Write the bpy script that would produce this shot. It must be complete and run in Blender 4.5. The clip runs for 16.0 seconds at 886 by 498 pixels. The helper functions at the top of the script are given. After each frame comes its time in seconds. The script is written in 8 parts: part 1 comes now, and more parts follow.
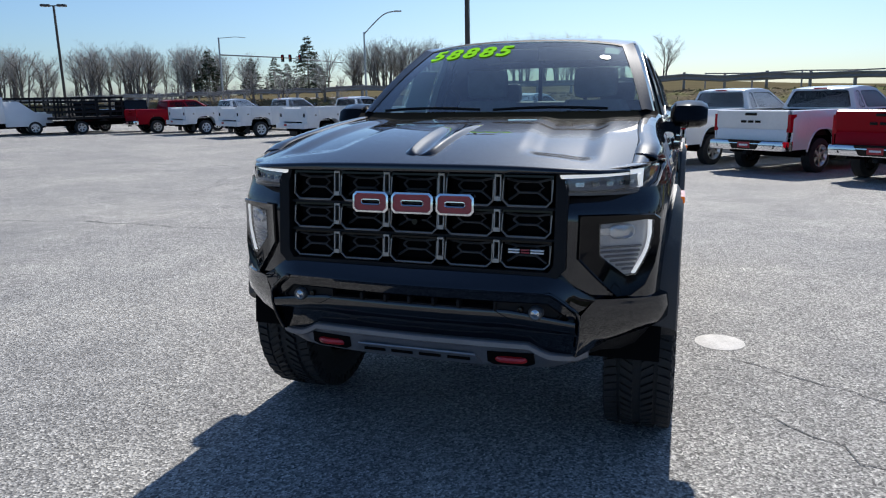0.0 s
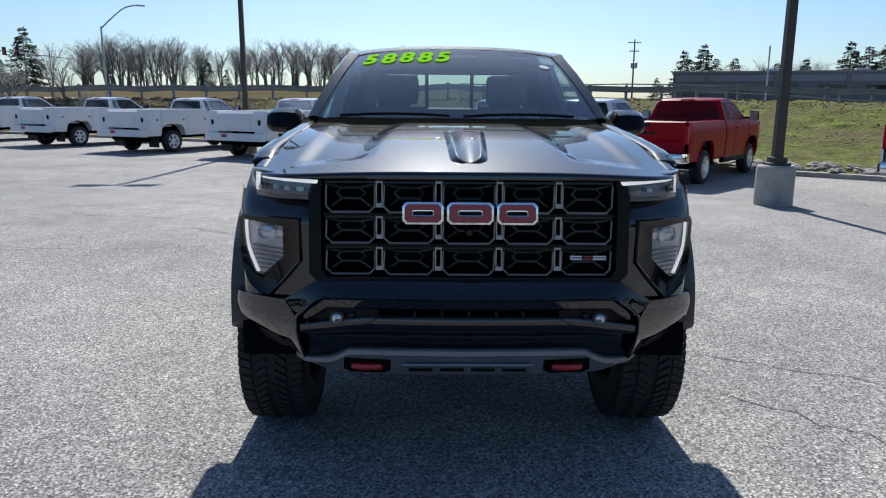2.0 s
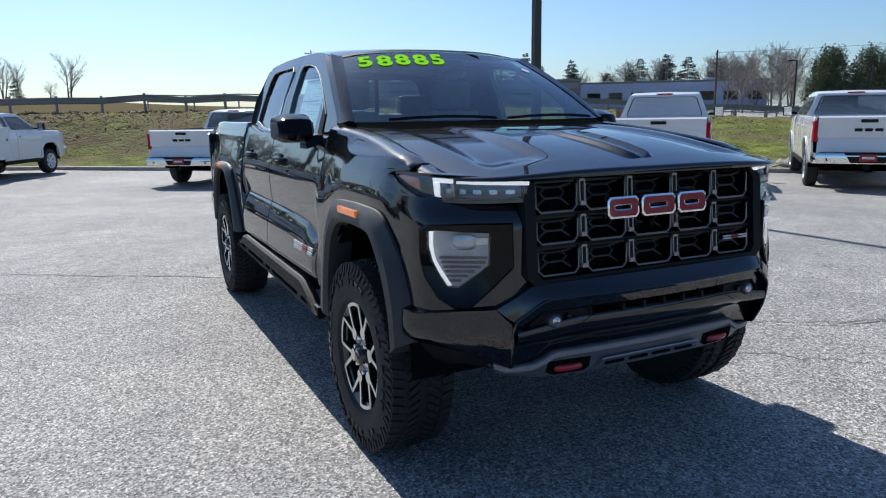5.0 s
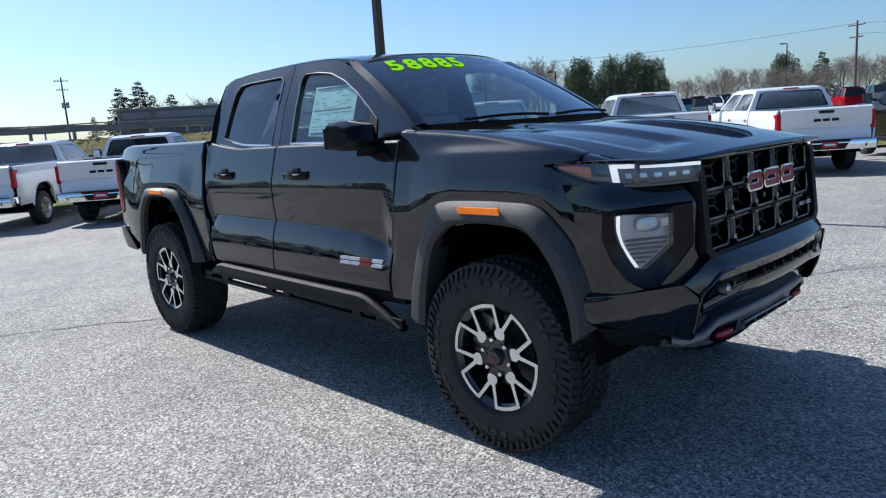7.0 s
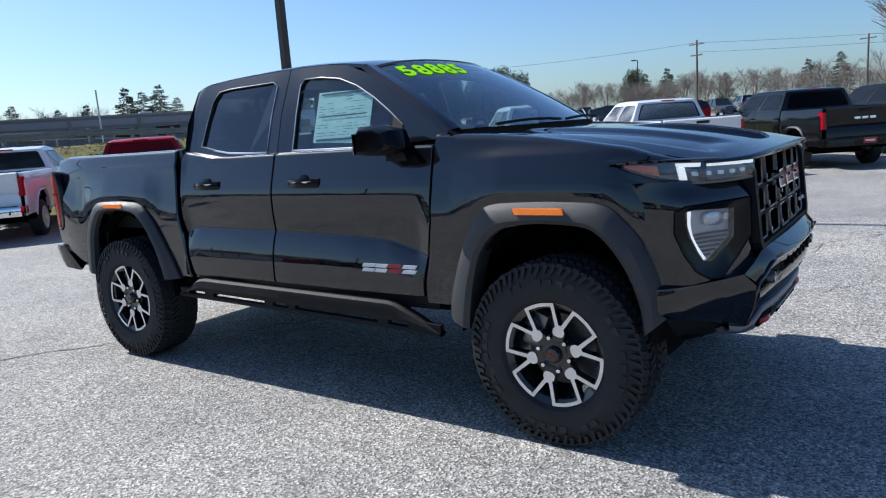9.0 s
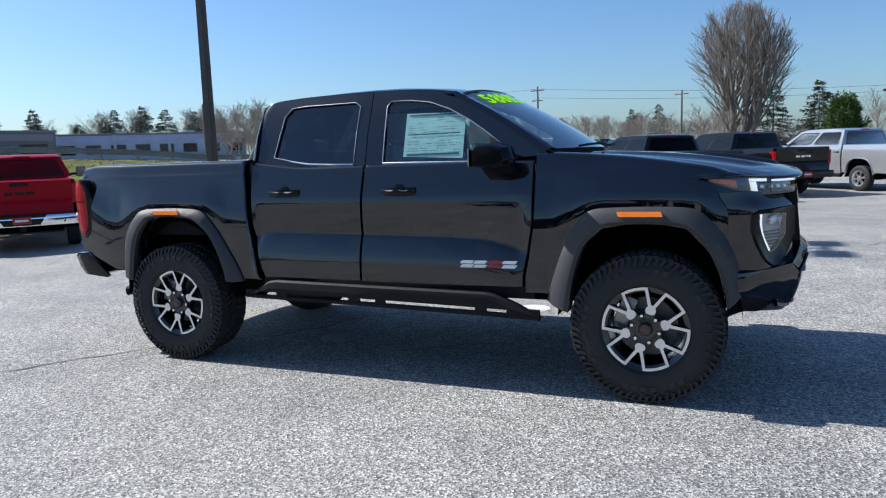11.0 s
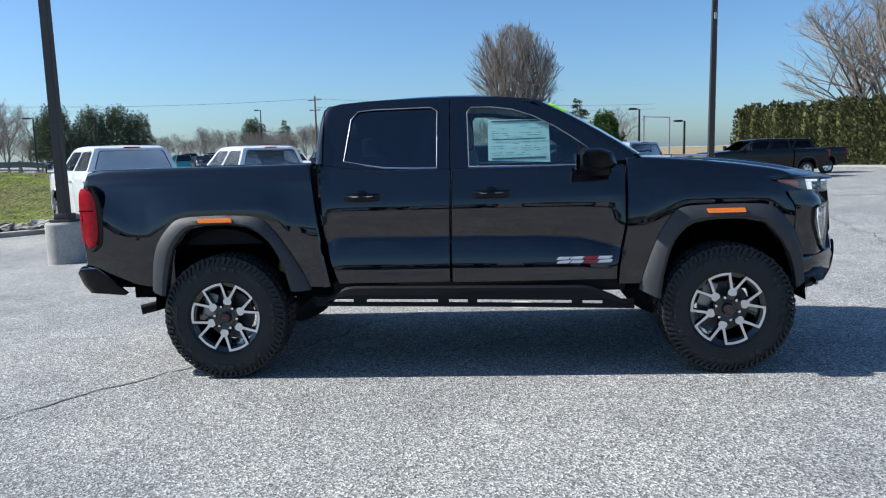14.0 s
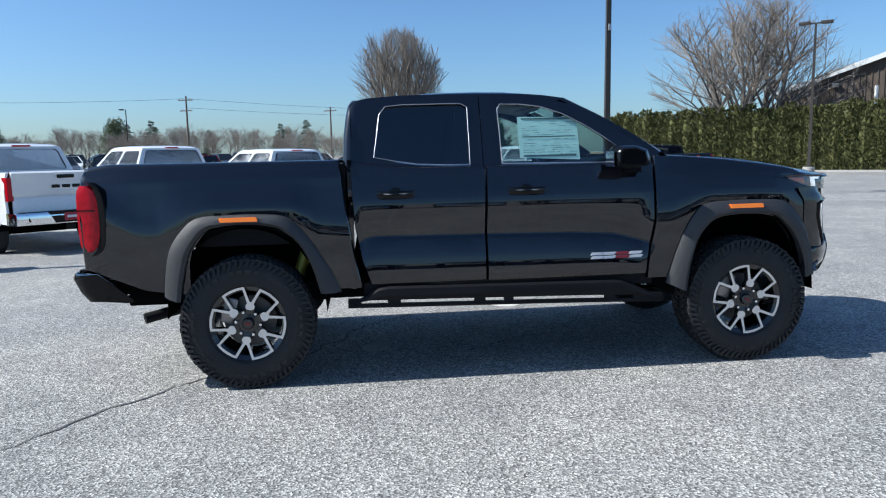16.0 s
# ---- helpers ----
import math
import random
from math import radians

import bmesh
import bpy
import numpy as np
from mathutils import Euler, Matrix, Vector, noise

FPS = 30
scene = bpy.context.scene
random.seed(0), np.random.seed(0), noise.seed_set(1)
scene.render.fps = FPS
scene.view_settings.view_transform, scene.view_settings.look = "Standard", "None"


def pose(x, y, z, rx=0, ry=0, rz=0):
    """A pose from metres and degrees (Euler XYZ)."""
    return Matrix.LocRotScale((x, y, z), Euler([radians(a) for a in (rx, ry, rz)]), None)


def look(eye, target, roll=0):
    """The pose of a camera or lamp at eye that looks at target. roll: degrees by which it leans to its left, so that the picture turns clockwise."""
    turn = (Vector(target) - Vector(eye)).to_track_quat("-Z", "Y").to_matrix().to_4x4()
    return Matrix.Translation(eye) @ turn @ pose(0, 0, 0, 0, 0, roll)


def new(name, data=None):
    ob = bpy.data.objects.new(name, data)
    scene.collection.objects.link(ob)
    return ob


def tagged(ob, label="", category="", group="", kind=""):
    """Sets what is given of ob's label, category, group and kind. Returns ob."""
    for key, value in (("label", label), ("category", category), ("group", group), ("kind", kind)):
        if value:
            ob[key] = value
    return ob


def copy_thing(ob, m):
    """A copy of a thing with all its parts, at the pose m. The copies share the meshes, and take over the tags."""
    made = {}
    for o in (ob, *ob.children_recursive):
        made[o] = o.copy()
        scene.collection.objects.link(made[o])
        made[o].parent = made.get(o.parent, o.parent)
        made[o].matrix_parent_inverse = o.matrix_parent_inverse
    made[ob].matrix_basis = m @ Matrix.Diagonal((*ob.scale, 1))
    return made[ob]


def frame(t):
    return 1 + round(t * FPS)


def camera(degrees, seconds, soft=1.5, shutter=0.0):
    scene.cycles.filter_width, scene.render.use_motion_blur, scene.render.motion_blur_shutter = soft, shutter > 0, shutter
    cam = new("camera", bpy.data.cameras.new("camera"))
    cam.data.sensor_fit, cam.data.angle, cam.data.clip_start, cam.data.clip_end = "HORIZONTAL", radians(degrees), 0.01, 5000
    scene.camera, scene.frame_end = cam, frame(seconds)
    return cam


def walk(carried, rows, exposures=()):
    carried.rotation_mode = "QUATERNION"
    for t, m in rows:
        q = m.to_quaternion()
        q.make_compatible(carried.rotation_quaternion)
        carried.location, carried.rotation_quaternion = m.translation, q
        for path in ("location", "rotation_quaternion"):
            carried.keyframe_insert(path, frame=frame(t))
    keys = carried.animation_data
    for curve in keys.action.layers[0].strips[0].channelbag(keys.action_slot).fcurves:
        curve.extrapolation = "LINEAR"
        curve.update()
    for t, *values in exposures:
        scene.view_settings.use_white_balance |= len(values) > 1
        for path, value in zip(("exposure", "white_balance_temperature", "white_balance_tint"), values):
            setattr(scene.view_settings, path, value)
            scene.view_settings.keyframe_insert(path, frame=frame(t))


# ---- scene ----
cam = camera(64.1, 16.0, 1.15)
LEVEL = Matrix(((0.99999, -0.00002, 0.005, 0.0), (-0.00002, 0.99996, 0.009, 0.0), (-0.005, -0.009, 0.99995, 0.0), (0.0, 0.0, 0.0, 1.0)))  # the lot slopes gently
PATH = [
    (0, (0.987, -3.299, 1.494), (0.351, -1.446, 1.088), -0.7),
    (0.5, (0.604, -3.364, 1.491), (0.158, -1.457, 1.087), -0.6),
    (1, (0.275, -3.328, 1.505), (0.009, -1.387, 1.101), -0.3),
    (1.5, (-0.005, -3.353, 1.496), (-0.106, -1.395, 1.1), 0.0),
    (2, (-0.141, -3.353, 1.496), (-0.108, -1.392, 1.104), 0.5),
    (2.5, (-0.211, -3.288, 1.487), (-0.054, -1.332, 1.103), 0.8),
    (3, (-0.528, -3.309, 1.479), (-0.246, -1.366, 1.102), 1.0),
    (3.5, (-0.885, -3.282, 1.476), (-0.458, -1.364, 1.103), 1.0),
    (4, (-1.243, -3.128, 1.471), (-0.665, -1.25, 1.099), 0.7),
    (4.2, (-1.39, -3.093, 1.481), (-0.753, -1.234, 1.108), 0.4),
    (6.3, (-2.772, -2.329, 1.424), (-1.563, -0.774, 1.074), -3.0),
    (6.5, (-2.887, -2.256, 1.427), (-1.633, -0.738, 1.078), -3.3),
    (7, (-3.134, -2.002, 1.43), (-1.775, -0.575, 1.088), -4.1),
    (7.5, (-3.381, -1.792, 1.42), (-1.936, -0.449, 1.094), -4.2),
    (8, (-3.587, -1.592, 1.461), (-2.078, -0.322, 1.129), -4.5),
    (8.5, (-3.57, -1.483, 1.447), (-2.015, -0.27, 1.116), -4.5),
    (9, (-3.667, -1.396, 1.448), (-2.068, -0.242, 1.114), -4.4),
    (9.5, (-4.019, -1.253, 1.455), (-2.366, -0.173, 1.133), -3.6),
    (11.8, (-5.125, 0.008, 1.424), (-3.237, 0.614, 1.16), -1.9),
    (12, (-5.153, 0.123, 1.449), (-3.255, 0.692, 1.18), -1.8),
    (12.5, (-5.356, 0.472, 1.464), (-3.426, 0.924, 1.195), -1.8),
    (13, (-5.455, 0.833, 1.449), (-3.5, 1.164, 1.189), -1.8),
    (13.5, (-5.481, 1.181, 1.447), (-3.51, 1.409, 1.192), -1.9),
    (14, (-5.569, 1.501, 1.468), (-3.591, 1.645, 1.207), -1.9),
    (14.5, (-5.567, 1.693, 1.461), (-3.585, 1.756, 1.203), -1.8),
    (15, (-5.493, 1.855, 1.449), (-3.51, 1.841, 1.188), -1.7),
    (15.5, (-5.519, 2.204, 1.442), (-3.538, 2.102, 1.181), -1.6),
    (16, (-5.476, 2.552, 1.447), (-3.504, 2.345, 1.188), -1.5),
]
walk(cam, [(t, LEVEL @ look(eye, target, roll)) for t, eye, target, roll in PATH], exposures=((0, 0.24, 6580, 10), (1, 0.12, 6580, 10), (2, 0.24, 6580, 10), (4.2, 0.28, 6540, 10), (6.3, 0.40, 6400, 10), (9.7, 0.48, 6400, 10), (12, 0.53, 6330, 7), (16, 0.54, 6240, 6)))

# ---- world and sun ----
SUN_ELEVATION = radians(41.0)
world = bpy.data.worlds.new("sky")
scene.world = world
world.use_nodes = True
wn, wl = world.node_tree.nodes, world.node_tree.links
sky = wn.new("ShaderNodeTexSky")
sky.sky_type = "NISHITA"
sky.sun_disc = False
sky.sun_elevation = SUN_ELEVATION
sky.sun_rotation = 0.0
sky.air_density, sky.dust_density, sky.ozone_density = 1.0, 0.85, 3.2
tint = wn.new("ShaderNodeMix")
tint.data_type, tint.blend_type = "RGBA", "MULTIPLY"
tint.inputs["Factor"].default_value = 1.0
tint.inputs["B"].default_value = (0.765, 0.965, 1.185, 1)
wl.new(sky.outputs[0], tint.inputs["A"])
wl.new(tint.outputs["Result"], wn["Background"].inputs[0])
wn["Background"].inputs[1].default_value = 0.085
sun = new("sun", bpy.data.lights.new("sun", "SUN"))
sun.data.energy, sun.data.angle, sun.data.color = 4.9, radians(0.53), (1.0, 0.965, 0.92)
sun.matrix_world = look((0, 40 * math.cos(SUN_ELEVATION), 40 * math.sin(SUN_ELEVATION)), (0, 0, 0))


# ---- materials ----
def material(name, color, rough=0.5, metal=0.0, vary=0.12, scale=8.0, bump=0.0, bump_scale=60.0, coat=0.0, emit=0.0, spec=0.5, detail=6.0):
    """A surface with two scales of colour variation and an optional fine relief."""
    m = bpy.data.materials.new(name)
    m.use_nodes = True
    n, k = m.node_tree.nodes, m.node_tree.links
    p = n["Principled BSDF"]
    p.inputs["Roughness"].default_value = rough
    p.inputs["Metallic"].default_value = metal
    p.inputs["Coat Weight"].default_value = coat
    p.inputs["Coat Roughness"].default_value = 0.02
    p.inputs["Specular IOR Level"].default_value = spec
    p.inputs["Base Color"].default_value = (*color, 1)
    geo = n.new("ShaderNodeTexCoord")
    if vary:
        a, b = n.new("ShaderNodeTexNoise"), n.new("ShaderNodeTexNoise")
        for tex, s in ((a, scale), (b, scale * 9)):
            tex.inputs["Scale"].default_value, tex.inputs["Detail"].default_value = s, detail
            k.new(geo.outputs["Object"], tex.inputs["Vector"])
        add = n.new("ShaderNodeMath")
        add.operation = "ADD"
        k.new(a.outputs["Fac"], add.inputs[0])
        k.new(b.outputs["Fac"], add.inputs[1])
        rng = n.new("ShaderNodeMapRange")
        rng.inputs["From Min"].default_value, rng.inputs["From Max"].default_value = 0.6, 1.4
        rng.inputs["To Min"].default_value, rng.inputs["To Max"].default_value = 1 - vary, 1 + vary
        k.new(add.outputs[0], rng.inputs["Value"])
        mix = n.new("ShaderNodeMix")
        mix.data_type, mix.blend_type = "RGBA", "MULTIPLY"
        mix.inputs["Factor"].default_value = 1.0
        mix.inputs["A"].default_value = (*color, 1)
        k.new(rng.outputs[0], mix.inputs["B"])
        k.new(mix.outputs["Result"], p.inputs["Base Color"])
    if bump:
        t, bm_ = n.new("ShaderNodeTexNoise"), n.new("ShaderNodeBump")
        t.inputs["Scale"].default_value, t.inputs["Detail"].default_value = bump_scale, 4
        k.new(geo.outputs["Object"], t.inputs["Vector"])
        k.new(t.outputs["Fac"], bm_.inputs["Height"])
        bm_.inputs["Strength"].default_value, bm_.inputs["Distance"].default_value = bump, 0.01
        k.new(bm_.outputs[0], p.inputs["Normal"])
    if emit:
        p.inputs["Emission Color"].default_value = (*color, 1)
        p.inputs["Emission Strength"].default_value = emit
    return m


def glass(name, color, rough=0.0, face=0.085):
    """A tinted pane: a mix of clear tint and a mirror-like surface by Fresnel."""
    m = bpy.data.materials.new(name)
    m.use_nodes = True
    n, k = m.node_tree.nodes, m.node_tree.links
    n.remove(n["Principled BSDF"])
    out = n["Material Output"]
    t, g, f, mx = n.new("ShaderNodeBsdfTransparent"), n.new("ShaderNodeBsdfGlossy"), n.new("ShaderNodeLayerWeight"), n.new("ShaderNodeMixShader")
    t.inputs["Color"].default_value = (*color, 1)
    g.inputs["Roughness"].default_value = rough
    g.inputs["Color"].default_value = (0.95, 0.97, 1, 1)
    f.inputs["Blend"].default_value = 0.5
    pw, ad = n.new("ShaderNodeMath"), n.new("ShaderNodeMath")
    pw.operation, ad.operation = "POWER", "MULTIPLY_ADD"
    pw.inputs[1].default_value, ad.inputs[1].default_value, ad.inputs[2].default_value = 4.0, 0.90, face
    k.new(f.outputs["Facing"], pw.inputs[0])
    k.new(pw.outputs[0], ad.inputs[0])
    k.new(ad.outputs[0], mx.inputs[0])
    k.new(t.outputs[0], mx.inputs[1])
    k.new(g.outputs[0], mx.inputs[2])
    k.new(mx.outputs[0], out.inputs["Surface"])
    return m


BLACK_PAINT = material("black car paint", (0.0024, 0.0032, 0.0062), 0.4, 0.0, 0.25, 5, spec=0.02, coat=1.0)
BLACK_PAINT.node_tree.nodes["Principled BSDF"].inputs["Coat IOR"].default_value = 1.7
GLOSS_BLACK = material("gloss black plastic", (0.003, 0.0032, 0.004), 0.07, vary=0.05, spec=0.24)
MATTE_BLACK = material("grained black plastic", (0.006, 0.0065, 0.008), 0.6, vary=0.15, scale=12, bump=0.25, bump_scale=400, spec=0.22)
FLARE_GREY = material("grained dark grey plastic", (0.034, 0.035, 0.038), 0.5, vary=0.12, scale=10, bump=0.3, bump_scale=350)
DEEP_BLACK = material("unlit black lining", (0.004, 0.004, 0.0045), 0.95, vary=0.2, scale=5, spec=0.06)
GUNMETAL = material("dark satin metal", (0.3, 0.285, 0.27), 0.38, 0.7, 0.1, 15)
SKID_GREY = material("satin grey skid plate", (0.17, 0.18, 0.205), 0.42, 0.6, 0.12, 8)
CHROME = material("chrome", (0.82, 0.83, 0.85), 0.08, 1.0, 0.05, 6)
ALLOY = material("machined alloy", (0.75, 0.76, 0.78), 0.28, 0.9, 0.06, 30)
RUBBER = material("tyre rubber", (0.014, 0.0148, 0.0165), 0.75, vary=0.35, scale=9, bump=0.3, bump_scale=220)
RED_LENS = material("red lamp lens", (0.4, 0.004, 0.014), 0.12, vary=0.55, scale=28, bump=0.15, bump_scale=90, spec=0.3)
AMBER = material("amber lens", (0.85, 0.2, 0.01), 0.2, vary=0.15, scale=60, coat=0.8, emit=0.25)
AMBER_DULL = material("amber reflector", (0.72, 0.16, 0.03), 0.2, vary=0.2, scale=60, coat=0.8)
LAMP_WHITE = material("lit white lamp strip", (0.85, 0.87, 0.88), 0.3, vary=0, emit=0.55)
LAMP_SILVER = material("lamp reflector", (0.5, 0.52, 0.55), 0.18, 0.9, 0.15, 30)
SATIN_SILVER = material("satin silver trim", (0.4, 0.41, 0.43), 0.42, 0.8, 0.1, 20)
LAMP_GREY = material("lamp bowl", (0.42, 0.43, 0.45), 0.35, 0.15, 0.2, 25)
LAMP_DARK = material("smoked lamp bowl", (0.1, 0.11, 0.125), 0.3, 0.5, 0.2, 25)
RED_PAINT = material("tow hook red", (0.42, 0.012, 0.015), 0.35, vary=0.12, coat=0.5)
BADGE_RED = material("badge red", (0.3, 0.006, 0.022), 0.3, vary=0.08, coat=0.3)
WHITE_BADGE = material("badge white", (0.75, 0.75, 0.76), 0.3, vary=0.05)
SEAT_GREY = material("grey seat leather", (0.24, 0.245, 0.25), 0.8, vary=0.25, scale=14, bump=0.3, bump_scale=300)
PANEL_GREY = material("light grey trim", (0.34, 0.34, 0.35), 0.6, vary=0.12, bump=0.2, bump_scale=250)
WIND_GLASS = glass("windscreen glass", (0.62, 0.74, 0.71), face=0.14)
SIDE_GLASS = glass("front side glass", (0.68, 0.82, 0.8))
DARK_GLASS = glass("privacy glass", (0.035, 0.04, 0.045))
LENS_GLASS = glass("lamp lens", (0.9, 0.92, 0.94))
STEEL = material("galvanised steel", (0.42, 0.43, 0.44), 0.45, 0.7, 0.2, 6, bump=0.15)
BRONZE = material("bronze painted steel", (0.055, 0.046, 0.04), 0.5, 0.3, 0.18, 4, bump=0.15)
CONCRETE = material("weathered concrete", (0.36, 0.345, 0.32), 0.9, vary=0.28, scale=3.5, bump=0.5, bump_scale=45)
# paint, not a lamp: a faint glow is added to keep the digits bright
NEON = material("fluorescent green paint", (0.22, 0.62, 0.01), 1.0, vary=0.15, scale=30, emit=0.3, spec=0.05)
SOFT_INK = material("faded print", (0.24, 0.33, 0.33), 0.8, vary=0.1)
PAPER = material("printed paper sheet", (0.8, 0.95, 0.9), 0.8, vary=0.05, scale=20)
INK = material("dark ink", (0.1, 0.14, 0.14), 0.8, vary=0.2, scale=40)

# ---- mesh tools ----
class Shape:
    """Gathers vertices and faces of one mesh."""

    def __init__(self):
        self.v, self.f = [], []

    def add(self, verts, faces):
        b = len(self.v)
        self.v += [tuple(p) for p in verts]
        self.f += [tuple(b + i for i in f) for f in faces]
        return self

    def box(self, c, size, m=None, bevel=0.0):
        """A box; with bevel its twelve edges are cut back."""
        bm = bmesh.new()
        bmesh.ops.create_cube(bm, size=1.0)
        for v in bm.verts:
            v.co = Vector((v.co[0] * size[0], v.co[1] * size[1], v.co[2] * size[2]))
        if bevel:
            bmesh.ops.bevel(bm, geom=bm.edges[:], offset=bevel, segments=2, affect="EDGES", profile=0.6)
        t = Matrix.Translation(c) @ (m if m else Matrix())
        bm.verts.index_update()
        self.add([t @ v.co for v in bm.verts], [[v.index for v in f.verts] for f in bm.faces])
        bm.free()
        return self

    def loft(self, rings, closed=True, caps=True, loop=False):
        """Skins rings of equally many points. closed: each ring is a closed loop; loop: last ring joins the first."""
        n, faces = len(rings[0]), []
        for r in range(len(rings) if loop else len(rings) - 1):
            a, b = r * n, ((r + 1) % len(rings)) * n
            for i in range(n if closed else n - 1):
                j = (i + 1) % n
                faces.append((a + i, a + j, b + j, b + i))
        if caps and closed and not loop:
            faces.append(tuple(range(n - 1, -1, -1)))
            faces.append(tuple((len(rings) - 1) * n + i for i in range(n)))
        return self.add([p for r in rings for p in r], faces)

    def tube(self, path, r, n=8, caps=True, flat=1.0):
        """A tube along a path; r may be one radius or one for each point."""
        rings, up = [], Vector((0, 0, 1))
        path = [Vector(p) for p in path]
        for i, p in enumerate(path):
            d = (path[min(i + 1, len(path) - 1)] - path[max(i - 1, 0)]).normalized()
            a = d.cross(up)
            a = a.normalized() if a.length > 1e-3 else Vector((1, 0, 0))
            b = a.cross(d)
            q = r[i] if isinstance(r, (list, tuple)) else r
            rings.append([p + a * (q * math.cos(t)) + b * (q * flat * math.sin(t)) for t in (2 * math.pi * j / n for j in range(n))])
        return self.loft(rings, True, caps)

    def lathe(self, profile, n=32, axis="x", c=(0, 0, 0), caps=False):
        """Turns (along, radius) points round an axis."""
        rings = []
        for a, r in profile:
            ring = []
            for j in range(n):
                s, t = math.sin(2 * math.pi * j / n) * r, math.cos(2 * math.pi * j / n) * r
                p = {"x": (a, s, t), "y": (s, a, t), "z": (s, t, a)}[axis]
                ring.append((p[0] + c[0], p[1] + c[1], p[2] + c[2]))
            rings.append(ring)
        return self.loft(rings, True, caps)

    def slab(self, pts, depth):
        """A plate: an outline of 3D points and the vector of its thickness."""
        d, n = Vector(depth), len(pts)
        pts = [Vector(p) for p in pts]
        faces = [tuple(range(n)), tuple(2 * n - 1 - i for i in range(n))]
        faces += [((i + 1) % n, i, n + i, n + (i + 1) % n) for i in range(n)]
        return self.add(pts + [p + d for p in pts], faces)


def part(name, shape, mat, parent=None, label="", smooth=38, bevel=0.0):
    """Links a shape as one mesh object, under a thing or a part."""
    me = bpy.data.meshes.new(name)
    me.from_pydata(shape.v, [], shape.f)
    bm = bmesh.new()
    bm.from_mesh(me)
    if bevel:
        bmesh.ops.bevel(bm, geom=[e for e in bm.edges if len(e.link_faces) == 2 and e.calc_face_angle(0) > 0.6], offset=bevel, segments=2, affect="EDGES", clamp_overlap=True)
    bmesh.ops.recalc_face_normals(bm, faces=bm.faces[:])
    bm.to_mesh(me)
    bm.free()
    if smooth:
        me.polygons.foreach_set("use_smooth", [True] * len(me.polygons))
        me.set_sharp_from_angle(angle=radians(smooth))
    me.materials.append(mat)
    ob = new(name, me)
    if parent:
        ob.parent = parent
    if label:
        ob["label"] = label
    return ob


def thing(name, label, category, m=None, group="", kind=""):
    """An Empty at a thing's base, under which its parts go."""
    ob = new(name)
    ob.empty_display_size = 0.2
    if m is not None:
        ob.matrix_world = m
    return tagged(ob, label, category, group, kind)


def lerp(points, t):
    """A value at t along (key, value) points, keys rising."""
    return float(np.interp(t, [p[0] for p in points], [p[1] for p in points]))


def smooth_line(pts, n=6):
    """A Catmull-Rom curve through the points."""
    out = []
    p = [Vector(q) for q in pts]
    for i in range(len(p) - 1):
        a, b, c, d = p[max(i - 1, 0)], p[i], p[i + 1], p[min(i + 2, len(p) - 1)]
        for j in range(n):
            t = j / n
            out.append(0.5 * (2 * b + (c - a) * t + (2 * a - 5 * b + 4 * c - d) * t * t + (3 * b - a - 3 * c + d) * t ** 3))
    return out + [p[-1]]


def rise(x, y):
    """The height of the ground: the lot falls a little round the truck, lies level further out and climbs far off."""
    far = math.hypot(x, y)
    k = min(1, max(0, (far - 4) / 12))
    k = k * k * (3 - 2 * k)
    q = min(1, 24 / max(far, 1))
    h = (-0.005 * x - 0.009 * y) * q - 0.17 * k
    k = min(1, max(0, (far - 42) / 60))
    k = k * k * (3 - 2 * k)
    return h * (1 - k) + k * (0.35 + 0.006 * min(90, max(0, far - 70)))

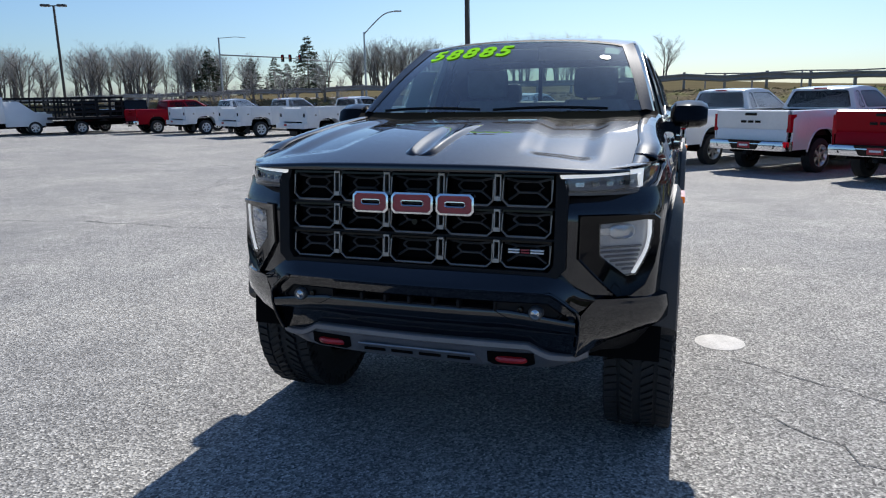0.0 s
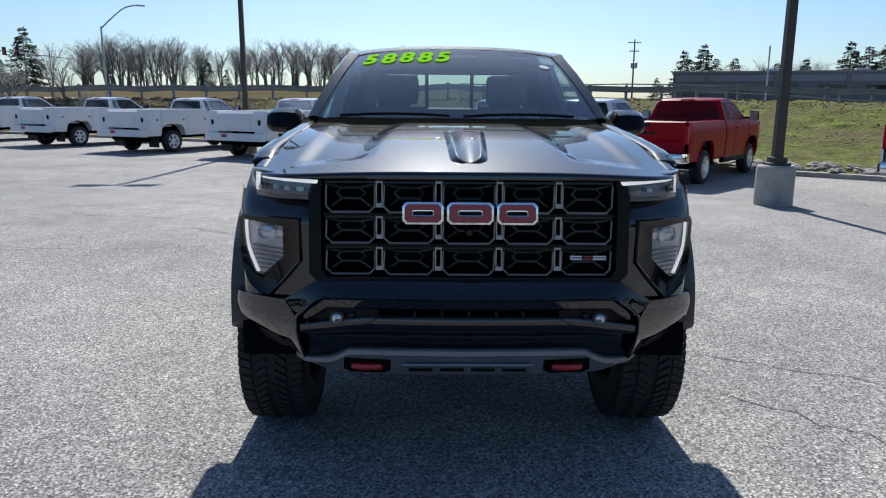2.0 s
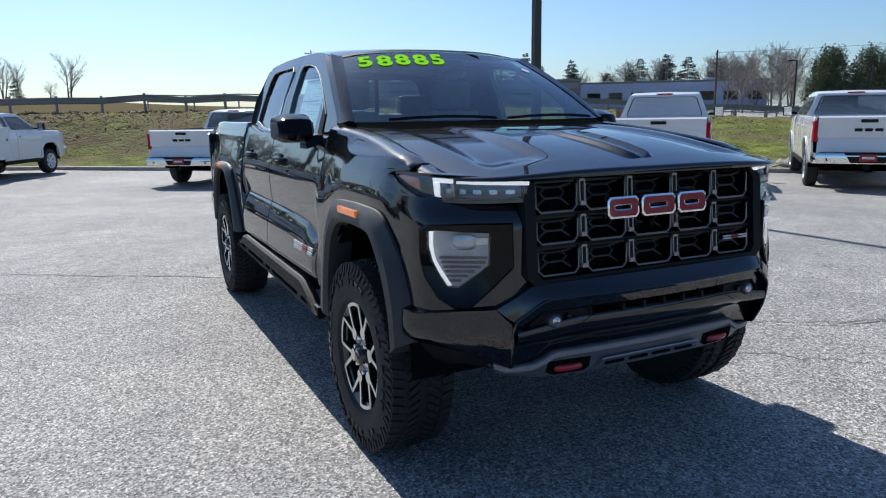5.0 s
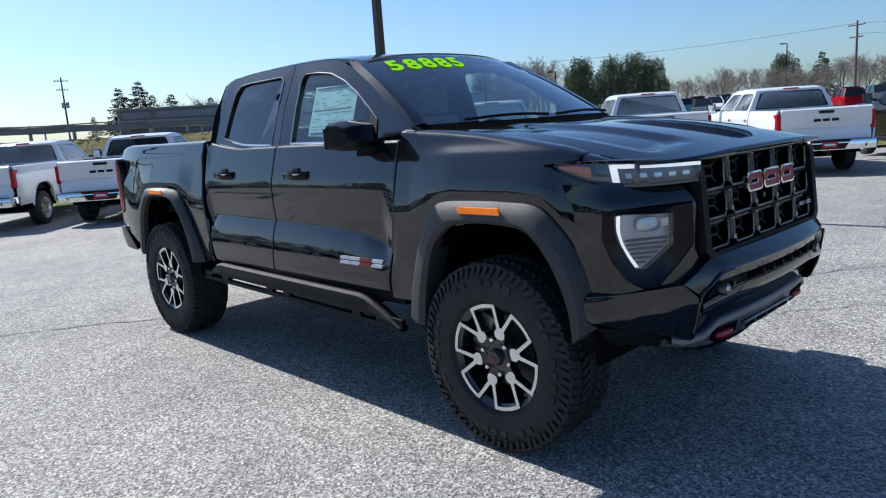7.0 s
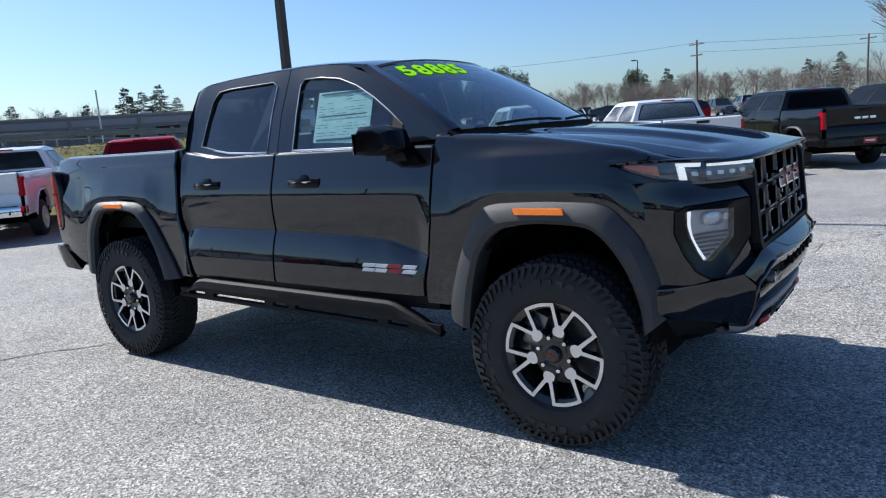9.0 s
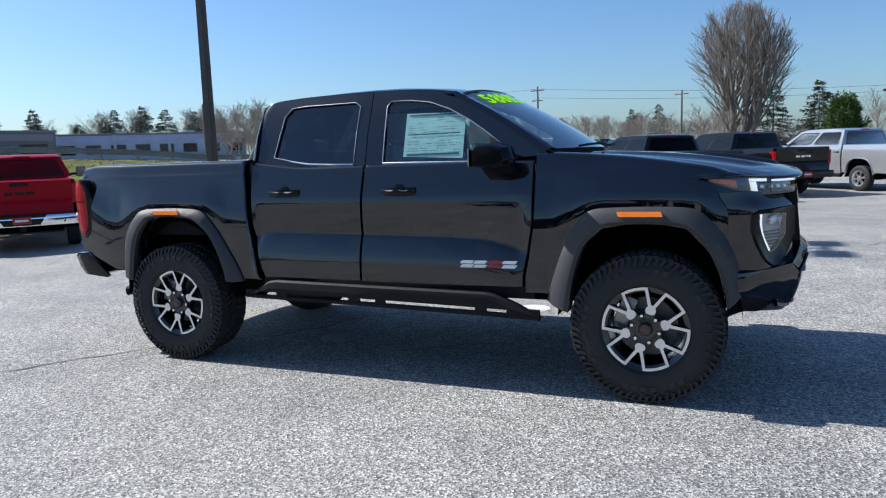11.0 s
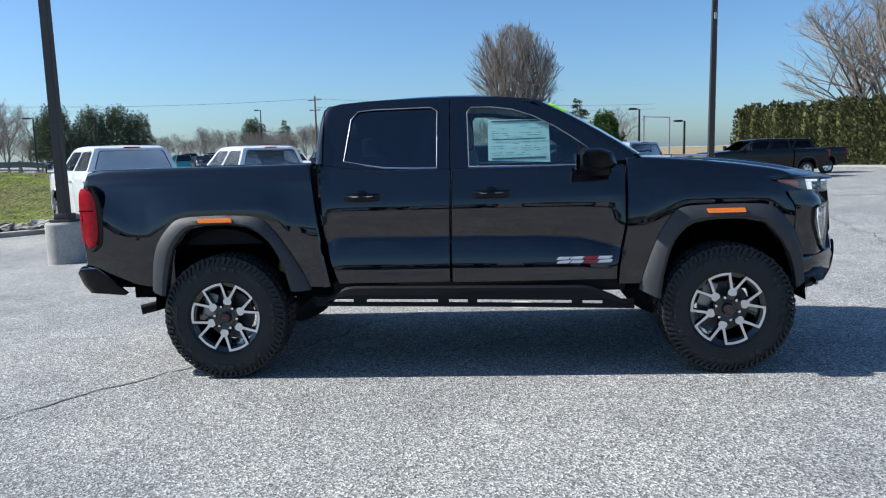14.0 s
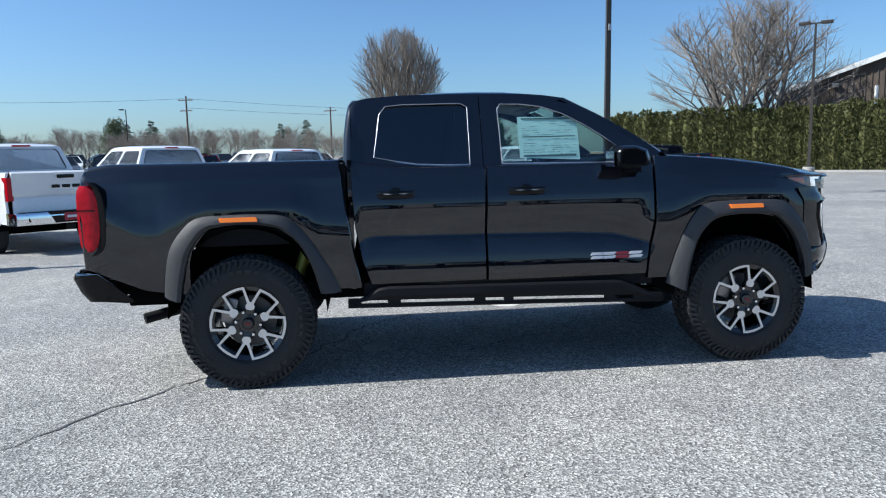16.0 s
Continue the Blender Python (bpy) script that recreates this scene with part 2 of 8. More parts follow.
# ---- ground, bank, kerb ----
def asphalt_material():
    m = bpy.data.materials.new("worn asphalt")
    m.use_nodes = True
    n, k = m.node_tree.nodes, m.node_tree.links
    p = n["Principled BSDF"]
    p.inputs["Roughness"].default_value = 0.85
    p.inputs["Specular IOR Level"].default_value = 0.35
    co = n.new("ShaderNodeTexCoord")

    def noise_tex(scale, detail=3.0, rough=0.6):
        t = n.new("ShaderNodeTexNoise")
        t.inputs["Scale"].default_value, t.inputs["Detail"].default_value, t.inputs["Roughness"].default_value = scale, detail, rough
        k.new(co.outputs["Object"], t.inputs["Vector"])
        return t

    def ramp(src, stops):
        r = n.new("ShaderNodeValToRGB")
        while len(r.color_ramp.elements) < len(stops):
            r.color_ramp.elements.new(0.5)
        for e, (pos, c) in zip(r.color_ramp.elements, stops):
            e.position, e.color = pos, (*c, 1)
        k.new(src, r.inputs[0])
        return r

    def mixed(kind, a, b, fac):
        x = n.new("ShaderNodeMix")
        x.data_type, x.blend_type = "RGBA", kind
        if isinstance(fac, float):
            x.inputs["Factor"].default_value = fac
        else:
            k.new(fac, x.inputs["Factor"])
        k.new(a, x.inputs["A"])
        k.new(b, x.inputs["B"])
        return x.outputs["Result"]

    stone = n.new("ShaderNodeTexVoronoi")
    stone.inputs["Scale"].default_value = 95.0
    k.new(co.outputs["Object"], stone.inputs["Vector"])
    grain = ramp(stone.outputs["Color"], [(0.0, (0.075, 0.075, 0.076)), (0.35, (0.228, 0.225, 0.219)), (0.7, (0.445, 0.438, 0.422)), (1.0, (0.8, 0.785, 0.76))])
    fine = ramp(noise_tex(140, 2).outputs["Fac"], [(0.3, (0.55, 0.55, 0.56)), (0.7, (1.3, 1.29, 1.26))])
    wide = ramp(noise_tex(0.35, 5).outputs["Fac"], [(0.3, (0.72, 0.73, 0.75)), (0.7, (1.10, 1.09, 1.06))])
    blot = ramp(noise_tex(2.2, 5).outputs["Fac"], [(0.34, (0.86, 0.86, 0.87)), (0.66, (1.08, 1.08, 1.07))])
    c = mixed("MULTIPLY", grain.outputs[0], fine.outputs[0], 1.0)
    c = mixed("MULTIPLY", c, wide.outputs[0], 1.0)
    c = mixed("MULTIPLY", c, blot.outputs[0], 1.0)
    k.new(c, p.inputs["Base Color"])
    b = n.new("ShaderNodeBump")
    b.inputs["Strength"].default_value, b.inputs["Distance"].default_value = 0.7, 0.006
    k.new(stone.outputs["Distance"], b.inputs["Height"])
    k.new(b.outputs[0], p.inputs["Normal"])
    return m


ASPHALT = asphalt_material()


def turf_material(name, green, brown, rough=0.95, bump=1.0):
    """Turf that is greener towards the east end of the bank and dry brown in patches and towards the west."""
    m = material(name, green, rough, spec=0.05, vary=1.05, scale=1.3, bump=bump, bump_scale=7, detail=9)
    n, k = m.node_tree.nodes, m.node_tree.links
    p = n["Principled BSDF"]
    src = p.inputs["Base Color"].links[0].from_socket
    co, sep, rng, nz, add, mix = (n.new(t) for t in ("ShaderNodeTexCoord", "ShaderNodeSeparateXYZ", "ShaderNodeMapRange", "ShaderNodeTexNoise", "ShaderNodeMath", "ShaderNodeMix"))
    k.new(co.outputs["Object"], sep.inputs[0])
    hgt = n.new("ShaderNodeMath")
    hgt.operation = "MULTIPLY_ADD"
    hgt.inputs[1].default_value = -9.0
    k.new(sep.outputs[2], hgt.inputs[0])
    k.new(sep.outputs[0], hgt.inputs[2])
    k.new(hgt.outputs[0], rng.inputs["Value"])
    rng.inputs["From Min"].default_value, rng.inputs["From Max"].default_value = 4.0, -18.0
    rng.inputs["To Min"].default_value, rng.inputs["To Max"].default_value = -0.12, 0.6
    nz.inputs["Scale"].default_value, nz.inputs["Detail"].default_value = 0.45, 6
    k.new(co.outputs["Object"], nz.inputs["Vector"])
    patch = n.new("ShaderNodeMapRange")
    patch.inputs["From Min"].default_value, patch.inputs["From Max"].default_value = 0.38, 0.62
    patch.inputs["To Min"].default_value, patch.inputs["To Max"].default_value = 0.12, 0.88
    k.new(nz.outputs["Fac"], patch.inputs["Value"])
    add.operation, add.use_clamp = "ADD", True
    k.new(rng.outputs[0], add.inputs[0])
    k.new(patch.outputs[0], add.inputs[1])
    mix.data_type = "RGBA"
    mix.inputs["B"].default_value = (*brown, 1)
    k.new(add.outputs[0], mix.inputs["Factor"])
    k.new(src, mix.inputs["A"])
    k.new(mix.outputs["Result"], p.inputs["Base Color"])
    return m


GRASS = turf_material("dry spring turf", (0.135, 0.165, 0.036), (0.15, 0.12, 0.07))
for node in GRASS.node_tree.nodes:
    if node.type == "BUMP":
        node.inputs["Distance"].default_value = 0.14
FIELD = material("far brown field", (0.13, 0.11, 0.065), 1.0, vary=0.3, scale=0.05, spec=0.0)
TAR = material("crack sealer and dirt", (0.09, 0.09, 0.092), 0.8, vary=0.3, scale=10)


def edge_y(x):
    """Where the pavement ends and the grass begins, by x."""
    return 14.6 - 0.855 * (x - 9.8) if x > -3 else 25.55 - 0.5 * (x + 3)


def crest_y(x):
    return lerp([(-120, 88), (-80, 62), (-20, 38), (-2, 35), (8, 35), (14, 35), (24, 31), (45, 24)], x)


def bank(x, t):
    """Height of the grass bank at x, t from its foot (0) to its crest (1)."""
    k = min(1, max(0, (t - 0.16) / 0.72))
    k = k * k * (3 - 2 * k)
    y = edge_y(x) + t * (crest_y(x) - edge_y(x))
    base = rise(x, edge_y(x)) * (1 - t) + t * 0.0
    rough = 0.05 * noise.noise((x * 0.7, y * 0.7, 0)) + 0.13 * k * noise.noise((x * 1.6, y * 1.6, 5)) + 0.10 * k * noise.noise((x * 3.7, y * 3.7, 9))
    return y, base + 0.07 + k * lerp([(18, 1.5), (22, 1.33), (26, 1.03), (30, 0.73), (34, 0.62), (40, 0.25), (46, 0.0)], x) + rough


def land(x, y):
    """The height of the land beyond the road, and elsewhere of the ground."""
    d = y - crest_y(x) - 16
    if x > 45 or d < 0:
        return rise(x, y)
    return 1.45 + min(1.3, d / 120) * lerp([(-120, 3.2), (0, 3.0), (40, 0.5), (120, 0.4)], x)


def axis_steps():
    near = [i * 1.5 for i in range(-32, 33)]
    far = [48 * 1.35 ** i for i in range(1, 14)]
    return sorted([-a for a in far] + near + far)


steps = axis_steps()
g = Shape()
w = len(steps)
g.add([(x, y, rise(x, y)) for y in steps for x in steps], [(j * w + i, j * w + i + 1, (j + 1) * w + i + 1, (j + 1) * w + i) for j in range(w - 1) for i in range(w - 1)])
ground = tagged(part("ground", g, ASPHALT), "worn light grey asphalt car park with exposed stone", "ground", kind="structure")

g = Shape()
xs = [-120 + i * 2.0 for i in range(43)] + [-35 + i * 0.28 for i in range(275)]
ts = [i / 60 for i in range(61)]
rows = [[(x, *bank(x, t)) for x in xs] for t in ts]
rows += [[(x, crest_y(x) + d, bank(x, 1)[1] - 0.05) for x in xs] for d in (0.6,)]
g.loft(rows, closed=False)
tagged(part("grass_bank", g, GRASS, smooth=60), "dry spring grass bank rising to the road", "grass bank", kind="structure")
g = Shape()
g.loft([[(x, crest_y(x) + d, bank(x, 1)[1] - 0.04) for x in xs] for d in (0.5, 16.0)], closed=False)
tagged(part("road", g, ASPHALT), "grey asphalt road along the top of the bank", "road", kind="structure")
g = Shape()
g.loft([[(x, crest_y(x) + d, bank(x, 1)[1] - h) for x in xs] for d, h in ((15.9, 0.05),)] + [[(x, crest_y(x) + d, land(x, crest_y(x) + d)) for x in xs] for d in (30, 60, 90, 130, 200, 320, 600)], closed=False)
tagged(part("field", g, FIELD), "flat brown and green land behind the road", "field", kind="structure")

g = Shape()
g.loft([[(x, y, rise(x, y) + 0.12) for x in (75, 110, 150, 220, 320)] for y in (-110, -70, -40, -20, -6)], closed=False)
tagged(part("far_field", g, material("pale tan stubble", (0.3, 0.235, 0.15), 1.0, vary=0.25, scale=0.05, spec=0.0)), "pale tan stubble field beyond the car park", "field", kind="structure")
# kerb along the foot of the bank
g = Shape()
ring = []
for x in [-60 + i * 1.0 for i in range(82)]:
    y, z = edge_y(x), rise(x, edge_y(x))
    ring.append([(x, y - 0.16, z - 0.05), (x, y - 0.15, z + 0.12), (x + 0.05, y, z + 0.13), (x + 0.05, y + 0.02, z - 0.05)])
g.loft(ring)
tagged(part("kerb", g, CONCRETE), "low weathered concrete kerb at the foot of the bank", "kerb", kind="structure")


def wander(a, b, n, sway, seed):
    """A jagged line on the ground from a to b."""
    rnd = random.Random(seed)
    out, off = [], 0.0
    dx, dy = b[0] - a[0], b[1] - a[1]
    l = math.hypot(dx, dy)
    for i in range(n + 1):
        t = i / n
        off = off * 0.8 + rnd.uniform(-sway, sway)
        e = off * math.sin(math.pi * t) ** 0.5 if 0 < t < 1 else 0
        out.append((a[0] + dx * t - dy / l * e, a[1] + dy * t + dx / l * e))
    return out


def crack(points, width, seed):
    rnd = random.Random(seed)
    s, rows_ = Shape(), []
    for i, (x, y) in enumerate(points):
        q = points[min(i + 1, len(points) - 1)]
        p = points[max(i - 1, 0)]
        d = Vector((q[0] - p[0], q[1] - p[1])).normalized()
        h = width * rnd.uniform(0.35, 1.0) * (0.3 if i in (0, len(points) - 1) else 1)
        z = rise(x, y) + 0.004
        rows_.append([(x - d[1] * h, y + d[0] * h, z), (x, y, z + 0.001), (x + d[1] * h, y - d[0] * h, z)])
    s.loft(rows_, closed=False)
    return tagged(part("pavement_crack", s, TAR, smooth=0), "dark irregular crack in the asphalt", "crack", group="cracks in the asphalt", kind="structure")


for i, (a, b, wd, sway) in enumerate([
    ((1.3, 0.95), (3.6, -0.4), 0.006, 0.06), ((1.35, 0.25), (2.6, -0.9), 0.005, 0.06), ((2.2, 0.3), (5.6, -1.0), 0.006, 0.07),
    ((-7.94, 8.41), (-9.0, 10.6), 0.02, 0.12), ((-7.94, 8.41), (-7.4, 7.2), 0.015, 0.1), ((-2.6, 4.2), (-9.0, 4.0), 0.014, 0.1),
    ((-0.83, 3.85), (-3.3, 5.6), 0.012, 0.06), ((-0.83, 3.85), (1.0, 2.2), 0.012, 0.08), ((-0.4, 1.9), (0.4, 0.8), 0.01, 0.06),
    ((-3.0, 6.2), (-10.0, 7.6), 0.012, 0.1), ((4.0, -4.0), (11.0, -6.0), 0.014, 0.12), ((6.0, -2.0), (12.0, -7.0), 0.014, 0.15),
    ((1.6, -1.6), (6.0, -3.6), 0.01, 0.08), ((-12.0, 14.0), (-3.5, 8.5), 0.014, 0.12)]):
    crack(wander(a, b, 26, sway, i), wd, i + 40)
g = Shape()
mx, my = -0.132, 2.531
g.lathe([(0.0, 0.0), (0.006, 0.09), (0.006, 0.1), (0.001, 0.11)], 24, "z", (mx, my, rise(mx, my) + 0.002))
tagged(part("valve_cover", g, CONCRETE), "small round worn cover set flush in the asphalt", "valve cover", kind="structure")

g = Shape()
g.lathe([(0.0, 0.0), (0.004, 0.05), (0.004, 0.13), (0.0, 0.15)], 18, "z", (1.25, 1.25, rise(1.25, 1.25) + 0.003))
tagged(part("pavement_patch", g, material("pale mortar patch", (0.62, 0.6, 0.57), 0.9, vary=0.25, scale=9, bump=0.4)), "pale round mortar patch in the asphalt", "patch", kind="structure")

# ---- the black pickup truck ----
TRUCK = thing("pickup_truck", "glossy black crew-cab off-road pickup with dark wheel-arch flares", "pickup truck", LEVEL)
SIDE = [(0.50, 0.915), (0.58, 0.935), (0.63, 0.946), (0.655, 0.953), (0.67, 0.955), (0.72, 0.954), (0.76, 0.952), (0.80, 0.947), (0.83, 0.9415), (0.87, 0.932), (0.90, 0.923), (0.925, 0.914), (0.935, 0.907), (0.945, 0.905), (1.0, 0.911), (1.06, 0.9165), (1.12, 0.9185), (1.15, 0.918), (1.18, 0.914), (1.22, 0.905), (1.30, 0.884), (1.36, 0.868), (1.40, 0.857), (1.45, 0.84)]
CREASE = [(0.66, 0.815), (0.70, 0.838), (0.92, 0.90), (1.2, 0.918), (1.776, 0.929), (2.50, 0.939), (2.56, 0.93), (2.65, 0.865)]
PLAIN = [(0.50, 0.915), (0.62, 0.932), (0.80, 0.941), (0.98, 0.943), (1.05, 0.940), (1.10, 0.932), (1.2, 0.910), (1.30, 0.886), (1.36, 0.871), (1.40, 0.861), (1.45, 0.845)]
FENDER = [(0.50, 0.915), (0.62, 0.932), (0.80, 0.941), (0.98, 0.945), (1.05, 0.944), (1.10, 0.938), (1.2, 0.918), (1.285, 0.897), (1.295, 0.892), (1.33, 0.874), (1.36, 0.858), (1.40, 0.842), (1.45, 0.83)]

BED = [(0.50, 0.915), (0.62, 0.932), (0.80, 0.941), (0.98, 0.943), (1.05, 0.940), (1.10, 0.932), (1.2, 0.910), (1.28, 0.893), (1.335, 0.884), (1.35, 0.880), (1.362, 0.873), (1.38, 0.866), (1.40, 0.860), (1.45, 0.842)]
KNEE = [(-0.55, 1.0), (-0.36, 1.03), (-0.26, 1.11), (-0.1, 1.125), (0.25, 1.125), (0.40, 1.07), (0.52, 1.02), (2.7, 1.0), (2.86, 1.02), (3.04, 1.125), (3.2, 1.14), (3.55, 1.14), (3.72, 1.07), (3.86, 0.98), (3.98, 0.99), (4.1, 1.05), (4.2, 1.12), (4.32, 1.14)]


def side_x(y, z):
    """Half width of the body at a place along it and a height."""
    w_ = min(1, max(0, (y - 0.64) / 0.1)) * min(1, max(0, (2.66 - y) / 0.06))
    if w_ and 0.66 < z < 1.18:
        zc = lerp(CREASE, y)
        up_, dn_ = min(1, max(0, (z - 0.66) / (zc - 0.66))), min(1, max(0, (1.18 - z) / (1.18 - zc)))
        z += (0.935 - zc) * min(up_, dn_)
    f_ = min(1, max(0, (0.62 - y) / 0.35))
    if not w_ and z < 1.34:
        z -= (lerp(KNEE, y) - 1.02) * min(1, (1.34 - z) / 0.2)
    x = lerp(SIDE, z) * w_ + (lerp(BED if y > 2 else PLAIN, z) * (1 - f_) + lerp(FENDER, z) * f_) * (1 - w_)
    if y < -0.1:
        x -= 0.07 * ((-0.1 - y) / 0.55) ** 2.2
    if y > 3.8:
        x -= 0.035 * ((y - 3.8) / 0.5) ** 2
    return x


ARCH_F = [(0.43, 0.50), (0.40, 0.70), (0.34, 0.88), (0.235, 0.985), (0.10, 1.01), (-0.08, 1.01), (-0.215, 0.985), (-0.33, 0.86), (-0.40, 0.70), (-0.42, 0.56)]
FLARE_F = [(0.56, 0.56), (0.52, 0.70), (0.45, 0.89), (0.375, 1.02), (0.295, 1.09), (0.10, 1.105), (-0.08, 1.105), (-0.25, 1.092), (-0.345, 1.02), (-0.42, 0.92), (-0.475, 0.78), (-0.49, 0.62)]
ARCH_R = [(3.74, 0.58), (3.71, 0.75), (3.66, 0.91), (3.55, 1.035), (3.42, 1.055), (3.26, 1.055), (3.12, 1.03), (3.0, 0.93), (2.92, 0.78), (2.87, 0.6)]
FLARE_R = [(3.84, 0.62), (3.825, 0.75), (3.79, 0.91), (3.71, 1.03), (3.61, 1.105), (3.42, 1.118), (3.26, 1.118), (3.08, 1.10), (2.98, 1.02), (2.88, 0.88), (2.79, 0.72), (2.74, 0.6)]


def arch_low(y, arch, floor_):
    """The lower edge of a panel over a wheel arch."""
    pts = sorted(arch)
    return lerp(pts, y) if pts[0][0] < y < pts[-1][0] else floor_


def skin(y0, y1, low, high, s, ny=48, nz=48, lip=0.065):
    """A body-side panel between two heights, s = -1 or 1 for the side, its ends given by height, with turned-in edges."""
    rows_ = []
    for u in [0.0] + [0.005 + 0.99 * i / ny for i in range(ny + 1)] + [1.0]:
        ym = y0(1.0) * (1 - u) + y1(1.0) * u
        lo, hi = low(ym), high(y0(1.3) * (1 - u) + y1(1.3) * u)
        col = []
        for j in range(nz + 1):
            z = lo + (hi - lo) * j / nz
            y = y0(z) * (1 - u) + y1(z) * u
            inset = 0.008 if u in (0.0, 1.0) else 0
            col.append((s * (side_x(y, z) - inset), y, z))
        xt, yt, zt = col[-1]
        col += [(xt - s * f_ * lip, yt, zt + h_) for f_, h_ in ((0.15, 0.009), (0.42, 0.0145), (0.7, 0.0165), (0.92, 0.0155), (1.0, 0.011), (1.0, -0.06))]
        xb, yb, zb = col[0]
        col = [(xb - s * 0.05, yb, zb + 0.01)] + col
        rows_.append(col)
    first, last = rows_[0], rows_[-1]
    rows_ = [[(x - s * 0.03, y, z) for x, y, z in first]] + rows_ + [[(x - s * 0.03, y, z) for x, y, z in last]]
    return Shape().loft(rows_, closed=False)


def bed_top(y):
    return lerp([(2.6, 1.428), (3.5, 1.43), (4.2, 1.435), (4.32, 1.415)], y)


HOOD_SIDE = [(-0.8, 1.222), (-0.66, 1.236), (-0.54, 1.254), (-0.44, 1.277), (-0.3, 1.307), (-0.1, 1.34), (0.11, 1.369), (0.35, 1.392), (0.66, 1.414)]
for s in (-1, 1):
    part("front_fender", skin(lambda z: lerp([(0.5, -0.40), (0.75, -0.43), (1.13, -0.43), (1.15, -0.50), (1.168, -0.53), (1.182, -0.455), (1.214, -0.365), (1.240, -0.297), (1.248, -0.297), (1.256, -0.36), (1.264, -0.5), (1.27, -0.54)], z), lambda z: lerp([(0.5, 0.70), (0.7, 0.69), (1.0, 0.635), (1.45, 0.628)], z), lambda y: arch_low(y, ARCH_F, 0.60), lambda y: lerp(HOOD_SIDE, y) - 0.022 * min(1, max(0, (-0.34 - y) / 0.2)), s, nz=44, lip=0.085), BLACK_PAINT, TRUCK)
    crown = []
    for y in (-0.60, -0.56, -0.52, -0.46, -0.40, -0.34, -0.28, -0.22, -0.15):
        zh, zl = lerp(HOOD_SIDE, y) + 0.006, 1.250
        xe = lerp([(-0.60, 0.795), (-0.52, 0.845), (-0.45, 0.864), (-0.36, 0.878), (-0.29, 0.888), (-0.15, 0.902)], y)
        crown.append([(s * x, y, z) for x, z in ((0.780, zh - 0.02), (0.80, zh - 0.001), ((0.80 + xe) / 2, zh - 0.004), (xe - 0.012, (zh * 0.6 + zl * 0.4)), (xe + 0.002, zl))])
    part("fender_crown", Shape().loft(crown, closed=False), BLACK_PAINT, TRUCK, smooth=60)
    front_door = part("front_door", skin(lambda z: lerp([(0.5, 0.708), (0.7, 0.698), (1.0, 0.643), (1.45, 0.636)], z), lambda z: lerp([(0.6, 1.785), (1.0, 1.782), (1.4, 1.766)], z), lambda y: 0.635, lambda y: 1.362 + 0.004 * y, s, nz=90), BLACK_PAINT, TRUCK)
    rear_door = part("rear_door", skin(lambda z: lerp([(0.6, 1.793), (1.0, 1.79), (1.4, 1.774)], z), lambda z: lerp([(0.6, 2.53), (0.8, 2.60), (1.0, 2.635), (1.2, 2.65), (1.45, 2.655)], z), lambda y: 0.64, lambda y: 1.368 + 0.05 * max(0, (y - 2.2) / 0.45) ** 1.5, s, nz=90), BLACK_PAINT, TRUCK)
    part("bed_side", skin(lambda z: lerp([(0.6, 2.60), (0.8, 2.64), (1.0, 2.67), (1.2, 2.70), (1.45, 2.73)], z), lambda z: lerp([(0.6, 4.26), (0.8, 4.32), (1.2, 4.33), (1.36, 4.325), (1.41, 4.31), (1.45, 4.285)], z), lambda y: arch_low(y, ARCH_R, lerp([(2.6, 0.62), (3.75, 0.62), (4.0, 0.66), (4.3, 0.80)], y)), bed_top, s, ny=60, lip=0.07), BLACK_PAINT, TRUCK)
    part("sill", Shape().box((s * 0.87, 1.62, 0.60), (0.06, 1.95, 0.09), bevel=0.012), MATTE_BLACK, TRUCK)
    for nm, arch, outl in (("front_arch_flare", ARCH_F, FLARE_F), ("rear_arch_flare", ARCH_R, FLARE_R)):
        inner, outer = smooth_line([(0, *q) for q in arch], 5), smooth_line([(0, *q) for q in outl], 5)
        m_ = 52
        rows_ = []
        for i in range(m_ + 1):
            a = inner[min(len(inner) - 1, round(i / m_ * (len(inner) - 1)))]
            b = outer[min(len(outer) - 1, round(i / m_ * (len(outer) - 1)))]
            k_ = a + (b - a) * 0.62
            k2 = a + (b - a) * 0.2
            rows_.append([(s * 0.86, a[1], a[2]), (s * 0.972, a[1], a[2]), (s * 0.99, k2[1], k2[2]), (s * 0.984, k_[1], k_[2]), (s * (side_x(b[1], b[2]) + 0.012), b[1], b[2]), (s * (side_x(b[1], b[2]) - 0.02), b[1], b[2])])
        fl = part(nm, Shape().loft(rows_), FLARE_GREY, TRUCK, "grained dark grey wheel-arch flare")
        y0_, y1_, z0_ = ((-0.095, 0.155, 1.068), (3.235, 3.48, 1.09))[nm[0] == "r"]
        part("side_marker", Shape().slab([(s * 0.994, y0_, z0_ - 0.014), (s * 0.992, y0_ + 0.01, z0_ + 0.014), (s * 0.992, y1_ - 0.005, z0_ + 0.014), (s * 0.994, y1_ - 0.015, z0_ - 0.014)], (-s * 0.03, 0, 0)), AMBER, fl, "amber side marker lamp", bevel=0.003)
        yc = (0.0, 3.337)[nm[0] == "r"]
        liner = Shape()
        liner.loft([[(s * x_, yc + 0.50 * math.cos(t_), 0.47 + 0.56 * math.sin(t_)) for t_ in (math.pi * i / 16 for i in range(17))] for x_ in (0.50, 0.93)], closed=False)
        liner.slab([(s * 0.5, yc + 0.50 * math.cos(t_), 0.47 + 0.56 * math.sin(t_)) for t_ in (math.pi * i / 16 for i in range(17))], (-s * 0.01, 0, 0))
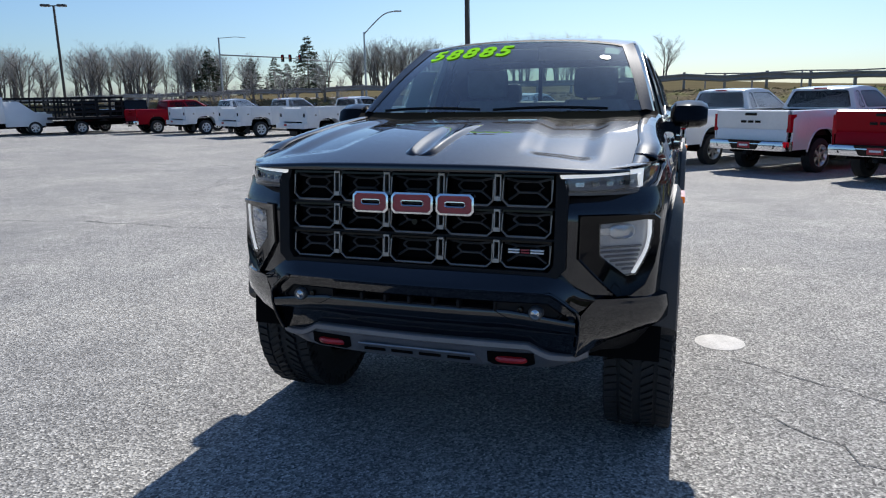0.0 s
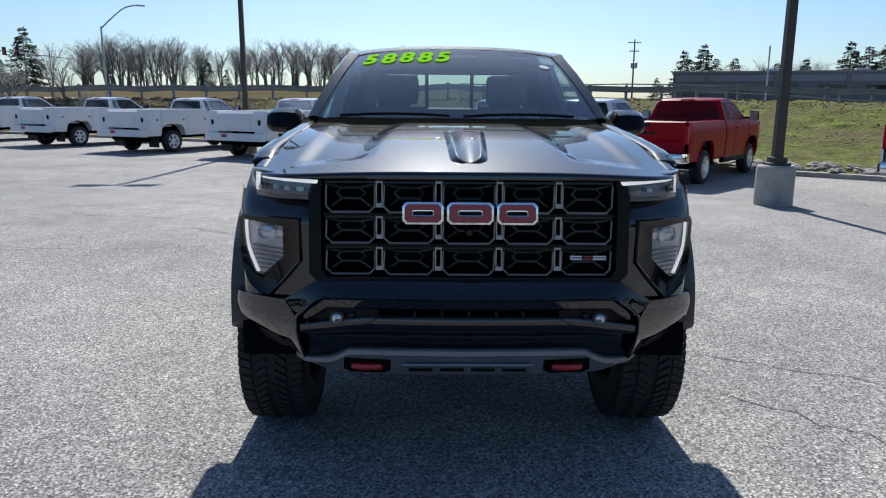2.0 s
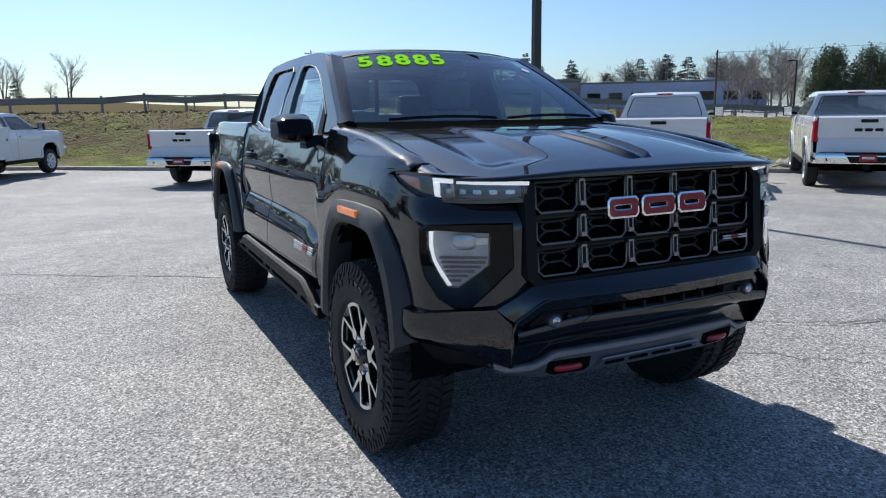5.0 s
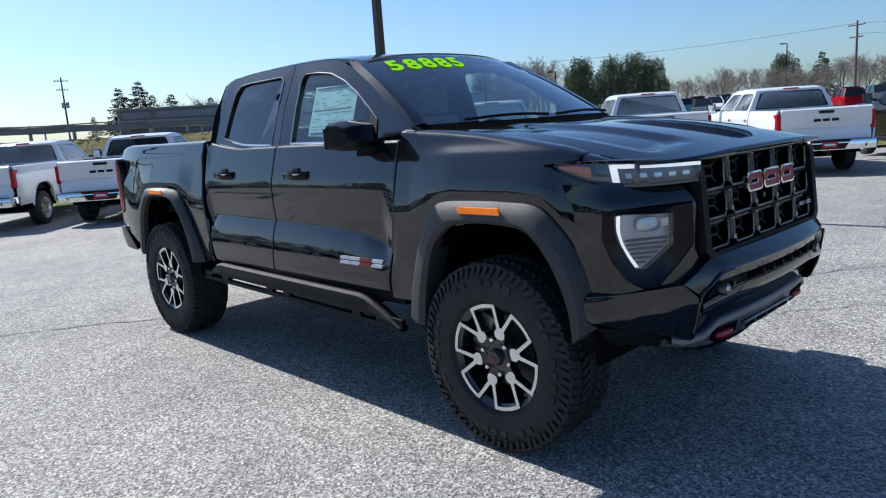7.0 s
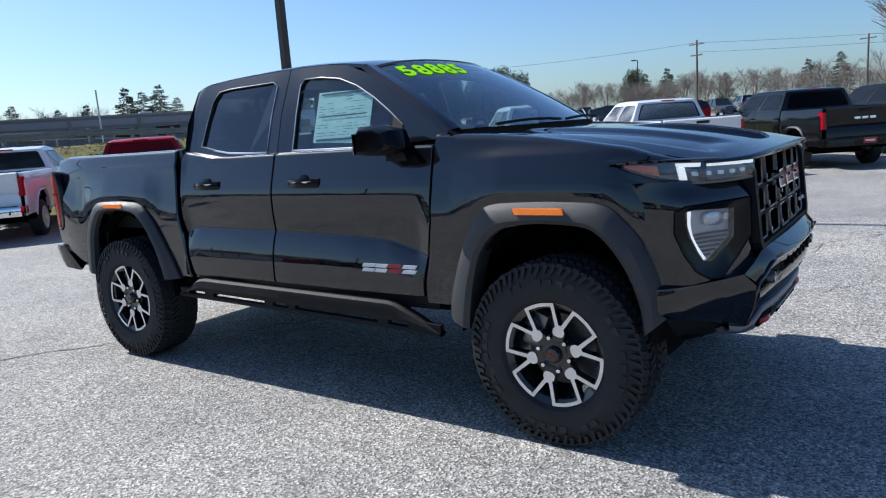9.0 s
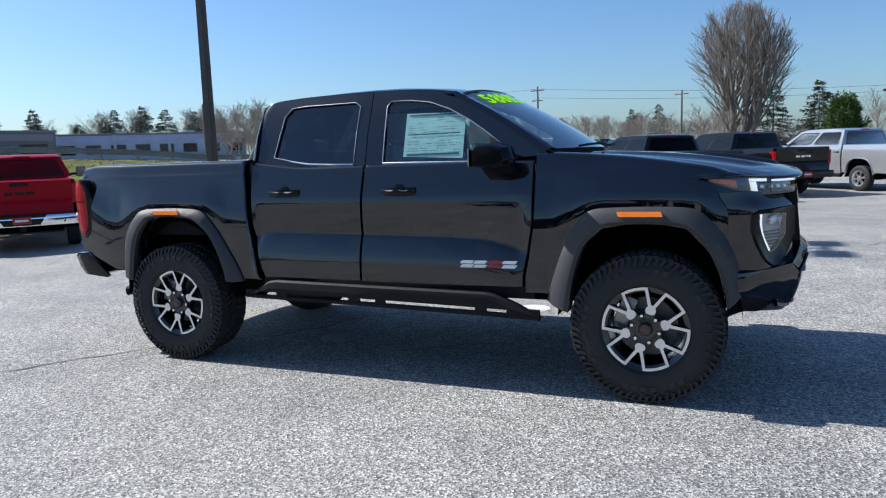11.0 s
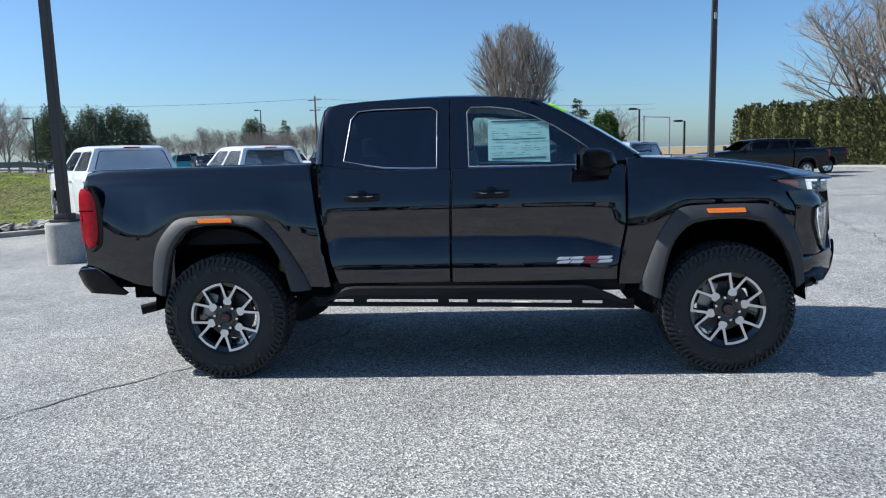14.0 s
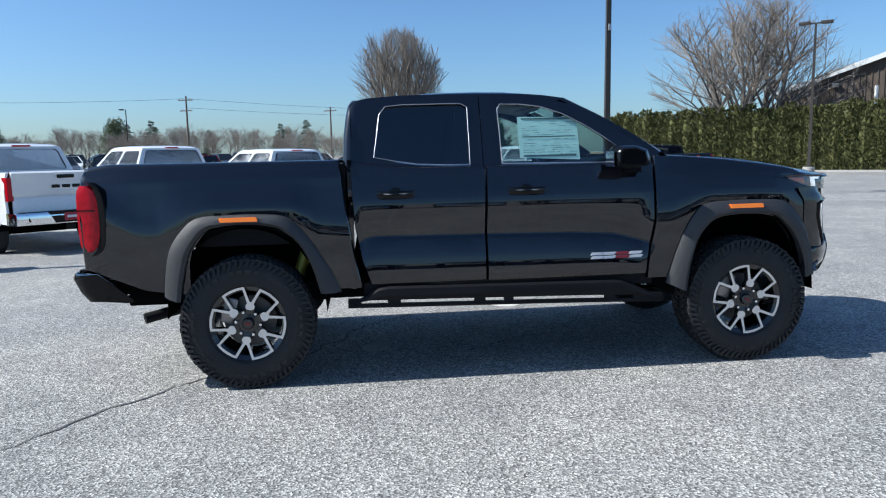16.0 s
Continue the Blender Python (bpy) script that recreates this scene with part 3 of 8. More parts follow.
        part("wheel_arch_liner", liner, DEEP_BLACK, TRUCK)
    # door handles
    for door, yh in ((front_door, 1.51), (rear_door, 2.37)):
        xh = side_x(yh, 1.21)
        hs = Shape().loft([[(s * (xh + d), yh + u * 0.118, 1.212 + v * 1.55) for d, v in ((0.0, -0.016), (b_, -0.014), (b_ + 0.006, 0.0), (b_, 0.013), (0.0, 0.015))] for u, b_ in ((-1, 0.004), (-0.8, 0.026), (0, 0.04), (0.8, 0.026), (1, 0.004))])
        part("door_handle", hs, GLOSS_BLACK, door)
        part("handle_cup", Shape().lathe([(s * 0.004, 0.0), (s * 0.004, 0.036), (s * 0.002, 0.044), (s * -0.01, 0.046)], 20, "x", (s * xh, yh, 1.212)), GLOSS_BLACK, door)
        part("handle_strip", Shape().loft([[(s * (xh + 0.042 - 0.012 * u * u), yh + u * 0.09, 1.215 + v) for v in (-0.004, 0.006)] for u in (-1, -0.5, 0, 0.5, 1)], closed=False), CHROME, door, "thin bright handle strip")
    # model badge on the door: plain slanted bars
    for a, b, mt in ((0.748, 0.832, WHITE_BADGE), (0.84, 0.925, BADGE_RED), (0.933, 1.01, WHITE_BADGE), (1.018, 1.095, WHITE_BADGE)):
        for zz in (0.755, 0.779):
            x1 = side_x((a + b) / 2, zz) + 0.001
            part("door_badge_bar", Shape().slab([(s * x1, a, zz - 0.009), (s * x1, b, zz - 0.009), (s * x1, b - 0.016, zz + 0.009), (s * x1, a - 0.016, zz + 0.009)], (s * 0.006, 0, 0)), mt, front_door)
    # rocker guard: a deep upper rail and a thin lower one, tied by webs between five slots
    low_z = lambda y: lerp([(0.60, 0.442), (1.29, 0.463), (2.70, 0.494)], y)
    top_z = lambda y: lerp([(0.60, 0.462), (0.74, 0.535), (0.876, 0.592), (0.93, 0.600), (2.44, 0.624), (2.50, 0.615), (2.60, 0.56), (2.70, 0.515)], y)
    ys = [0.60, 0.67, 0.74, 0.80, 0.876, 0.93, 1.1, 1.5, 1.9, 2.2, 2.44, 2.50, 2.55, 2.60, 2.65, 2.70]
    step = Shape().loft([[(s * x_, y_, z_) for x_, z_ in ((0.93, min(low_z(y_) + 0.05, top_z(y_) - 0.012)), (0.975, min(low_z(y_) + 0.05, top_z(y_) - 0.012)), (0.99, (low_z(y_) + top_z(y_)) / 2 + 0.012), (0.985, top_z(y_) - 0.012), (0.97, top_z(y_)), (0.93, top_z(y_)))] for y_ in ys])
    step.loft([[(s * x_, y_, low_z(y_) + dz) for x_, dz in ((0.94, 0.0), (0.97, 0.0), (0.978, 0.012), (0.975, 0.025), (0.94, 0.025))] for y_ in ys])
    for ya, yb in ((0.60, 0.80), (0.932, 1.0), (1.62, 1.682), (1.807, 1.88), (2.362, 2.446), (2.615, 2.70)):
        step.loft([[(s * x_, y_, low_z(y_) + dz) for x_, dz in ((0.945, 0.01), (0.974, 0.01), (0.974, 0.06), (0.945, 0.06))] for y_ in (ya, yb)])
    for y_ in (0.97, 1.65, 2.40):
        step.box((s * 0.80, y_, 0.535), (0.32, 0.06, 0.04))
    part("side_step", step, MATTE_BLACK, TRUCK, "black steel rocker guard with slots", smooth=30)

# underbody
under = Shape().box((0, 1.6, 0.60), (1.66, 4.2, 0.12))
for s in (-1, 1):
    under.box((s * 0.46, 1.75, 0.55), (0.1, 4.9, 0.13), bevel=0.01)
under.box((0.0, 0.0, 0.46), (1.2, 0.34, 0.14), bevel=0.03)
under.box((0.0, 1.5, 0.5), (0.5, 0.9, 0.14), bevel=0.03)
under.tube([(-0.8, 3.337, 0.43), (0.8, 3.337, 0.43)], 0.05)
under.lathe([(-0.2, 0.0), (-0.16, 0.1), (0, 0.15), (0.16, 0.1), (0.2, 0.0)], 14, "x", (0, 3.337, 0.43))
under.tube([(-0.8, 0.0, 0.43), (0.8, 0.0, 0.43)], 0.045)
under.box((0, 4.0, 0.66), (1.5, 0.5, 0.1))
part("chassis", under, DEEP_BLACK, TRUCK)
part("exhaust_pipe", Shape().tube([(-0.55, 3.1, 0.56), (-0.58, 3.6, 0.52), (-0.68, 3.85, 0.48), (-0.78, 4.02, 0.45)], 0.036, 12), MATTE_BLACK, TRUCK)
for s in (-1, 1):
    part("shock_absorber", Shape().tube([(s * 0.66, 3.12, 0.44), (s * 0.58, 2.98, 0.83)], 0.04, 12), material("yellow shock body", (0.45, 0.36, 0.05), 0.4, 0.3), TRUCK, "yellow shock absorber")
    part("front_shock", Shape().tube([(s * 0.62, 0.08, 0.46), (s * 0.55, 0.12, 0.95)], 0.045, 12), DEEP_BLACK, TRUCK)

# cab: pillars, roof, glass
def pane_x(z):
    """Half width of the glasshouse at a height."""
    return lerp([(1.34, 0.828), (1.40, 0.818), (1.55, 0.772), (1.70, 0.718), (1.80, 0.674), (1.86, 0.638)], z)


WIN_R = [(2.50, 1.452), (2.475, 1.60), (2.455, 1.73), (2.41, 1.785), (2.30, 1.795), (1.91, 1.797), (1.865, 1.77), (1.868, 1.60), (1.87, 1.392), (2.05, 1.394), (2.22, 1.402), (2.36, 1.424)]
WIN_F = [(1.655, 1.392), (1.659, 1.60), (1.663, 1.755), (1.638, 1.788), (1.50, 1.785), (1.36, 1.765), (1.22, 1.715), (1.08, 1.64), (0.96, 1.56), (0.865, 1.487), (0.85, 1.38), (1.2, 1.386)]
# outlines of the sheet metal that goes round each window, point for point
OUT_R = [(2.655, 1.43), (2.64, 1.60), (2.615, 1.76), (2.56, 1.835), (2.30, 1.853), (1.93, 1.857), (1.785, 1.857), (1.785, 1.60), (1.785, 1.374), (2.05, 1.374), (2.22, 1.376), (2.40, 1.392)]
OUT_F = [(1.779, 1.374), (1.779, 1.60), (1.779, 1.857), (1.655, 1.857), (1.50, 1.852), (1.33, 1.835), (1.16, 1.775), (1.00, 1.69), (0.83, 1.585), (0.66, 1.475), (0.60, 1.405), (1.2, 1.366)]


def ring_panel(out, inn, s):
    a = [(s * (pane_x(z) + 0.012), y, z) for y, z in out]
    b = [(s * (pane_x(z) + 0.008), y, z) for y, z in inn]
    c = [(s * (pane_x(z) - 0.03), y, z) for y, z in inn]
    d = [(s * (pane_x(z) - 0.04), y, z) for y, z in out]
    sh = Shape()
    sh.loft([a, b, c, d], closed=True, caps=False, loop=True)
    return sh


for s in (-1, 1):
    rear_frame = part("rear_door_frame", ring_panel(OUT_R, WIN_R, s), BLACK_PAINT, TRUCK)
    front_frame = part("front_door_frame", ring_panel(OUT_F, WIN_F, s), BLACK_PAINT, TRUCK)
    for win, fr, gm in ((WIN_R, rear_frame, DARK_GLASS), (WIN_F, front_frame, SIDE_GLASS)):
        pane = part("side_window", Shape().add([(s * (pane_x(z) - 0.006), y, z) for y, z in win], [tuple(range(len(win)))]), gm, fr, smooth=0)
        loop_ = [(s * (pane_x(z) + 0.01), y, z) for y, z in win]
        part("window_trim", Shape().tube(loop_ + loop_[:2], 0.0034, 6), SATIN_SILVER, fr, "thin satin silver window trim")
        belt_ = sorted((p for p in loop_ if p[2] < 1.43), key=lambda p: p[1])
        part("belt_trim", Shape().tube([(p[0] + s * 0.004, p[1], p[2] - 0.006) for p in belt_], 0.0045, 6), CHROME, fr, "thin bright belt trim")
    part("quarter_trim", Shape().slab([(s * (pane_x(z) + 0.004), y, z) for y, z in ((0.862, 1.486), (0.93, 1.535), (0.93, 1.383), (0.85, 1.38))], (s * 0.01, 0, 0)), MATTE_BLACK, front_frame)

# roof, its rails and the screen header
def roof_z(x, y):
    e = lerp([(0.98, 1.775), (1.08, 1.825), (1.2, 1.868), (1.35, 1.90), (1.6, 1.925), (1.9, 1.93), (2.3, 1.915), (2.5, 1.885), (2.6, 1.85), (2.66, 1.80)], y)
    return e - 0.02 - 0.035 * (abs(x) / 0.62) ** 2.4


rows_ = []
for y in (1.192, 1.215, 1.26, 1.35, 1.45, 1.6, 1.8, 2.0, 2.2, 2.35, 2.45, 2.53, 2.58, 2.625, 2.645):
    xs_ = [-0.62, -0.6, -0.55, -0.48, -0.36, -0.2, 0, 0.2, 0.36, 0.48, 0.55, 0.6, 0.62]
    bow = lambda x: -0.062 * (1 - (x / 0.62) ** 2) if y < 1.5 else 0
    pts = [(x, y + bow(x) * max(0, (1.5 - y) / 0.308), roof_z(x, y)) for x in xs_]
    zt = lerp([(1.1, 1.80), (1.2, 1.825), (1.33, 1.845), (1.5, 1.86), (1.9, 1.865), (2.3, 1.86), (2.56, 1.842), (2.65, 1.80)], y)
    xo = pane_x(zt) + 0.012
    rows_.append([(-xo, y, zt - 0.02), (-xo + 0.004, y, zt)] + pts + [(xo - 0.004, y, zt), (xo, y, zt - 0.02)])
part("roof", Shape().loft(rows_, closed=False), BLACK_PAINT, TRUCK, smooth=50)
# rear wall of the cab, with its glass
back = Shape()
back.loft([[(x, 2.645 + dy, z) for x, z in ((-0.84, 1.43), (-0.79, 1.60), (-0.68, 1.80), (-0.5, 1.845), (0.5, 1.845), (0.68, 1.80), (0.79, 1.60), (0.84, 1.43))] for dy in (0.0,)] + [[(x, 2.655, z) for x, z in ((-0.62, 1.47), (-0.58, 1.62), (-0.55, 1.73), (-0.5, 1.76), (0.5, 1.76), (0.55, 1.73), (0.58, 1.62), (0.62, 1.47))]], closed=True, caps=False)
back.box((0, 2.66, 1.02), (1.72, 0.03, 0.84))
part("cab_back", back, BLACK_PAINT, TRUCK)
for s in (-1, 1):
    corner = []
    for i in range(13):
        z = 1.40 + 0.43 * i / 12
        xp, yb = pane_x(z) + 0.012, lerp([(1.40, 2.702), (1.60, 2.692), (1.74, 2.672), (1.80, 2.655), (1.83, 2.63)], z)
        corner.append([(s * x, y, z) for x, y in ((xp - 0.004, yb - 0.10), (xp, yb - 0.055), (xp - 0.004, yb - 0.03), (xp - 0.014, yb - 0.012), (xp - 0.032, yb - 0.002), (xp - 0.06, yb), (xp - 0.12, yb - 0.012))])
    part("cab_corner", Shape().loft(corner, closed=False), BLACK_PAINT, TRUCK, smooth=60)
for a, b in ((-0.62, -0.19), (-0.18, 0.18), (0.19, 0.62)):
    part("rear_window", Shape().add([(a, 2.652, 1.47), (b, 2.652, 1.47), (b * 0.88, 2.648, 1.76), (a * 0.88, 2.648, 1.76)], [(0, 1, 2, 3)]), SIDE_GLASS, TRUCK, smooth=0)
for x in (-0.185, 0.185):
    part("rear_window_bar", Shape().box((x, 2.655, 1.61), (0.03, 0.02, 0.3)), MATTE_BLACK, TRUCK)

# windscreen
rows_ = []
for i in range(13):
    v = i / 12
    row = []
    for j in range(17):
        u = -1 + j / 8
        xb, xt = 0.77, 0.60
        x = u * (xb + (xt - xb) * v)
        y = (0.545 + 0.64 * v) - (0.13 - 0.07 * v) * (1 - u * u)
        z = 1.442 + 0.397 * v + 0.02 * math.sin(math.pi * v) + 0.018 * v * (1 - u * u) - 0.026 * v * u ** 4
        row.append((x, y, z))
    rows_.append(row)
part("windscreen", Shape().loft(rows_, closed=False), WIND_GLASS, TRUCK, smooth=80)


def screen_point(u, v, off=0.006):
    xb, xt = 0.77, 0.60
    x = u * (xb + (xt - xb) * v)
    y = (0.545 + 0.64 * v) - (0.13 - 0.07 * v) * (1 - u * u)
    z = 1.442 + 0.397 * v + 0.02 * math.sin(math.pi * v) + 0.018 * v * (1 - u * u) - 0.026 * v * u ** 4
    return Vector((x, y - off * 0.55, z + off * 0.83))


for s in (-1, 1):
    rows_ = []
    for i in range(13):
        v = i / 12
        a, b = screen_point(s * 0.985, v, 0.004), screen_point(s * 1.02, v, 0.008)
        yz = [(0.60, 1.405), (0.66, 1.475), (0.83, 1.585), (1.00, 1.69), (1.16, 1.775), (1.22, 1.815)]
        t = v * (len(yz) - 1)
        q = min(len(yz) - 2, int(t))
        yy = yz[q][0] + (yz[q + 1][0] - yz[q][0]) * (t - q)
        zz = yz[q][1] + (yz[q + 1][1] - yz[q][1]) * (t - q)
        o = Vector((s * (pane_x(max(zz, 1.40)) + 0.013), yy, zz))
        mid = (b + o) / 2 + Vector((s * 0.008, -0.006, 0.012))
        inn = Vector((s * (pane_x(max(zz, 1.40)) - 0.05), yy + 0.03, zz - 0.02))
        rows_.append([a, b, mid, o, inn])
    part("windscreen_pillar", Shape().loft(rows_), BLACK_PAINT, TRUCK)
band = Shape().loft([[screen_point(-1 + j / 8, v, 0.004) for j in range(17)] for v in (0.965, 1.0)], closed=False)
part("screen_band", band, MATTE_BLACK, TRUCK)
part("cowl", Shape().loft([[(x, 0.50 - 0.12 * (1 - (x / 0.84) ** 2) + dy, 1.425 + dz) for x in (-0.84, -0.6, -0.3, 0, 0.3, 0.6, 0.84)] for dy, dz in ((0.07, 0.014), (0.0, -0.026), (-0.12, -0.06))], closed=False), DEEP_BLACK, TRUCK)
for x0, x1 in ((-0.62, -0.05), (0.02, 0.6)):
    part("wiper", Shape().tube([(x0 + (x1 - x0) * t, 0.47 - 0.12 * (1 - ((x0 + (x1 - x0) * t) / 0.8) ** 2), 1.452 + 0.012 * math.sin(3 * t)) for t in (0, 0.25, 0.5, 0.75, 1)], 0.008, 6), MATTE_BLACK, TRUCK)
# painted price on the screen
for i, figure in enumerate("58885"):
    digit = bpy.data.curves.new("price", "FONT")
    digit.body, digit.size, digit.extrude, digit.offset, digit.align_x, digit.align_y, digit.shear = figure, 0.182, 0.0006, 0.006, "CENTER", "CENTER", 0.18
    tmp = new("price", digit)
    bpy.context.view_layer.update()
    me_ = bpy.data.meshes.new_from_object(tmp.evaluated_get(bpy.context.evaluated_depsgraph_get()))
    bpy.data.objects.remove(tmp)
    for v in me_.vertices:
        px, py = v.co[0] * 0.95 + (i - 2) * 0.108, v.co[1] + (0.004, -0.003, 0.002, -0.002, 0.003)[i]
        vv = 0.80 + py / 0.76
        uu = (-0.3 + px) / (0.77 - 0.17 * vv)
        v.co = screen_point(uu, vv, 0.0045 + v.co[2])
    me_.materials.append(NEON)
    price = new("painted_digit", me_)
    price.parent = TRUCK
    price["label"] = "fluorescent green painted price digit"
inspection = Shape().add([screen_point(u, v, -0.006) for u, v in ((0.80, 0.80), (0.93, 0.80), (0.95, 0.92), (0.82, 0.92))], [(0, 1, 2, 3)])
part("screen_sticker", inspection, material("pale green sticker", (0.45, 0.6, 0.42), 0.7), TRUCK, smooth=0)
disc = Shape().add([screen_point(0.80 + 0.045 * math.cos(t), 0.70 + 0.035 * math.sin(t), 0.004) for t in (i * math.pi / 8 for i in range(16))], [tuple(range(16))])
part("round_sticker", disc, WHITE_BADGE, TRUCK, smooth=0)

# hood: a centre dome between two shallow valleys, its front edge nearly straight
HOOD_MID = np.polyfit((-0.80, -0.72, -0.62, -0.5, -0.35, -0.15, 0.1, 0.3, 0.5), (1.268, 1.287, 1.310, 1.337, 1.361, 1.383, 1.402, 1.413, 1.420), 4)
HOOD_EDGE = np.polyfit((-0.8, -0.66, -0.54, -0.44, -0.3, -0.1, 0.11, 0.35, 0.5), (1.228, 1.242, 1.260, 1.283, 1.313, 1.346, 1.375, 1.398, 1.407), 4)


def ease(t):
    t = min(1.0, max(0.0, t))
    return t * t * (3 - 2 * t)


def hood_front(x):
    a = abs(x) / 0.795
    return -0.79 + 0.03 * a ** 2 + 0.15 * a ** 9


def hood_z(x, y):
    a = abs(x)
    c, e = float(np.polyval(HOOD_MID, y)), float(np.polyval(HOOD_EDGE, y))
    z = c - (c - e) * (a / 0.795) ** 3
    inner, outer = 0.36 - 0.09 * (y + 0.6), 0.60 - 0.05 * (y + 0.6)
    valley = ease((a - inner) / 0.10) * (1 - ease((a - outer) / 0.10)) * ease((y + 0.67) / 0.16)
    return z - 0.02 * valley * (1 - 0.5 * ease((y - 0.1) / 0.4))


rows_ = []
for i in range(121):
    u = (i / 120) ** 1.15
    row = []
    for j in range(193):
        x = (-1 + j / 96) * 0.795
        yb = 0.50 - 0.11 * (1 - (x / 0.8) ** 2)
        y = hood_front(x) * (1 - u) + yb * u
        row.append((x, y, hood_z(x, y)))
    rows_.append([(-0.797, row[0][1], row[0][2] - 0.07)] + row + [(0.797, row[-1][1], row[-1][2] - 0.07)])
lip_ = [[(x, y - dy, z - dz if dz else zf) for x, y, z in rows_[0]] for dy, dz, zf in ((0.007, 0.002, 0), (0.013, 0.007, 0), (0.016, 0.013, 0), (0.015, 0, 1.241), (0.008, 0, 1.236), (-0.05, 0, 1.232))]
part("hood", Shape().loft(lip_[::-1] + rows_, closed=False), BLACK_PAINT, TRUCK, smooth=50)
# the raised U-shaped scoop near the front of the hood
rows_ = []
for y, w_, h_ in ((-0.705, 0.012, -0.003), (-0.697, 0.03, 0.005), (-0.68, 0.043, 0.013), (-0.65, 0.05, 0.017), (-0.55, 0.055, 0.018), (-0.42, 0.06, 0.017), (-0.28, 0.066, 0.014), (-0.15, 0.072, 0.008), (-0.05, 0.076, -0.001)):
    rows_.append([(x, y, hood_z(x, y) + e) for x, e in ((-w_ - 0.026, -0.003), (-w_ - 0.008, h_ * 0.6), (-w_, h_), (-w_ + 0.008, h_), (-w_ + 0.022, h_ * 0.3), (0, h_ * 0.25), (w_ - 0.022, h_ * 0.3), (w_ - 0.008, h_), (w_, h_), (w_ + 0.008, h_ * 0.6), (w_ + 0.026, -0.003))])
part("hood_scoop", Shape().loft(rows_, closed=False), BLACK_PAINT, TRUCK, smooth=50)
# mirrors
for s in (-1, 1):
    sec = []
    for x, k in ((0.895, 0.6), (0.92, 0.95), (0.985, 1.03), (1.05, 0.97), (1.085, 0.72)):
        sec.append([(s * x, 0.865 + y * k * 1.42, 1.41 + z * k * 0.92) for y, z in ((-0.105, -0.03), (-0.085, 0.055), (-0.03, 0.085), (0.055, 0.085), (0.075, 0.05), (0.075, -0.065), (-0.02, -0.075), (-0.085, -0.06))])
    mirror = part("wing_mirror", Shape().loft(sec), GLOSS_BLACK, TRUCK, "gloss black wing mirror", bevel=0.004)
    part("mirror_arm", Shape().loft([[(s * x, 0.80 + y, z0 + z) for y, z in ((-0.06, -0.035), (-0.04, 0.02), (0.06, 0.02), (0.07, -0.035))] for x, z0 in ((0.81, 1.355), (0.89, 1.36), (0.95, 1.345))]), GLOSS_BLACK, mirror)
    part("mirror_glass", Shape().box((s * 0.99, 0.977, 1.405), (0.15, 0.004, 0.10)), CHROME, mirror)

# cabin
for x in (-0.38, 0.38):
    seat = Shape()
    seat.box((x, 1.42, 0.95), (0.52, 0.52, 0.18), bevel=0.05)
    part("front_seat", seat, SEAT_GREY, TRUCK)
    part("seat_back", Shape().loft([[(x + a * w_, 1.62 + (z - 1.0) * 0.16 + b, z) for a, b in ((-1, 0.0), (-0.85, -0.07), (0.85, -0.07), (1, 0.0), (0.8, 0.08), (-0.8, 0.08))] for z, w_ in ((0.98, 0.26), (1.2, 0.265), (1.4, 0.25), (1.5, 0.2))]), SEAT_GREY, TRUCK)
    part("head_rest", Shape().box((x, 1.715, 1.615), (0.29, 0.11, 0.20), bevel=0.045), SEAT_GREY, TRUCK)
part("rear_bench", Shape().box((0, 2.25, 0.95), (1.45, 0.5, 0.2), bevel=0.05).box((0, 2.5, 1.22), (1.45, 0.14, 0.55), bevel=0.05), SEAT_GREY, TRUCK)
for x in (-0.45, 0.45):
    part("rear_head_rest", Shape().box((x, 2.53, 1.56), (0.27, 0.1, 0.15), bevel=0.04), SEAT_GREY, TRUCK)
part("dashboard", Shape().loft([[(x, y, z) for y, z in ((0.42, 1.36), (0.52, 1.41), (0.80, 1.40), (0.98, 1.36), (1.02, 1.25), (0.95, 0.9), (0.5, 0.9))] for x in (-0.8, -0.4, 0, 0.4, 0.8)]), MATTE_BLACK, TRUCK)
part("steering_wheel", Shape().tube([(0.38 + 0.185 * math.cos(t), 1.08 + 0.06 * math.sin(t), 1.27 + 0.175 * math.sin(t)) for t in (i * math.pi / 12 for i in range(25))], 0.016, 8).box((0.38, 1.08, 1.27), (0.3, 0.03, 0.05)), MATTE_BLACK, TRUCK)
part("cabin_floor", Shape().box((0, 1.6, 0.78), (1.66, 1.9, 0.1)), DEEP_BLACK, TRUCK)
for s in (-1, 1):
    part("door_card", Shape().box((s * 0.84, 1.6, 1.06), (0.03, 1.95, 0.6)), SEAT_GREY, TRUCK)
    part("sun_visor", Shape().box((s * 0.34, 1.24, 1.80), (0.4, 0.14, 0.015), bevel=0.005), PANEL_GREY, TRUCK)
part("rear_view_mirror", Shape().box((0, 1.04, 1.765), (0.24, 0.035, 0.07), bevel=0.012), MATTE_BLACK, TRUCK)
part("headliner", Shape().loft([[(x, y, roof_z(x, y) - 0.05) for x in (-0.58, -0.3, 0, 0.3, 0.58)] for y in (1.2, 1.5, 2.0, 2.5)], closed=False), PANEL_GREY, TRUCK)
# price sheet inside the front passenger window
def pane_point(y, z, off=0.02):
    return (-(pane_x(z) - off), y, z)


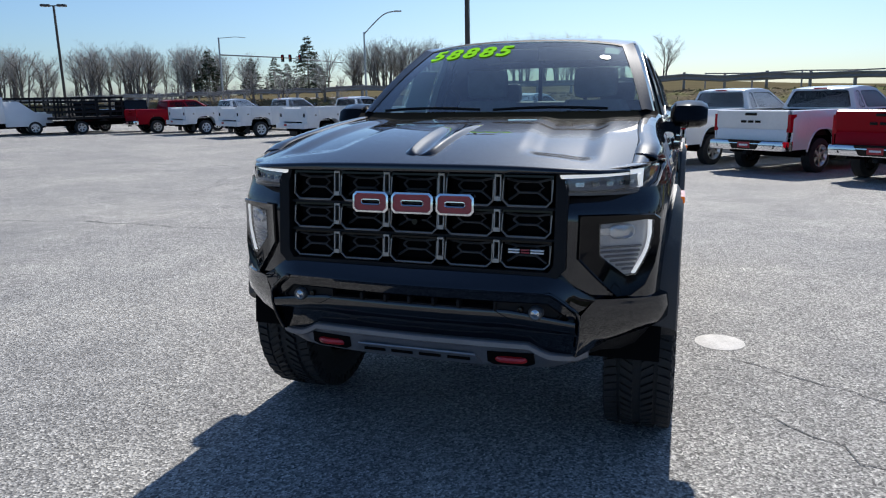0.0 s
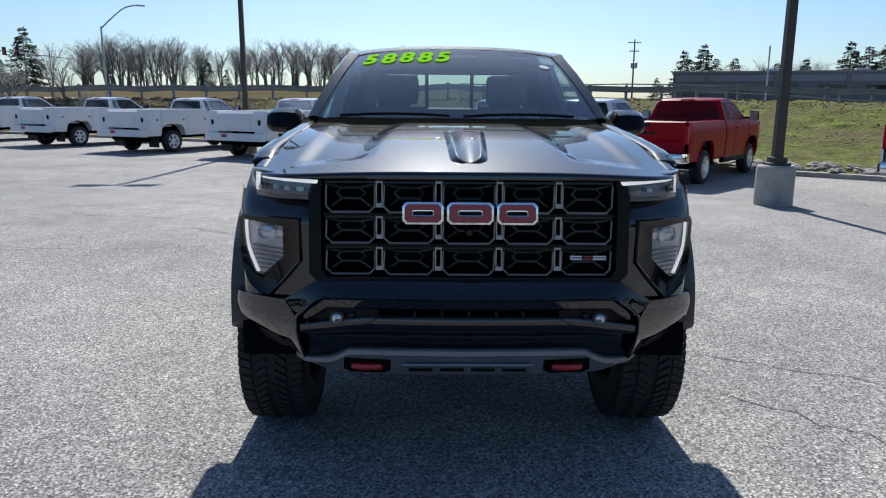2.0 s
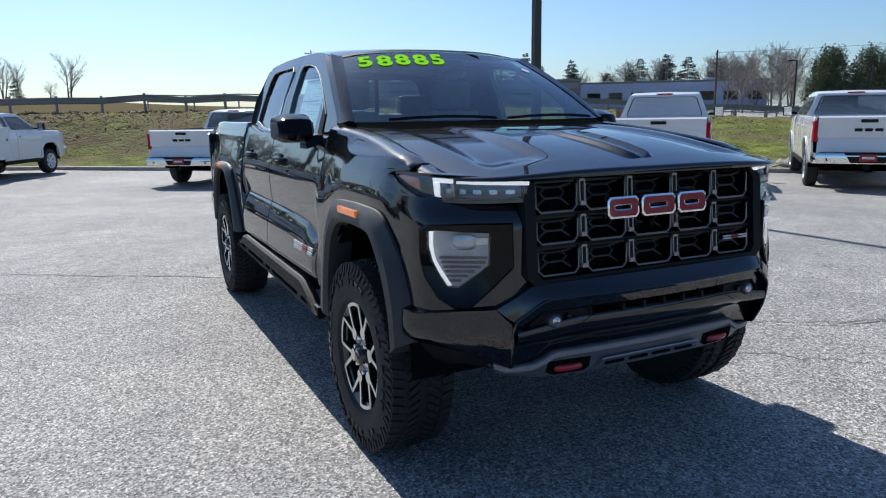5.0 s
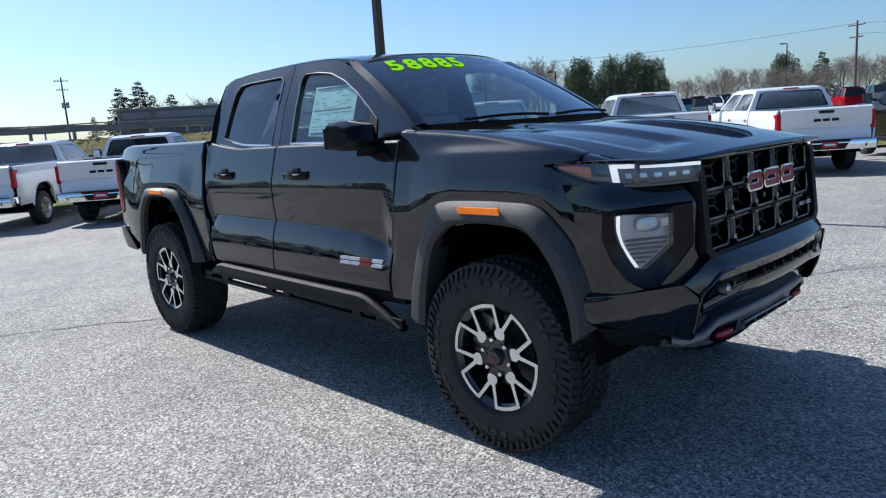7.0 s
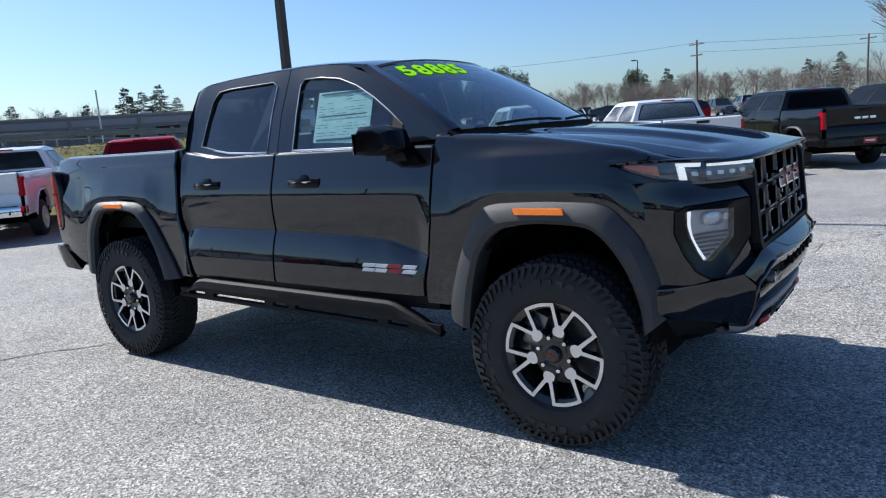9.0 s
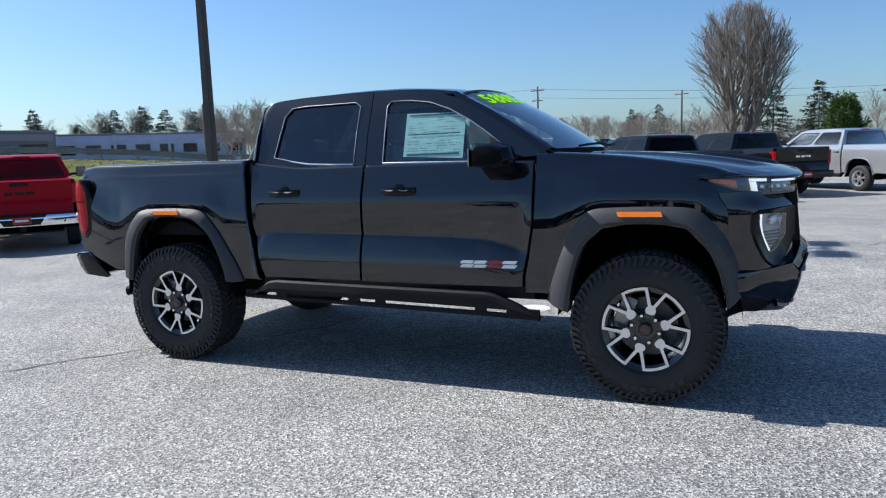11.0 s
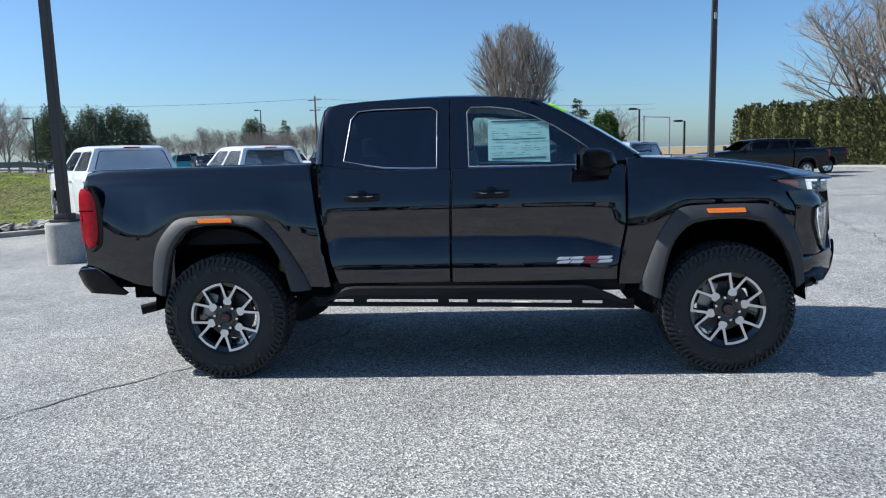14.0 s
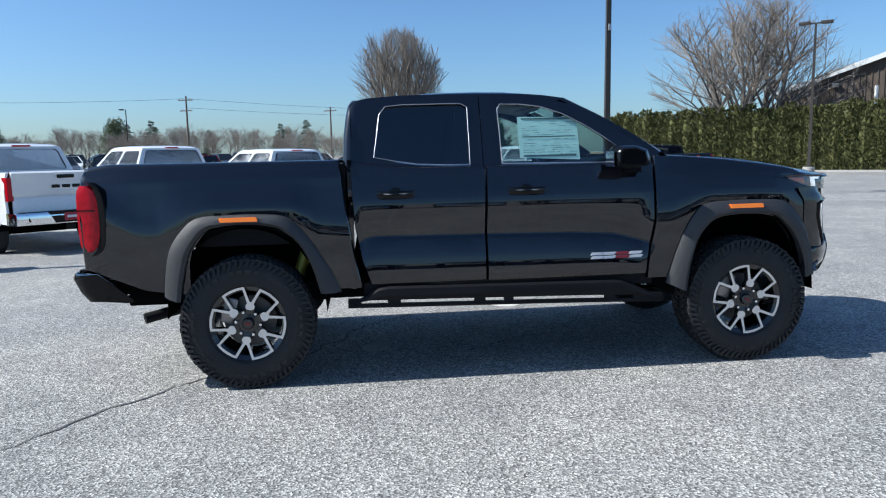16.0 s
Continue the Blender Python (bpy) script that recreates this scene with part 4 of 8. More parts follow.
sheet = part("window_sheet", Shape().slab([pane_point(1.525, 1.425), pane_point(1.115, 1.405), pane_point(1.115, 1.69), pane_point(1.525, 1.70)], (0.002, 0, 0)), PAPER, TRUCK, "white printed sheet taped inside the window", smooth=0)
rnd = random.Random(5)
for z in [1.445 + i * 0.0145 for i in range(17)]:
    y = 1.50
    while y > 1.15:
        l_ = rnd.uniform(0.015, 0.085)
        if rnd.random() < 0.66:
            part("print_bar", Shape().add([pane_point(y, z - 0.0017, 0.017), pane_point(max(1.13, y - l_), z - 0.0017, 0.017), pane_point(max(1.13, y - l_), z + 0.0017, 0.017), pane_point(y, z + 0.0017, 0.017)], [(0, 1, 2, 3)]), SOFT_INK, sheet, smooth=0)
        y -= l_ + 0.018
for z, hh in ((1.43, 0.012), (1.56, 0.007), (1.68, 0.01)):
    part("print_band", Shape().add([pane_point(1.5, z, 0.0165), pane_point(1.14, z, 0.0165), pane_point(1.14, z + hh, 0.0165), pane_point(1.5, z + hh, 0.0165)], [(0, 1, 2, 3)]), INK, sheet, smooth=0)

# bed
bed = Shape().box((0, 3.48, 0.93), (1.5, 1.56, 0.06))
bed.box((0, 2.735, 1.17), (1.62, 0.05, 0.5))
for s in (-1, 1):
    bed.box((s * 0.78, 3.48, 1.16), (0.05, 1.58, 0.5))
part("bed_liner", bed, MATTE_BLACK, TRUCK)
tail = part("tailgate", Shape().loft([[(x, y, z) for y, z in ((4.30, 0.83), (4.32, 1.05), (4.325, 1.25), (4.315, 1.40), (4.29, 1.442), (4.23, 1.442), (4.22, 0.83))] for x in (-0.77, -0.4, 0, 0.4, 0.77)]), BLACK_PAINT, TRUCK)
part("tailgate_handle", Shape().box((0, 4.325, 1.30), (0.3, 0.02, 0.07), bevel=0.008), GLOSS_BLACK, tail)
for s in (-1, 1):
    lens, rim = [], []
    for i in range(15):
        u = i / 14
        z, b_ = 0.915 + 0.41 * u, (1 - (2 * u - 1) ** 4) ** 0.5
        front = 4.262 - 0.05 * b_ - 0.012 * math.sin(math.pi * u)
        lens.append([(s * x, y, z) for x, y in ((0.78, 4.31), (0.85, 4.322 + 0.03 * b_), (0.895, 4.312 + 0.026 * b_), (0.918, 4.27 + 0.01 * b_), (0.918 + 0.008 * b_, front + 0.012), (0.918 + 0.004 * b_, front), (0.86, front - 0.01))])
        z = 0.893 + 0.452 * u
        rim.append([(s * x, y, z) for x, y in ((0.86, front + 0.01), (0.916 + 0.004 * b_, front + 0.004), (0.922 + 0.005 * b_, front - 0.004), (0.922 + 0.005 * b_, front - 0.022 - 0.014 * b_), (0.905, front - 0.034 - 0.014 * b_), (0.86, front - 0.03))])
    tl = part("tail_lamp", Shape().loft(lens), RED_LENS, TRUCK, "red tail lamp")
    part("lamp_rim", Shape().loft(rim), GLOSS_BLACK, tl, smooth=50)
    part("lamp_divider", Shape().loft([[(s * x, y, z) for x, y in ((0.86, 4.352), (0.90, 4.340), (0.921, 4.285), (0.928, 4.216))] for z in (1.168, 1.176)], closed=False), GLOSS_BLACK, tl)
rb = Shape().loft([[(x, y0_ - 0.06, 0.775), (x, y0_, 0.77), (x, y0_ + 0.015, 0.74), (x, y0_ - 0.02, 0.66), (x, y0_ - 0.07, 0.60), (x, y0_ - fw, 0.585), (x, y0_ - fw - 0.02, 0.60), (x, y0_ - fw + 0.19, 0.775)] for x, y0_, fw in ((-0.925, 4.30, 0.25), (-0.905, 4.37, 0.32), (-0.80, 4.42, 0.2), (-0.4, 4.45, 0.2), (0.4, 4.45, 0.2), (0.80, 4.42, 0.2), (0.905, 4.37, 0.32), (0.925, 4.30, 0.25))])
part("rear_bumper", rb, GLOSS_BLACK, TRUCK, "black rear bumper", smooth=50)
part("bumper_step_pad", Shape().box((0, 4.36, 0.778), (1.5, 0.1, 0.008)), MATTE_BLACK, TRUCK)

# front end
EARLIER = set(TRUCK.children_recursive)
# grille: dark recess, surround, posts, bars and bright edges
grille = part("grille", Shape().box((0, -0.70, 1.06), (1.16, 0.02, 0.42)), DEEP_BLACK, TRUCK, "black radiator grille of fifteen cells")
sur = Shape()
outer_ = [(-0.585, 1.255), (0.585, 1.255), (0.60, 1.20), (0.60, 0.90), (0.565, 0.862), (-0.565, 0.862), (-0.60, 0.90), (-0.60, 1.20)]
inner_ = [(-0.55, 1.245), (0.55, 1.245), (0.555, 1.20), (0.555, 0.915), (0.535, 0.885), (-0.535, 0.885), (-0.555, 0.915), (-0.555, 1.20)]
sur.loft([[(x, -0.70, z) for x, z in outer_], [(x, -0.785 + 0.02 * (z > 1.2), z) for x, z in outer_], [(x, -0.785 + 0.02 * (z > 1.2), z) for x, z in inner_], [(x, -0.70, z) for x, z in inner_]], closed=True, caps=False)
part("grille_surround", sur, MATTE_BLACK, grille)
COLS = [-0.555, -0.338, -0.116, 0.112, 0.334, 0.555]
ROWS_Z = [1.248, 1.122, 1.006, 0.886]
for i in range(5):
    for j in range(3):
        x0_, x1_, zt, zb = COLS[i] + 0.014, COLS[i + 1] - 0.014, ROWS_Z[j] - 0.008, ROWS_Z[j + 1] + 0.004
        yg = -0.775 + 0.018 * ((x0_ + x1_) / 1.1) ** 2
        c = 0.024
        oct_o = [(x0_, zt), (x1_, zt), (x1_, zb + c), (x1_ - c, zb), (x0_ + c, zb), (x0_, zb + c)]
        e = 0.008
        oct_i = [(x0_ + e, zt - e), (x1_ - e, zt - e), (x1_ - e, zb + c + 0.003), (x1_ - c - 0.003, zb + e), (x0_ + c + 0.003, zb + e), (x0_ + e, zb + c + 0.003)]
        cell = Shape().loft([[(x, -0.70, z) for x, z in oct_o], [(x, yg + 0.004, z) for x, z in oct_o], [(x, yg + 0.004, z) for x, z in oct_i], [(x, -0.70, z) for x, z in oct_i]], caps=False)
        part("grille_cell", cell, GLOSS_BLACK, grille)
        # the bright line round the lower edge
        path = [(x0_ + 0.003, zt - 0.015), (x0_ + 0.003, zb + c), (x0_ + c, zb + 0.003), (x1_ - c, zb + 0.003), (x1_ - 0.003, zb + c), (x1_ - 0.003, zt - 0.015)]
        part("cell_edge", Shape().tube([(x, yg, z) for x, z in path], 0.0042, 6), GUNMETAL, grille, "dark satin metal edge")
        # inner web: a smaller frame tied to the corners
        xm, zm = (x0_ + x1_) / 2, (zt + zb) / 2
        hw, hh = (x1_ - x0_) * 0.29, (zt - zb) * 0.17
        web = Shape()
        frame_ = [(xm - hw, zm + 0.012), (xm - hw + 0.02, zm + hh + 0.012), (xm + hw - 0.02, zm + hh + 0.012), (xm + hw, zm + 0.012), (xm + hw - 0.02, zm - hh + 0.012), (xm - hw + 0.02, zm - hh + 0.012)]
        loop_ = [(x, -0.735, z) for x, z in frame_]
        web.tube(loop_ + loop_[:1], 0.005, 5)
        for (xa, za), (xb_, zb_) in (((x0_ + 0.01, zt - 0.015), frame_[1]), ((x1_ - 0.01, zt - 0.015), frame_[2]), ((x1_ - 0.02, zb + 0.02), frame_[4]), ((x0_ + 0.02, zb + 0.02), frame_[5])):
            web.tube([(xa, -0.735, za), (xb_, -0.735, zb_)], 0.005, 5)
        part("cell_web", web, FLARE_GREY, grille)
    if i:
        for j in range(3):
            zt, zb = ROWS_Z[j] - 0.006, ROWS_Z[j + 1] + 0.03
            x = COLS[i]
            yg = -0.783 + 0.018 * (x / 0.55) ** 2
            post = Shape()
            for dx in (-0.0105, 0.0105):
                post.box((x + dx, yg + 0.03, (zt + zb) / 2), (0.0045, 0.06, zt - zb))
            post.box((x, yg + 0.025, zb + 0.004), (0.0255, 0.06, 0.016))
            post.box((x, yg + 0.028, zt - 0.004), (0.0255, 0.06, 0.008))
            part("grille_post", post, GUNMETAL, grille, "dark satin metal post")
for z in ROWS_Z[1:3]:
    part("grille_bar", Shape().box((0, -0.745, z - 0.002), (1.1, 0.04, 0.01)), MATTE_BLACK, grille)
# maker's badge: three plain red blocks with bright rims
for a, b in ((-0.25, -0.098), (-0.085, 0.088), (0.10, 0.252)):
    c = 0.014
    o = [(a + c, 1.092), (b - c, 1.092), (b, 1.092 + c), (b, 1.172 - c), (b - c, 1.172), (a + c, 1.172), (a, 1.172 - c), (a, 1.092 + c)]
    q = [(a + (x - a) * (b - a - 0.016) / (b - a) + 0.008, 1.132 + (z - 1.132) * 0.82) for x, z in o]
    h_ = [(a + (b - a) * (0.24 + 0.52 * (x - a) / (b - a)), 1.132 + (z - 1.132) * 0.24) for x, z in o]
    blk = part("badge_block", Shape().loft([[(x, -0.77, z) for x, z in o], [(x, -0.812, z) for x, z in o], [(x, -0.814, z) for x, z in q], [(x, -0.806, z) for x, z in q]], caps=False), CHROME, grille, "chrome-rimmed red badge block")
    part("badge_face", Shape().loft([[(x, -0.808, z) for x, z in q], [(x, -0.808, z) for x, z in h_], [(x, -0.79, z) for x, z in h_]], caps=False), BADGE_RED, blk)
    hh_ = [(x, -0.8085, z) for x, z in h_]
    part("badge_inset", Shape().tube(hh_ + hh_[:1], 0.003, 5), CHROME, blk)
for a, b, mt in ((0.382, 0.425, WHITE_BADGE), (0.43, 0.462, BADGE_RED), (0.467, 0.517, WHITE_BADGE)):
    for z in (0.957, 0.967):
        part("trim_badge_bar", Shape().box(((a + b) / 2, -0.779, z), (b - a, 0.008, 0.005)), mt, grille)
part("nose_camera", Shape().lathe([(-0.775, 0.0), (-0.775, 0.012), (-0.74, 0.018)], 14, "y", (0.0, 0, 1.055)), GLOSS_BLACK, grille)

# the grille as it sits: a little narrower than its drawing and leaning back with height
for ob in set(TRUCK.children_recursive) - EARLIER:
    for v in ob.data.vertices:
        x, y, z = v.co
        v.co = (x * 0.99, y + lerp([(0.86, -0.004), (1.24, 0.03)], z), lerp([(0.86, 0.852), (0.88, 0.870), (1.09, 1.074), (1.17, 1.155), (1.255, 1.243)], z))

# nose: the painted corners beside the grille, lamps and their pods
NOSE = [(0.54, -0.756), (0.60, -0.752), (0.63, -0.742), (0.70, -0.704), (0.77, -0.663), (0.83, -0.622), (0.87, -0.588), (0.893, -0.557), (0.91, -0.515), (0.922, -0.46), (0.928, -0.42)]


def nose_y(x, z):
    return lerp(NOSE, x) + 0.05 * ease((z - 1.07) / 0.11)


POD_FRAME = [(0.628, 1.088), (0.76, 1.086), (0.885, 1.080), (0.905, 1.06), (0.906, 0.97), (0.893, 0.885), (0.862, 0.81), (0.815, 0.775), (0.765, 0.772), (0.695, 0.845), (0.626, 0.925)]


def inside(p, x, z):
    """Whether a point lies within an outline."""
    hit = False
    for (xa, za), (xb, zb) in zip(p, p[1:] + p[:1]):
        if (za > z) != (zb > z) and x < xa + (xb - xa) * (z - za) / (zb - za):
            hit = not hit
    return hit


def pulled(p, c, k):
    """An outline drawn towards its middle."""
    return [(c[0] + (x - c[0]) * k, c[1] + (z - c[1]) * k) for x, z in p]


for s in (-1, 1):
    def on(x, z, off=0.0):
        """A point of the nose, raised by off towards the front corner."""
        return Vector((s * (x + off * 0.45), nose_y(x, z) - off * 0.85, z))

    nx = [0.55, 0.58, 0.605, 0.63, 0.67, 0.70, 0.735, 0.77, 0.80, 0.83, 0.85, 0.87, 0.882, 0.893, 0.902, 0.91, 0.917, 0.922, 0.928]
    nz = [0.755 + 0.021 * i for i in range(21)]
    faces = [(j * 19 + i, j * 19 + i + 1, j * 19 + i + 20, j * 19 + i + 19) for j in range(20) for i in range(18) if not inside(pulled(POD_FRAME, (0.78, 0.95), 0.9), (nx[i] + nx[i + 1]) / 2, (nz[j] + nz[j + 1]) / 2)]
    part("nose_panel", Shape().add([on(x, z) for z in nz for x in nx], faces), BLACK_PAINT, TRUCK, smooth=60)

    # upper headlamp wrapping round the corner
    topl = [Vector((s * x, y, z)) for x, y, z in ((0.572, -0.752, 1.238), (0.68, -0.706, 1.243), (0.77, -0.636, 1.247), (0.832, -0.548, 1.250), (0.862, -0.45, 1.252), (0.877, -0.36, 1.252), (0.886, -0.292, 1.248))]
    lowl = [Vector((s * x, y, z)) for x, y, z in ((0.582, -0.755, 1.168), (0.68, -0.714, 1.166), (0.77, -0.648, 1.165), (0.83, -0.565, 1.168), (0.864, -0.47, 1.182), (0.883, -0.375, 1.214), (0.889, -0.296, 1.244))]
    topl, lowl = smooth_line(topl, 4), smooth_line(lowl, 4)
    part("lamp_brow", Shape().loft([[Vector((p[0] - s * d * 0.72, p[1] + d * 0.68, p[2] + h)) for p in topl] for d, h in ((-0.006, -0.002), (-0.006, 0.006), (0.006, 0.010), (0.07, 0.012))], closed=False), BLACK_PAINT, TRUCK, smooth=60)
    inw = lambda p, d: Vector((p[0] - s * d * 0.72, p[1] + d * 0.68, p[2]))
    rim = [[inw(p, -0.004) + Vector((0, 0, 0.008)) for p in topl], [inw(p, -0.004) for p in topl], [inw(p, 0.03) - Vector((0, 0, 0.004)) for p in topl], [inw(p, 0.03) + Vector((0, 0, 0.004)) for p in lowl], [inw(p, -0.004) for p in lowl], [inw(p, -0.004) - Vector((0, 0, 0.008)) for p in lowl], [inw(p, 0.02) - Vector((0, 0, 0.01)) for p in lowl]]
    lampu = part("headlamp", Shape().loft(rim, closed=False), LAMP_DARK, TRUCK, "slim headlamp with a lit white strip")
    part("headlamp_lens", Shape().loft([[inw(p * (1 - f) + q * f, -0.004 - 0.005 * math.sin(math.pi * f)) for p, q in zip(topl, lowl)] for f in (0, 0.25, 0.5, 0.75, 1)], closed=False), LENS_GLASS, lampu, smooth=80)
    mixp = lambda i, f: topl[i] * (1 - f) + lowl[i] * f
    part("lit_strip", Shape().loft([[inw(mixp(i, f), d) for f, d in ((0.10, 0.002), (0.28, 0.004), (0.28, 0.018), (0.10, 0.018))] for i in range(0, 14)]), LAMP_WHITE, lampu, "lit white daytime strip")
    part("lit_strip", Shape().loft([[inw(mixp(i, f), d) for i, d in ((12, 0.003), (13, 0.003), (13, 0.018), (12, 0.018))] for f in (0.3, 0.55, 0.8, 0.92)]), LAMP_WHITE, lampu, "lit white daytime strip")
    for i in (2, 4, 6, 8, 10):
        part("lamp_cell", Shape().loft([[inw(mixp(k, f), d) for k, d in ((i, 0.012), (i + 1, 0.012), (i + 1, 0.026), (i, 0.026))] for f in (0.52, 0.8)]), LAMP_SILVER, lampu)
    part("lamp_floor", Shape().loft([[inw(mixp(i, f), d) for f, d in ((0.42, 0.02), (0.86, 0.008))] for i in range(0, 13)], closed=False), LAMP_DARK, lampu)
    part("amber_reflector", Shape().loft([[inw(mixp(i, f), 0.004) for f in (0.2, 0.8)] for i in range(16, 23)], closed=False), AMBER_DULL, lampu, "amber corner reflector")

    # lamp pod: gloss black frame, recessed lens, ribs, oval projector and its bent strip
    glass_o = [(0.70, 1.050), (0.78, 1.054), (0.868, 1.060), (0.887, 1.055), (0.887, 1.0), (0.878, 0.95), (0.856, 0.895), (0.834, 0.853), (0.80, 0.850), (0.735, 0.905), (0.702, 0.935)]
    pod = part("fog_pod", Shape().loft([[on(x, z, -0.02) for x, z in POD_FRAME], [on(x, z, 0.010) for x, z in POD_FRAME], [on(x, z, 0.016) for x, z in pulled(POD_FRAME, (0.78, 0.95), 0.975)], [on(x, z, 0.012) for x, z in pulled(POD_FRAME, (0.78, 0.95), 0.94)], [on(x + 0.006 * (0.79 - x) / 0.1, z, 0.0) for x, z in glass_o], [on(x, z, -0.03) for x, z in glass_o]], caps=False), GLOSS_BLACK, TRUCK, "gloss black lamp pod at the corner", smooth=25)
    part("pod_back", Shape().add([on(x, z, -0.026) for x, z in glass_o], [tuple(range(len(glass_o)))]), LAMP_GREY, pod, smooth=0)
    ring_o = [(0.042 * math.copysign(abs(math.cos(t)) ** 0.7, math.cos(t)), 0.029 * math.copysign(abs(math.sin(t)) ** 0.7, math.sin(t))) for t in (2 * math.pi * i / 20 for i in range(20))]
    part("projector_lamp", Shape().loft([[on(0.783 + a * k, 1.018 + b * k, d) for a, b in ring_o] for k, d in ((1.0, -0.026), (1.0, -0.006), (0.86, -0.002), (0.78, -0.012), (0.3, -0.008), (0.02, -0.007))], caps=False), LAMP_SILVER, pod, "oval projector lamp")
    part("lamp_shelf", Shape().slab([on(0.708, 1.032, -0.012), on(0.745, 1.032, -0.012), on(0.745, 1.006, -0.012), on(0.708, 1.006, -0.012)], (0, 0.012, 0)), LAMP_SILVER, pod)
    for i in range(6):
        zz = 0.873 + 0.017 * i
        part("lamp_rib", Shape().tube([on(lerp([(0.873, 0.79), (0.935, 0.715), (0.96, 0.71)], zz), zz, -0.02), on(lerp([(0.873, 0.83), (0.96, 0.855)], zz), zz, -0.02)], 0.005, 4), LAMP_DARK, pod)
    strip = smooth_line([(0.877, 0, 1.056), (0.878, 0, 1.0), (0.870, 0, 0.95), (0.848, 0, 0.90), (0.826, 0, 0.858)], 3)
    part("lit_strip", Shape().loft([[on(p[0] + dx, p[2], o) for dx, o in ((-0.007, -0.012), (-0.005, -0.001), (0.005, -0.003), (0.007, -0.012))] for p in strip]), LAMP_WHITE, pod, "lit white daytime strip")
    part("pod_lens", Shape().add([on(x, z, 0.003) for x, z in glass_o], [tuple(range(len(glass_o)))]), LENS_GLASS, pod, smooth=0)

# bumper: upper beam that drops to the corners, recessed middle, flat corner wings
half_top = [(0.0, -0.803, 0.862), (0.15, -0.802, 0.862), (0.3, -0.799, 0.862), (0.5, -0.791, 0.861), (0.575, -0.785, 0.857), (0.64, -0.768, 0.814), (0.70, -0.744, 0.778)]
half_edge = [(0.0, -0.862, 0.810), (0.15, -0.860, 0.810), (0.3, -0.852, 0.810), (0.48, -0.834, 0.809), (0.548, -0.824, 0.806), (0.605, -0.803, 0.765), (0.645, -0.783, 0.725)]


def both(p):
    return [(-x, y, z) for x, y, z in p[:0:-1]] + p


line_t, line_e = both(half_top), both(half_edge)
beam = Shape().loft([[(t[0], t[1] + 0.06, t[2] - 0.005), t, (t[0] * 0.3 + e[0] * 0.7, t[1] * 0.24 + e[1] * 0.76, t[2] * 0.34 + e[2] * 0.66), (e[0], e[1] + 0.004, e[2] + 0.008), (e[0], e[1], e[2]), (e[0], e[1] + 0.003, e[2] - 0.009), (e[0] * 0.985, e[1] + 0.022, e[2] - 0.016), (e[0] * 0.975, e[1] + 0.026, e[2] - 0.045), (e[0] * 0.97, e[1] + 0.06, e[2] - 0.055)] for t, e in zip(line_t, line_e)], closed=False)
bumper = part("front_bumper", beam, BLACK_PAINT, TRUCK, "black front bumper", smooth=28)
for s in (-1, 1):
    wing = [[(0.70, -0.70, 0.785), (0.70, -0.742, 0.776), (0.655, -0.780, 0.722), (0.648, -0.772, 0.63), (0.632, -0.735, 0.54), (0.62, -0.68, 0.53)],
            [(0.77, -0.63, 0.785), (0.77, -0.690, 0.770), (0.768, -0.700, 0.715), (0.757, -0.682, 0.63), (0.738, -0.645, 0.590), (0.725, -0.60, 0.57)],
            [(0.85, -0.56, 0.778), (0.85, -0.617, 0.762), (0.853, -0.624, 0.71), (0.852, -0.610, 0.655), (0.846, -0.575, 0.618), (0.83, -0.54, 0.60)],
            [(0.90, -0.51, 0.77), (0.915, -0.548, 0.756), (0.92, -0.553, 0.71), (0.918, -0.542, 0.66), (0.905, -0.515, 0.630), (0.89, -0.49, 0.615)],
            [(0.92, -0.45, 0.765), (0.946, -0.492, 0.752), (0.953, -0.495, 0.71), (0.951, -0.485, 0.662), (0.935, -0.465, 0.634), (0.92, -0.45, 0.62)],
            [(0.925, -0.40, 0.76), (0.95, -0.41, 0.75), (0.957, -0.41, 0.71), (0.955, -0.405, 0.662), (0.94, -0.40, 0.638), (0.92, -0.40, 0.625)]]
    part("bumper_corner", Shape().loft([[(s * x, y, z) for x, y, z in row] for row in wing], closed=False), BLACK_PAINT, bumper, smooth=30)
    part("bumper_edge", Shape().tube([(s * x, y, z) for x, y, z in smooth_line([(0.53, -0.83, 0.806), (0.552, -0.826, 0.803), (0.605, -0.806, 0.762), (0.646, -0.786, 0.72), (0.645, -0.77, 0.63), (0.628, -0.738, 0.548)], 3)], 0.0065, 8), BLACK_PAINT, bumper)
    part("bumper_valance", Shape().loft([[(s * x, y, z) for x, y, z in row] for row in ([(0.60, -0.70, 0.56), (0.73, -0.63, 0.60), (0.84, -0.56, 0.625), (0.93, -0.44, 0.64)], [(0.60, -0.66, 0.50), (0.72, -0.58, 0.535), (0.82, -0.52, 0.555), (0.90, -0.42, 0.55)], [(0.58, -0.56, 0.47), (0.70, -0.5, 0.50), (0.80, -0.46, 0.50), (0.87, -0.41, 0.49)])], closed=False), MATTE_BLACK, bumper, "black plastic valance under the bumper corner")
    pocket = [(0.335, 0.762), (0.535, 0.760), (0.586, 0.715), (0.57, 0.693), (0.40, 0.693), (0.335, 0.728)]
    part("lamp_pocket", Shape().loft([[(s * x, -0.842 + d + 0.13 * x * x + 0.2 * max(0, x - 0.52), z) for x, z in pulled(pocket, (0.46, 0.727), k)] for k, d in ((1.0, 0.03), (1.0, 0.0), (0.95, 0.0), (0.9, 0.012), (0.02, 0.014))], caps=False), MATTE_BLACK, bumper, smooth=25)
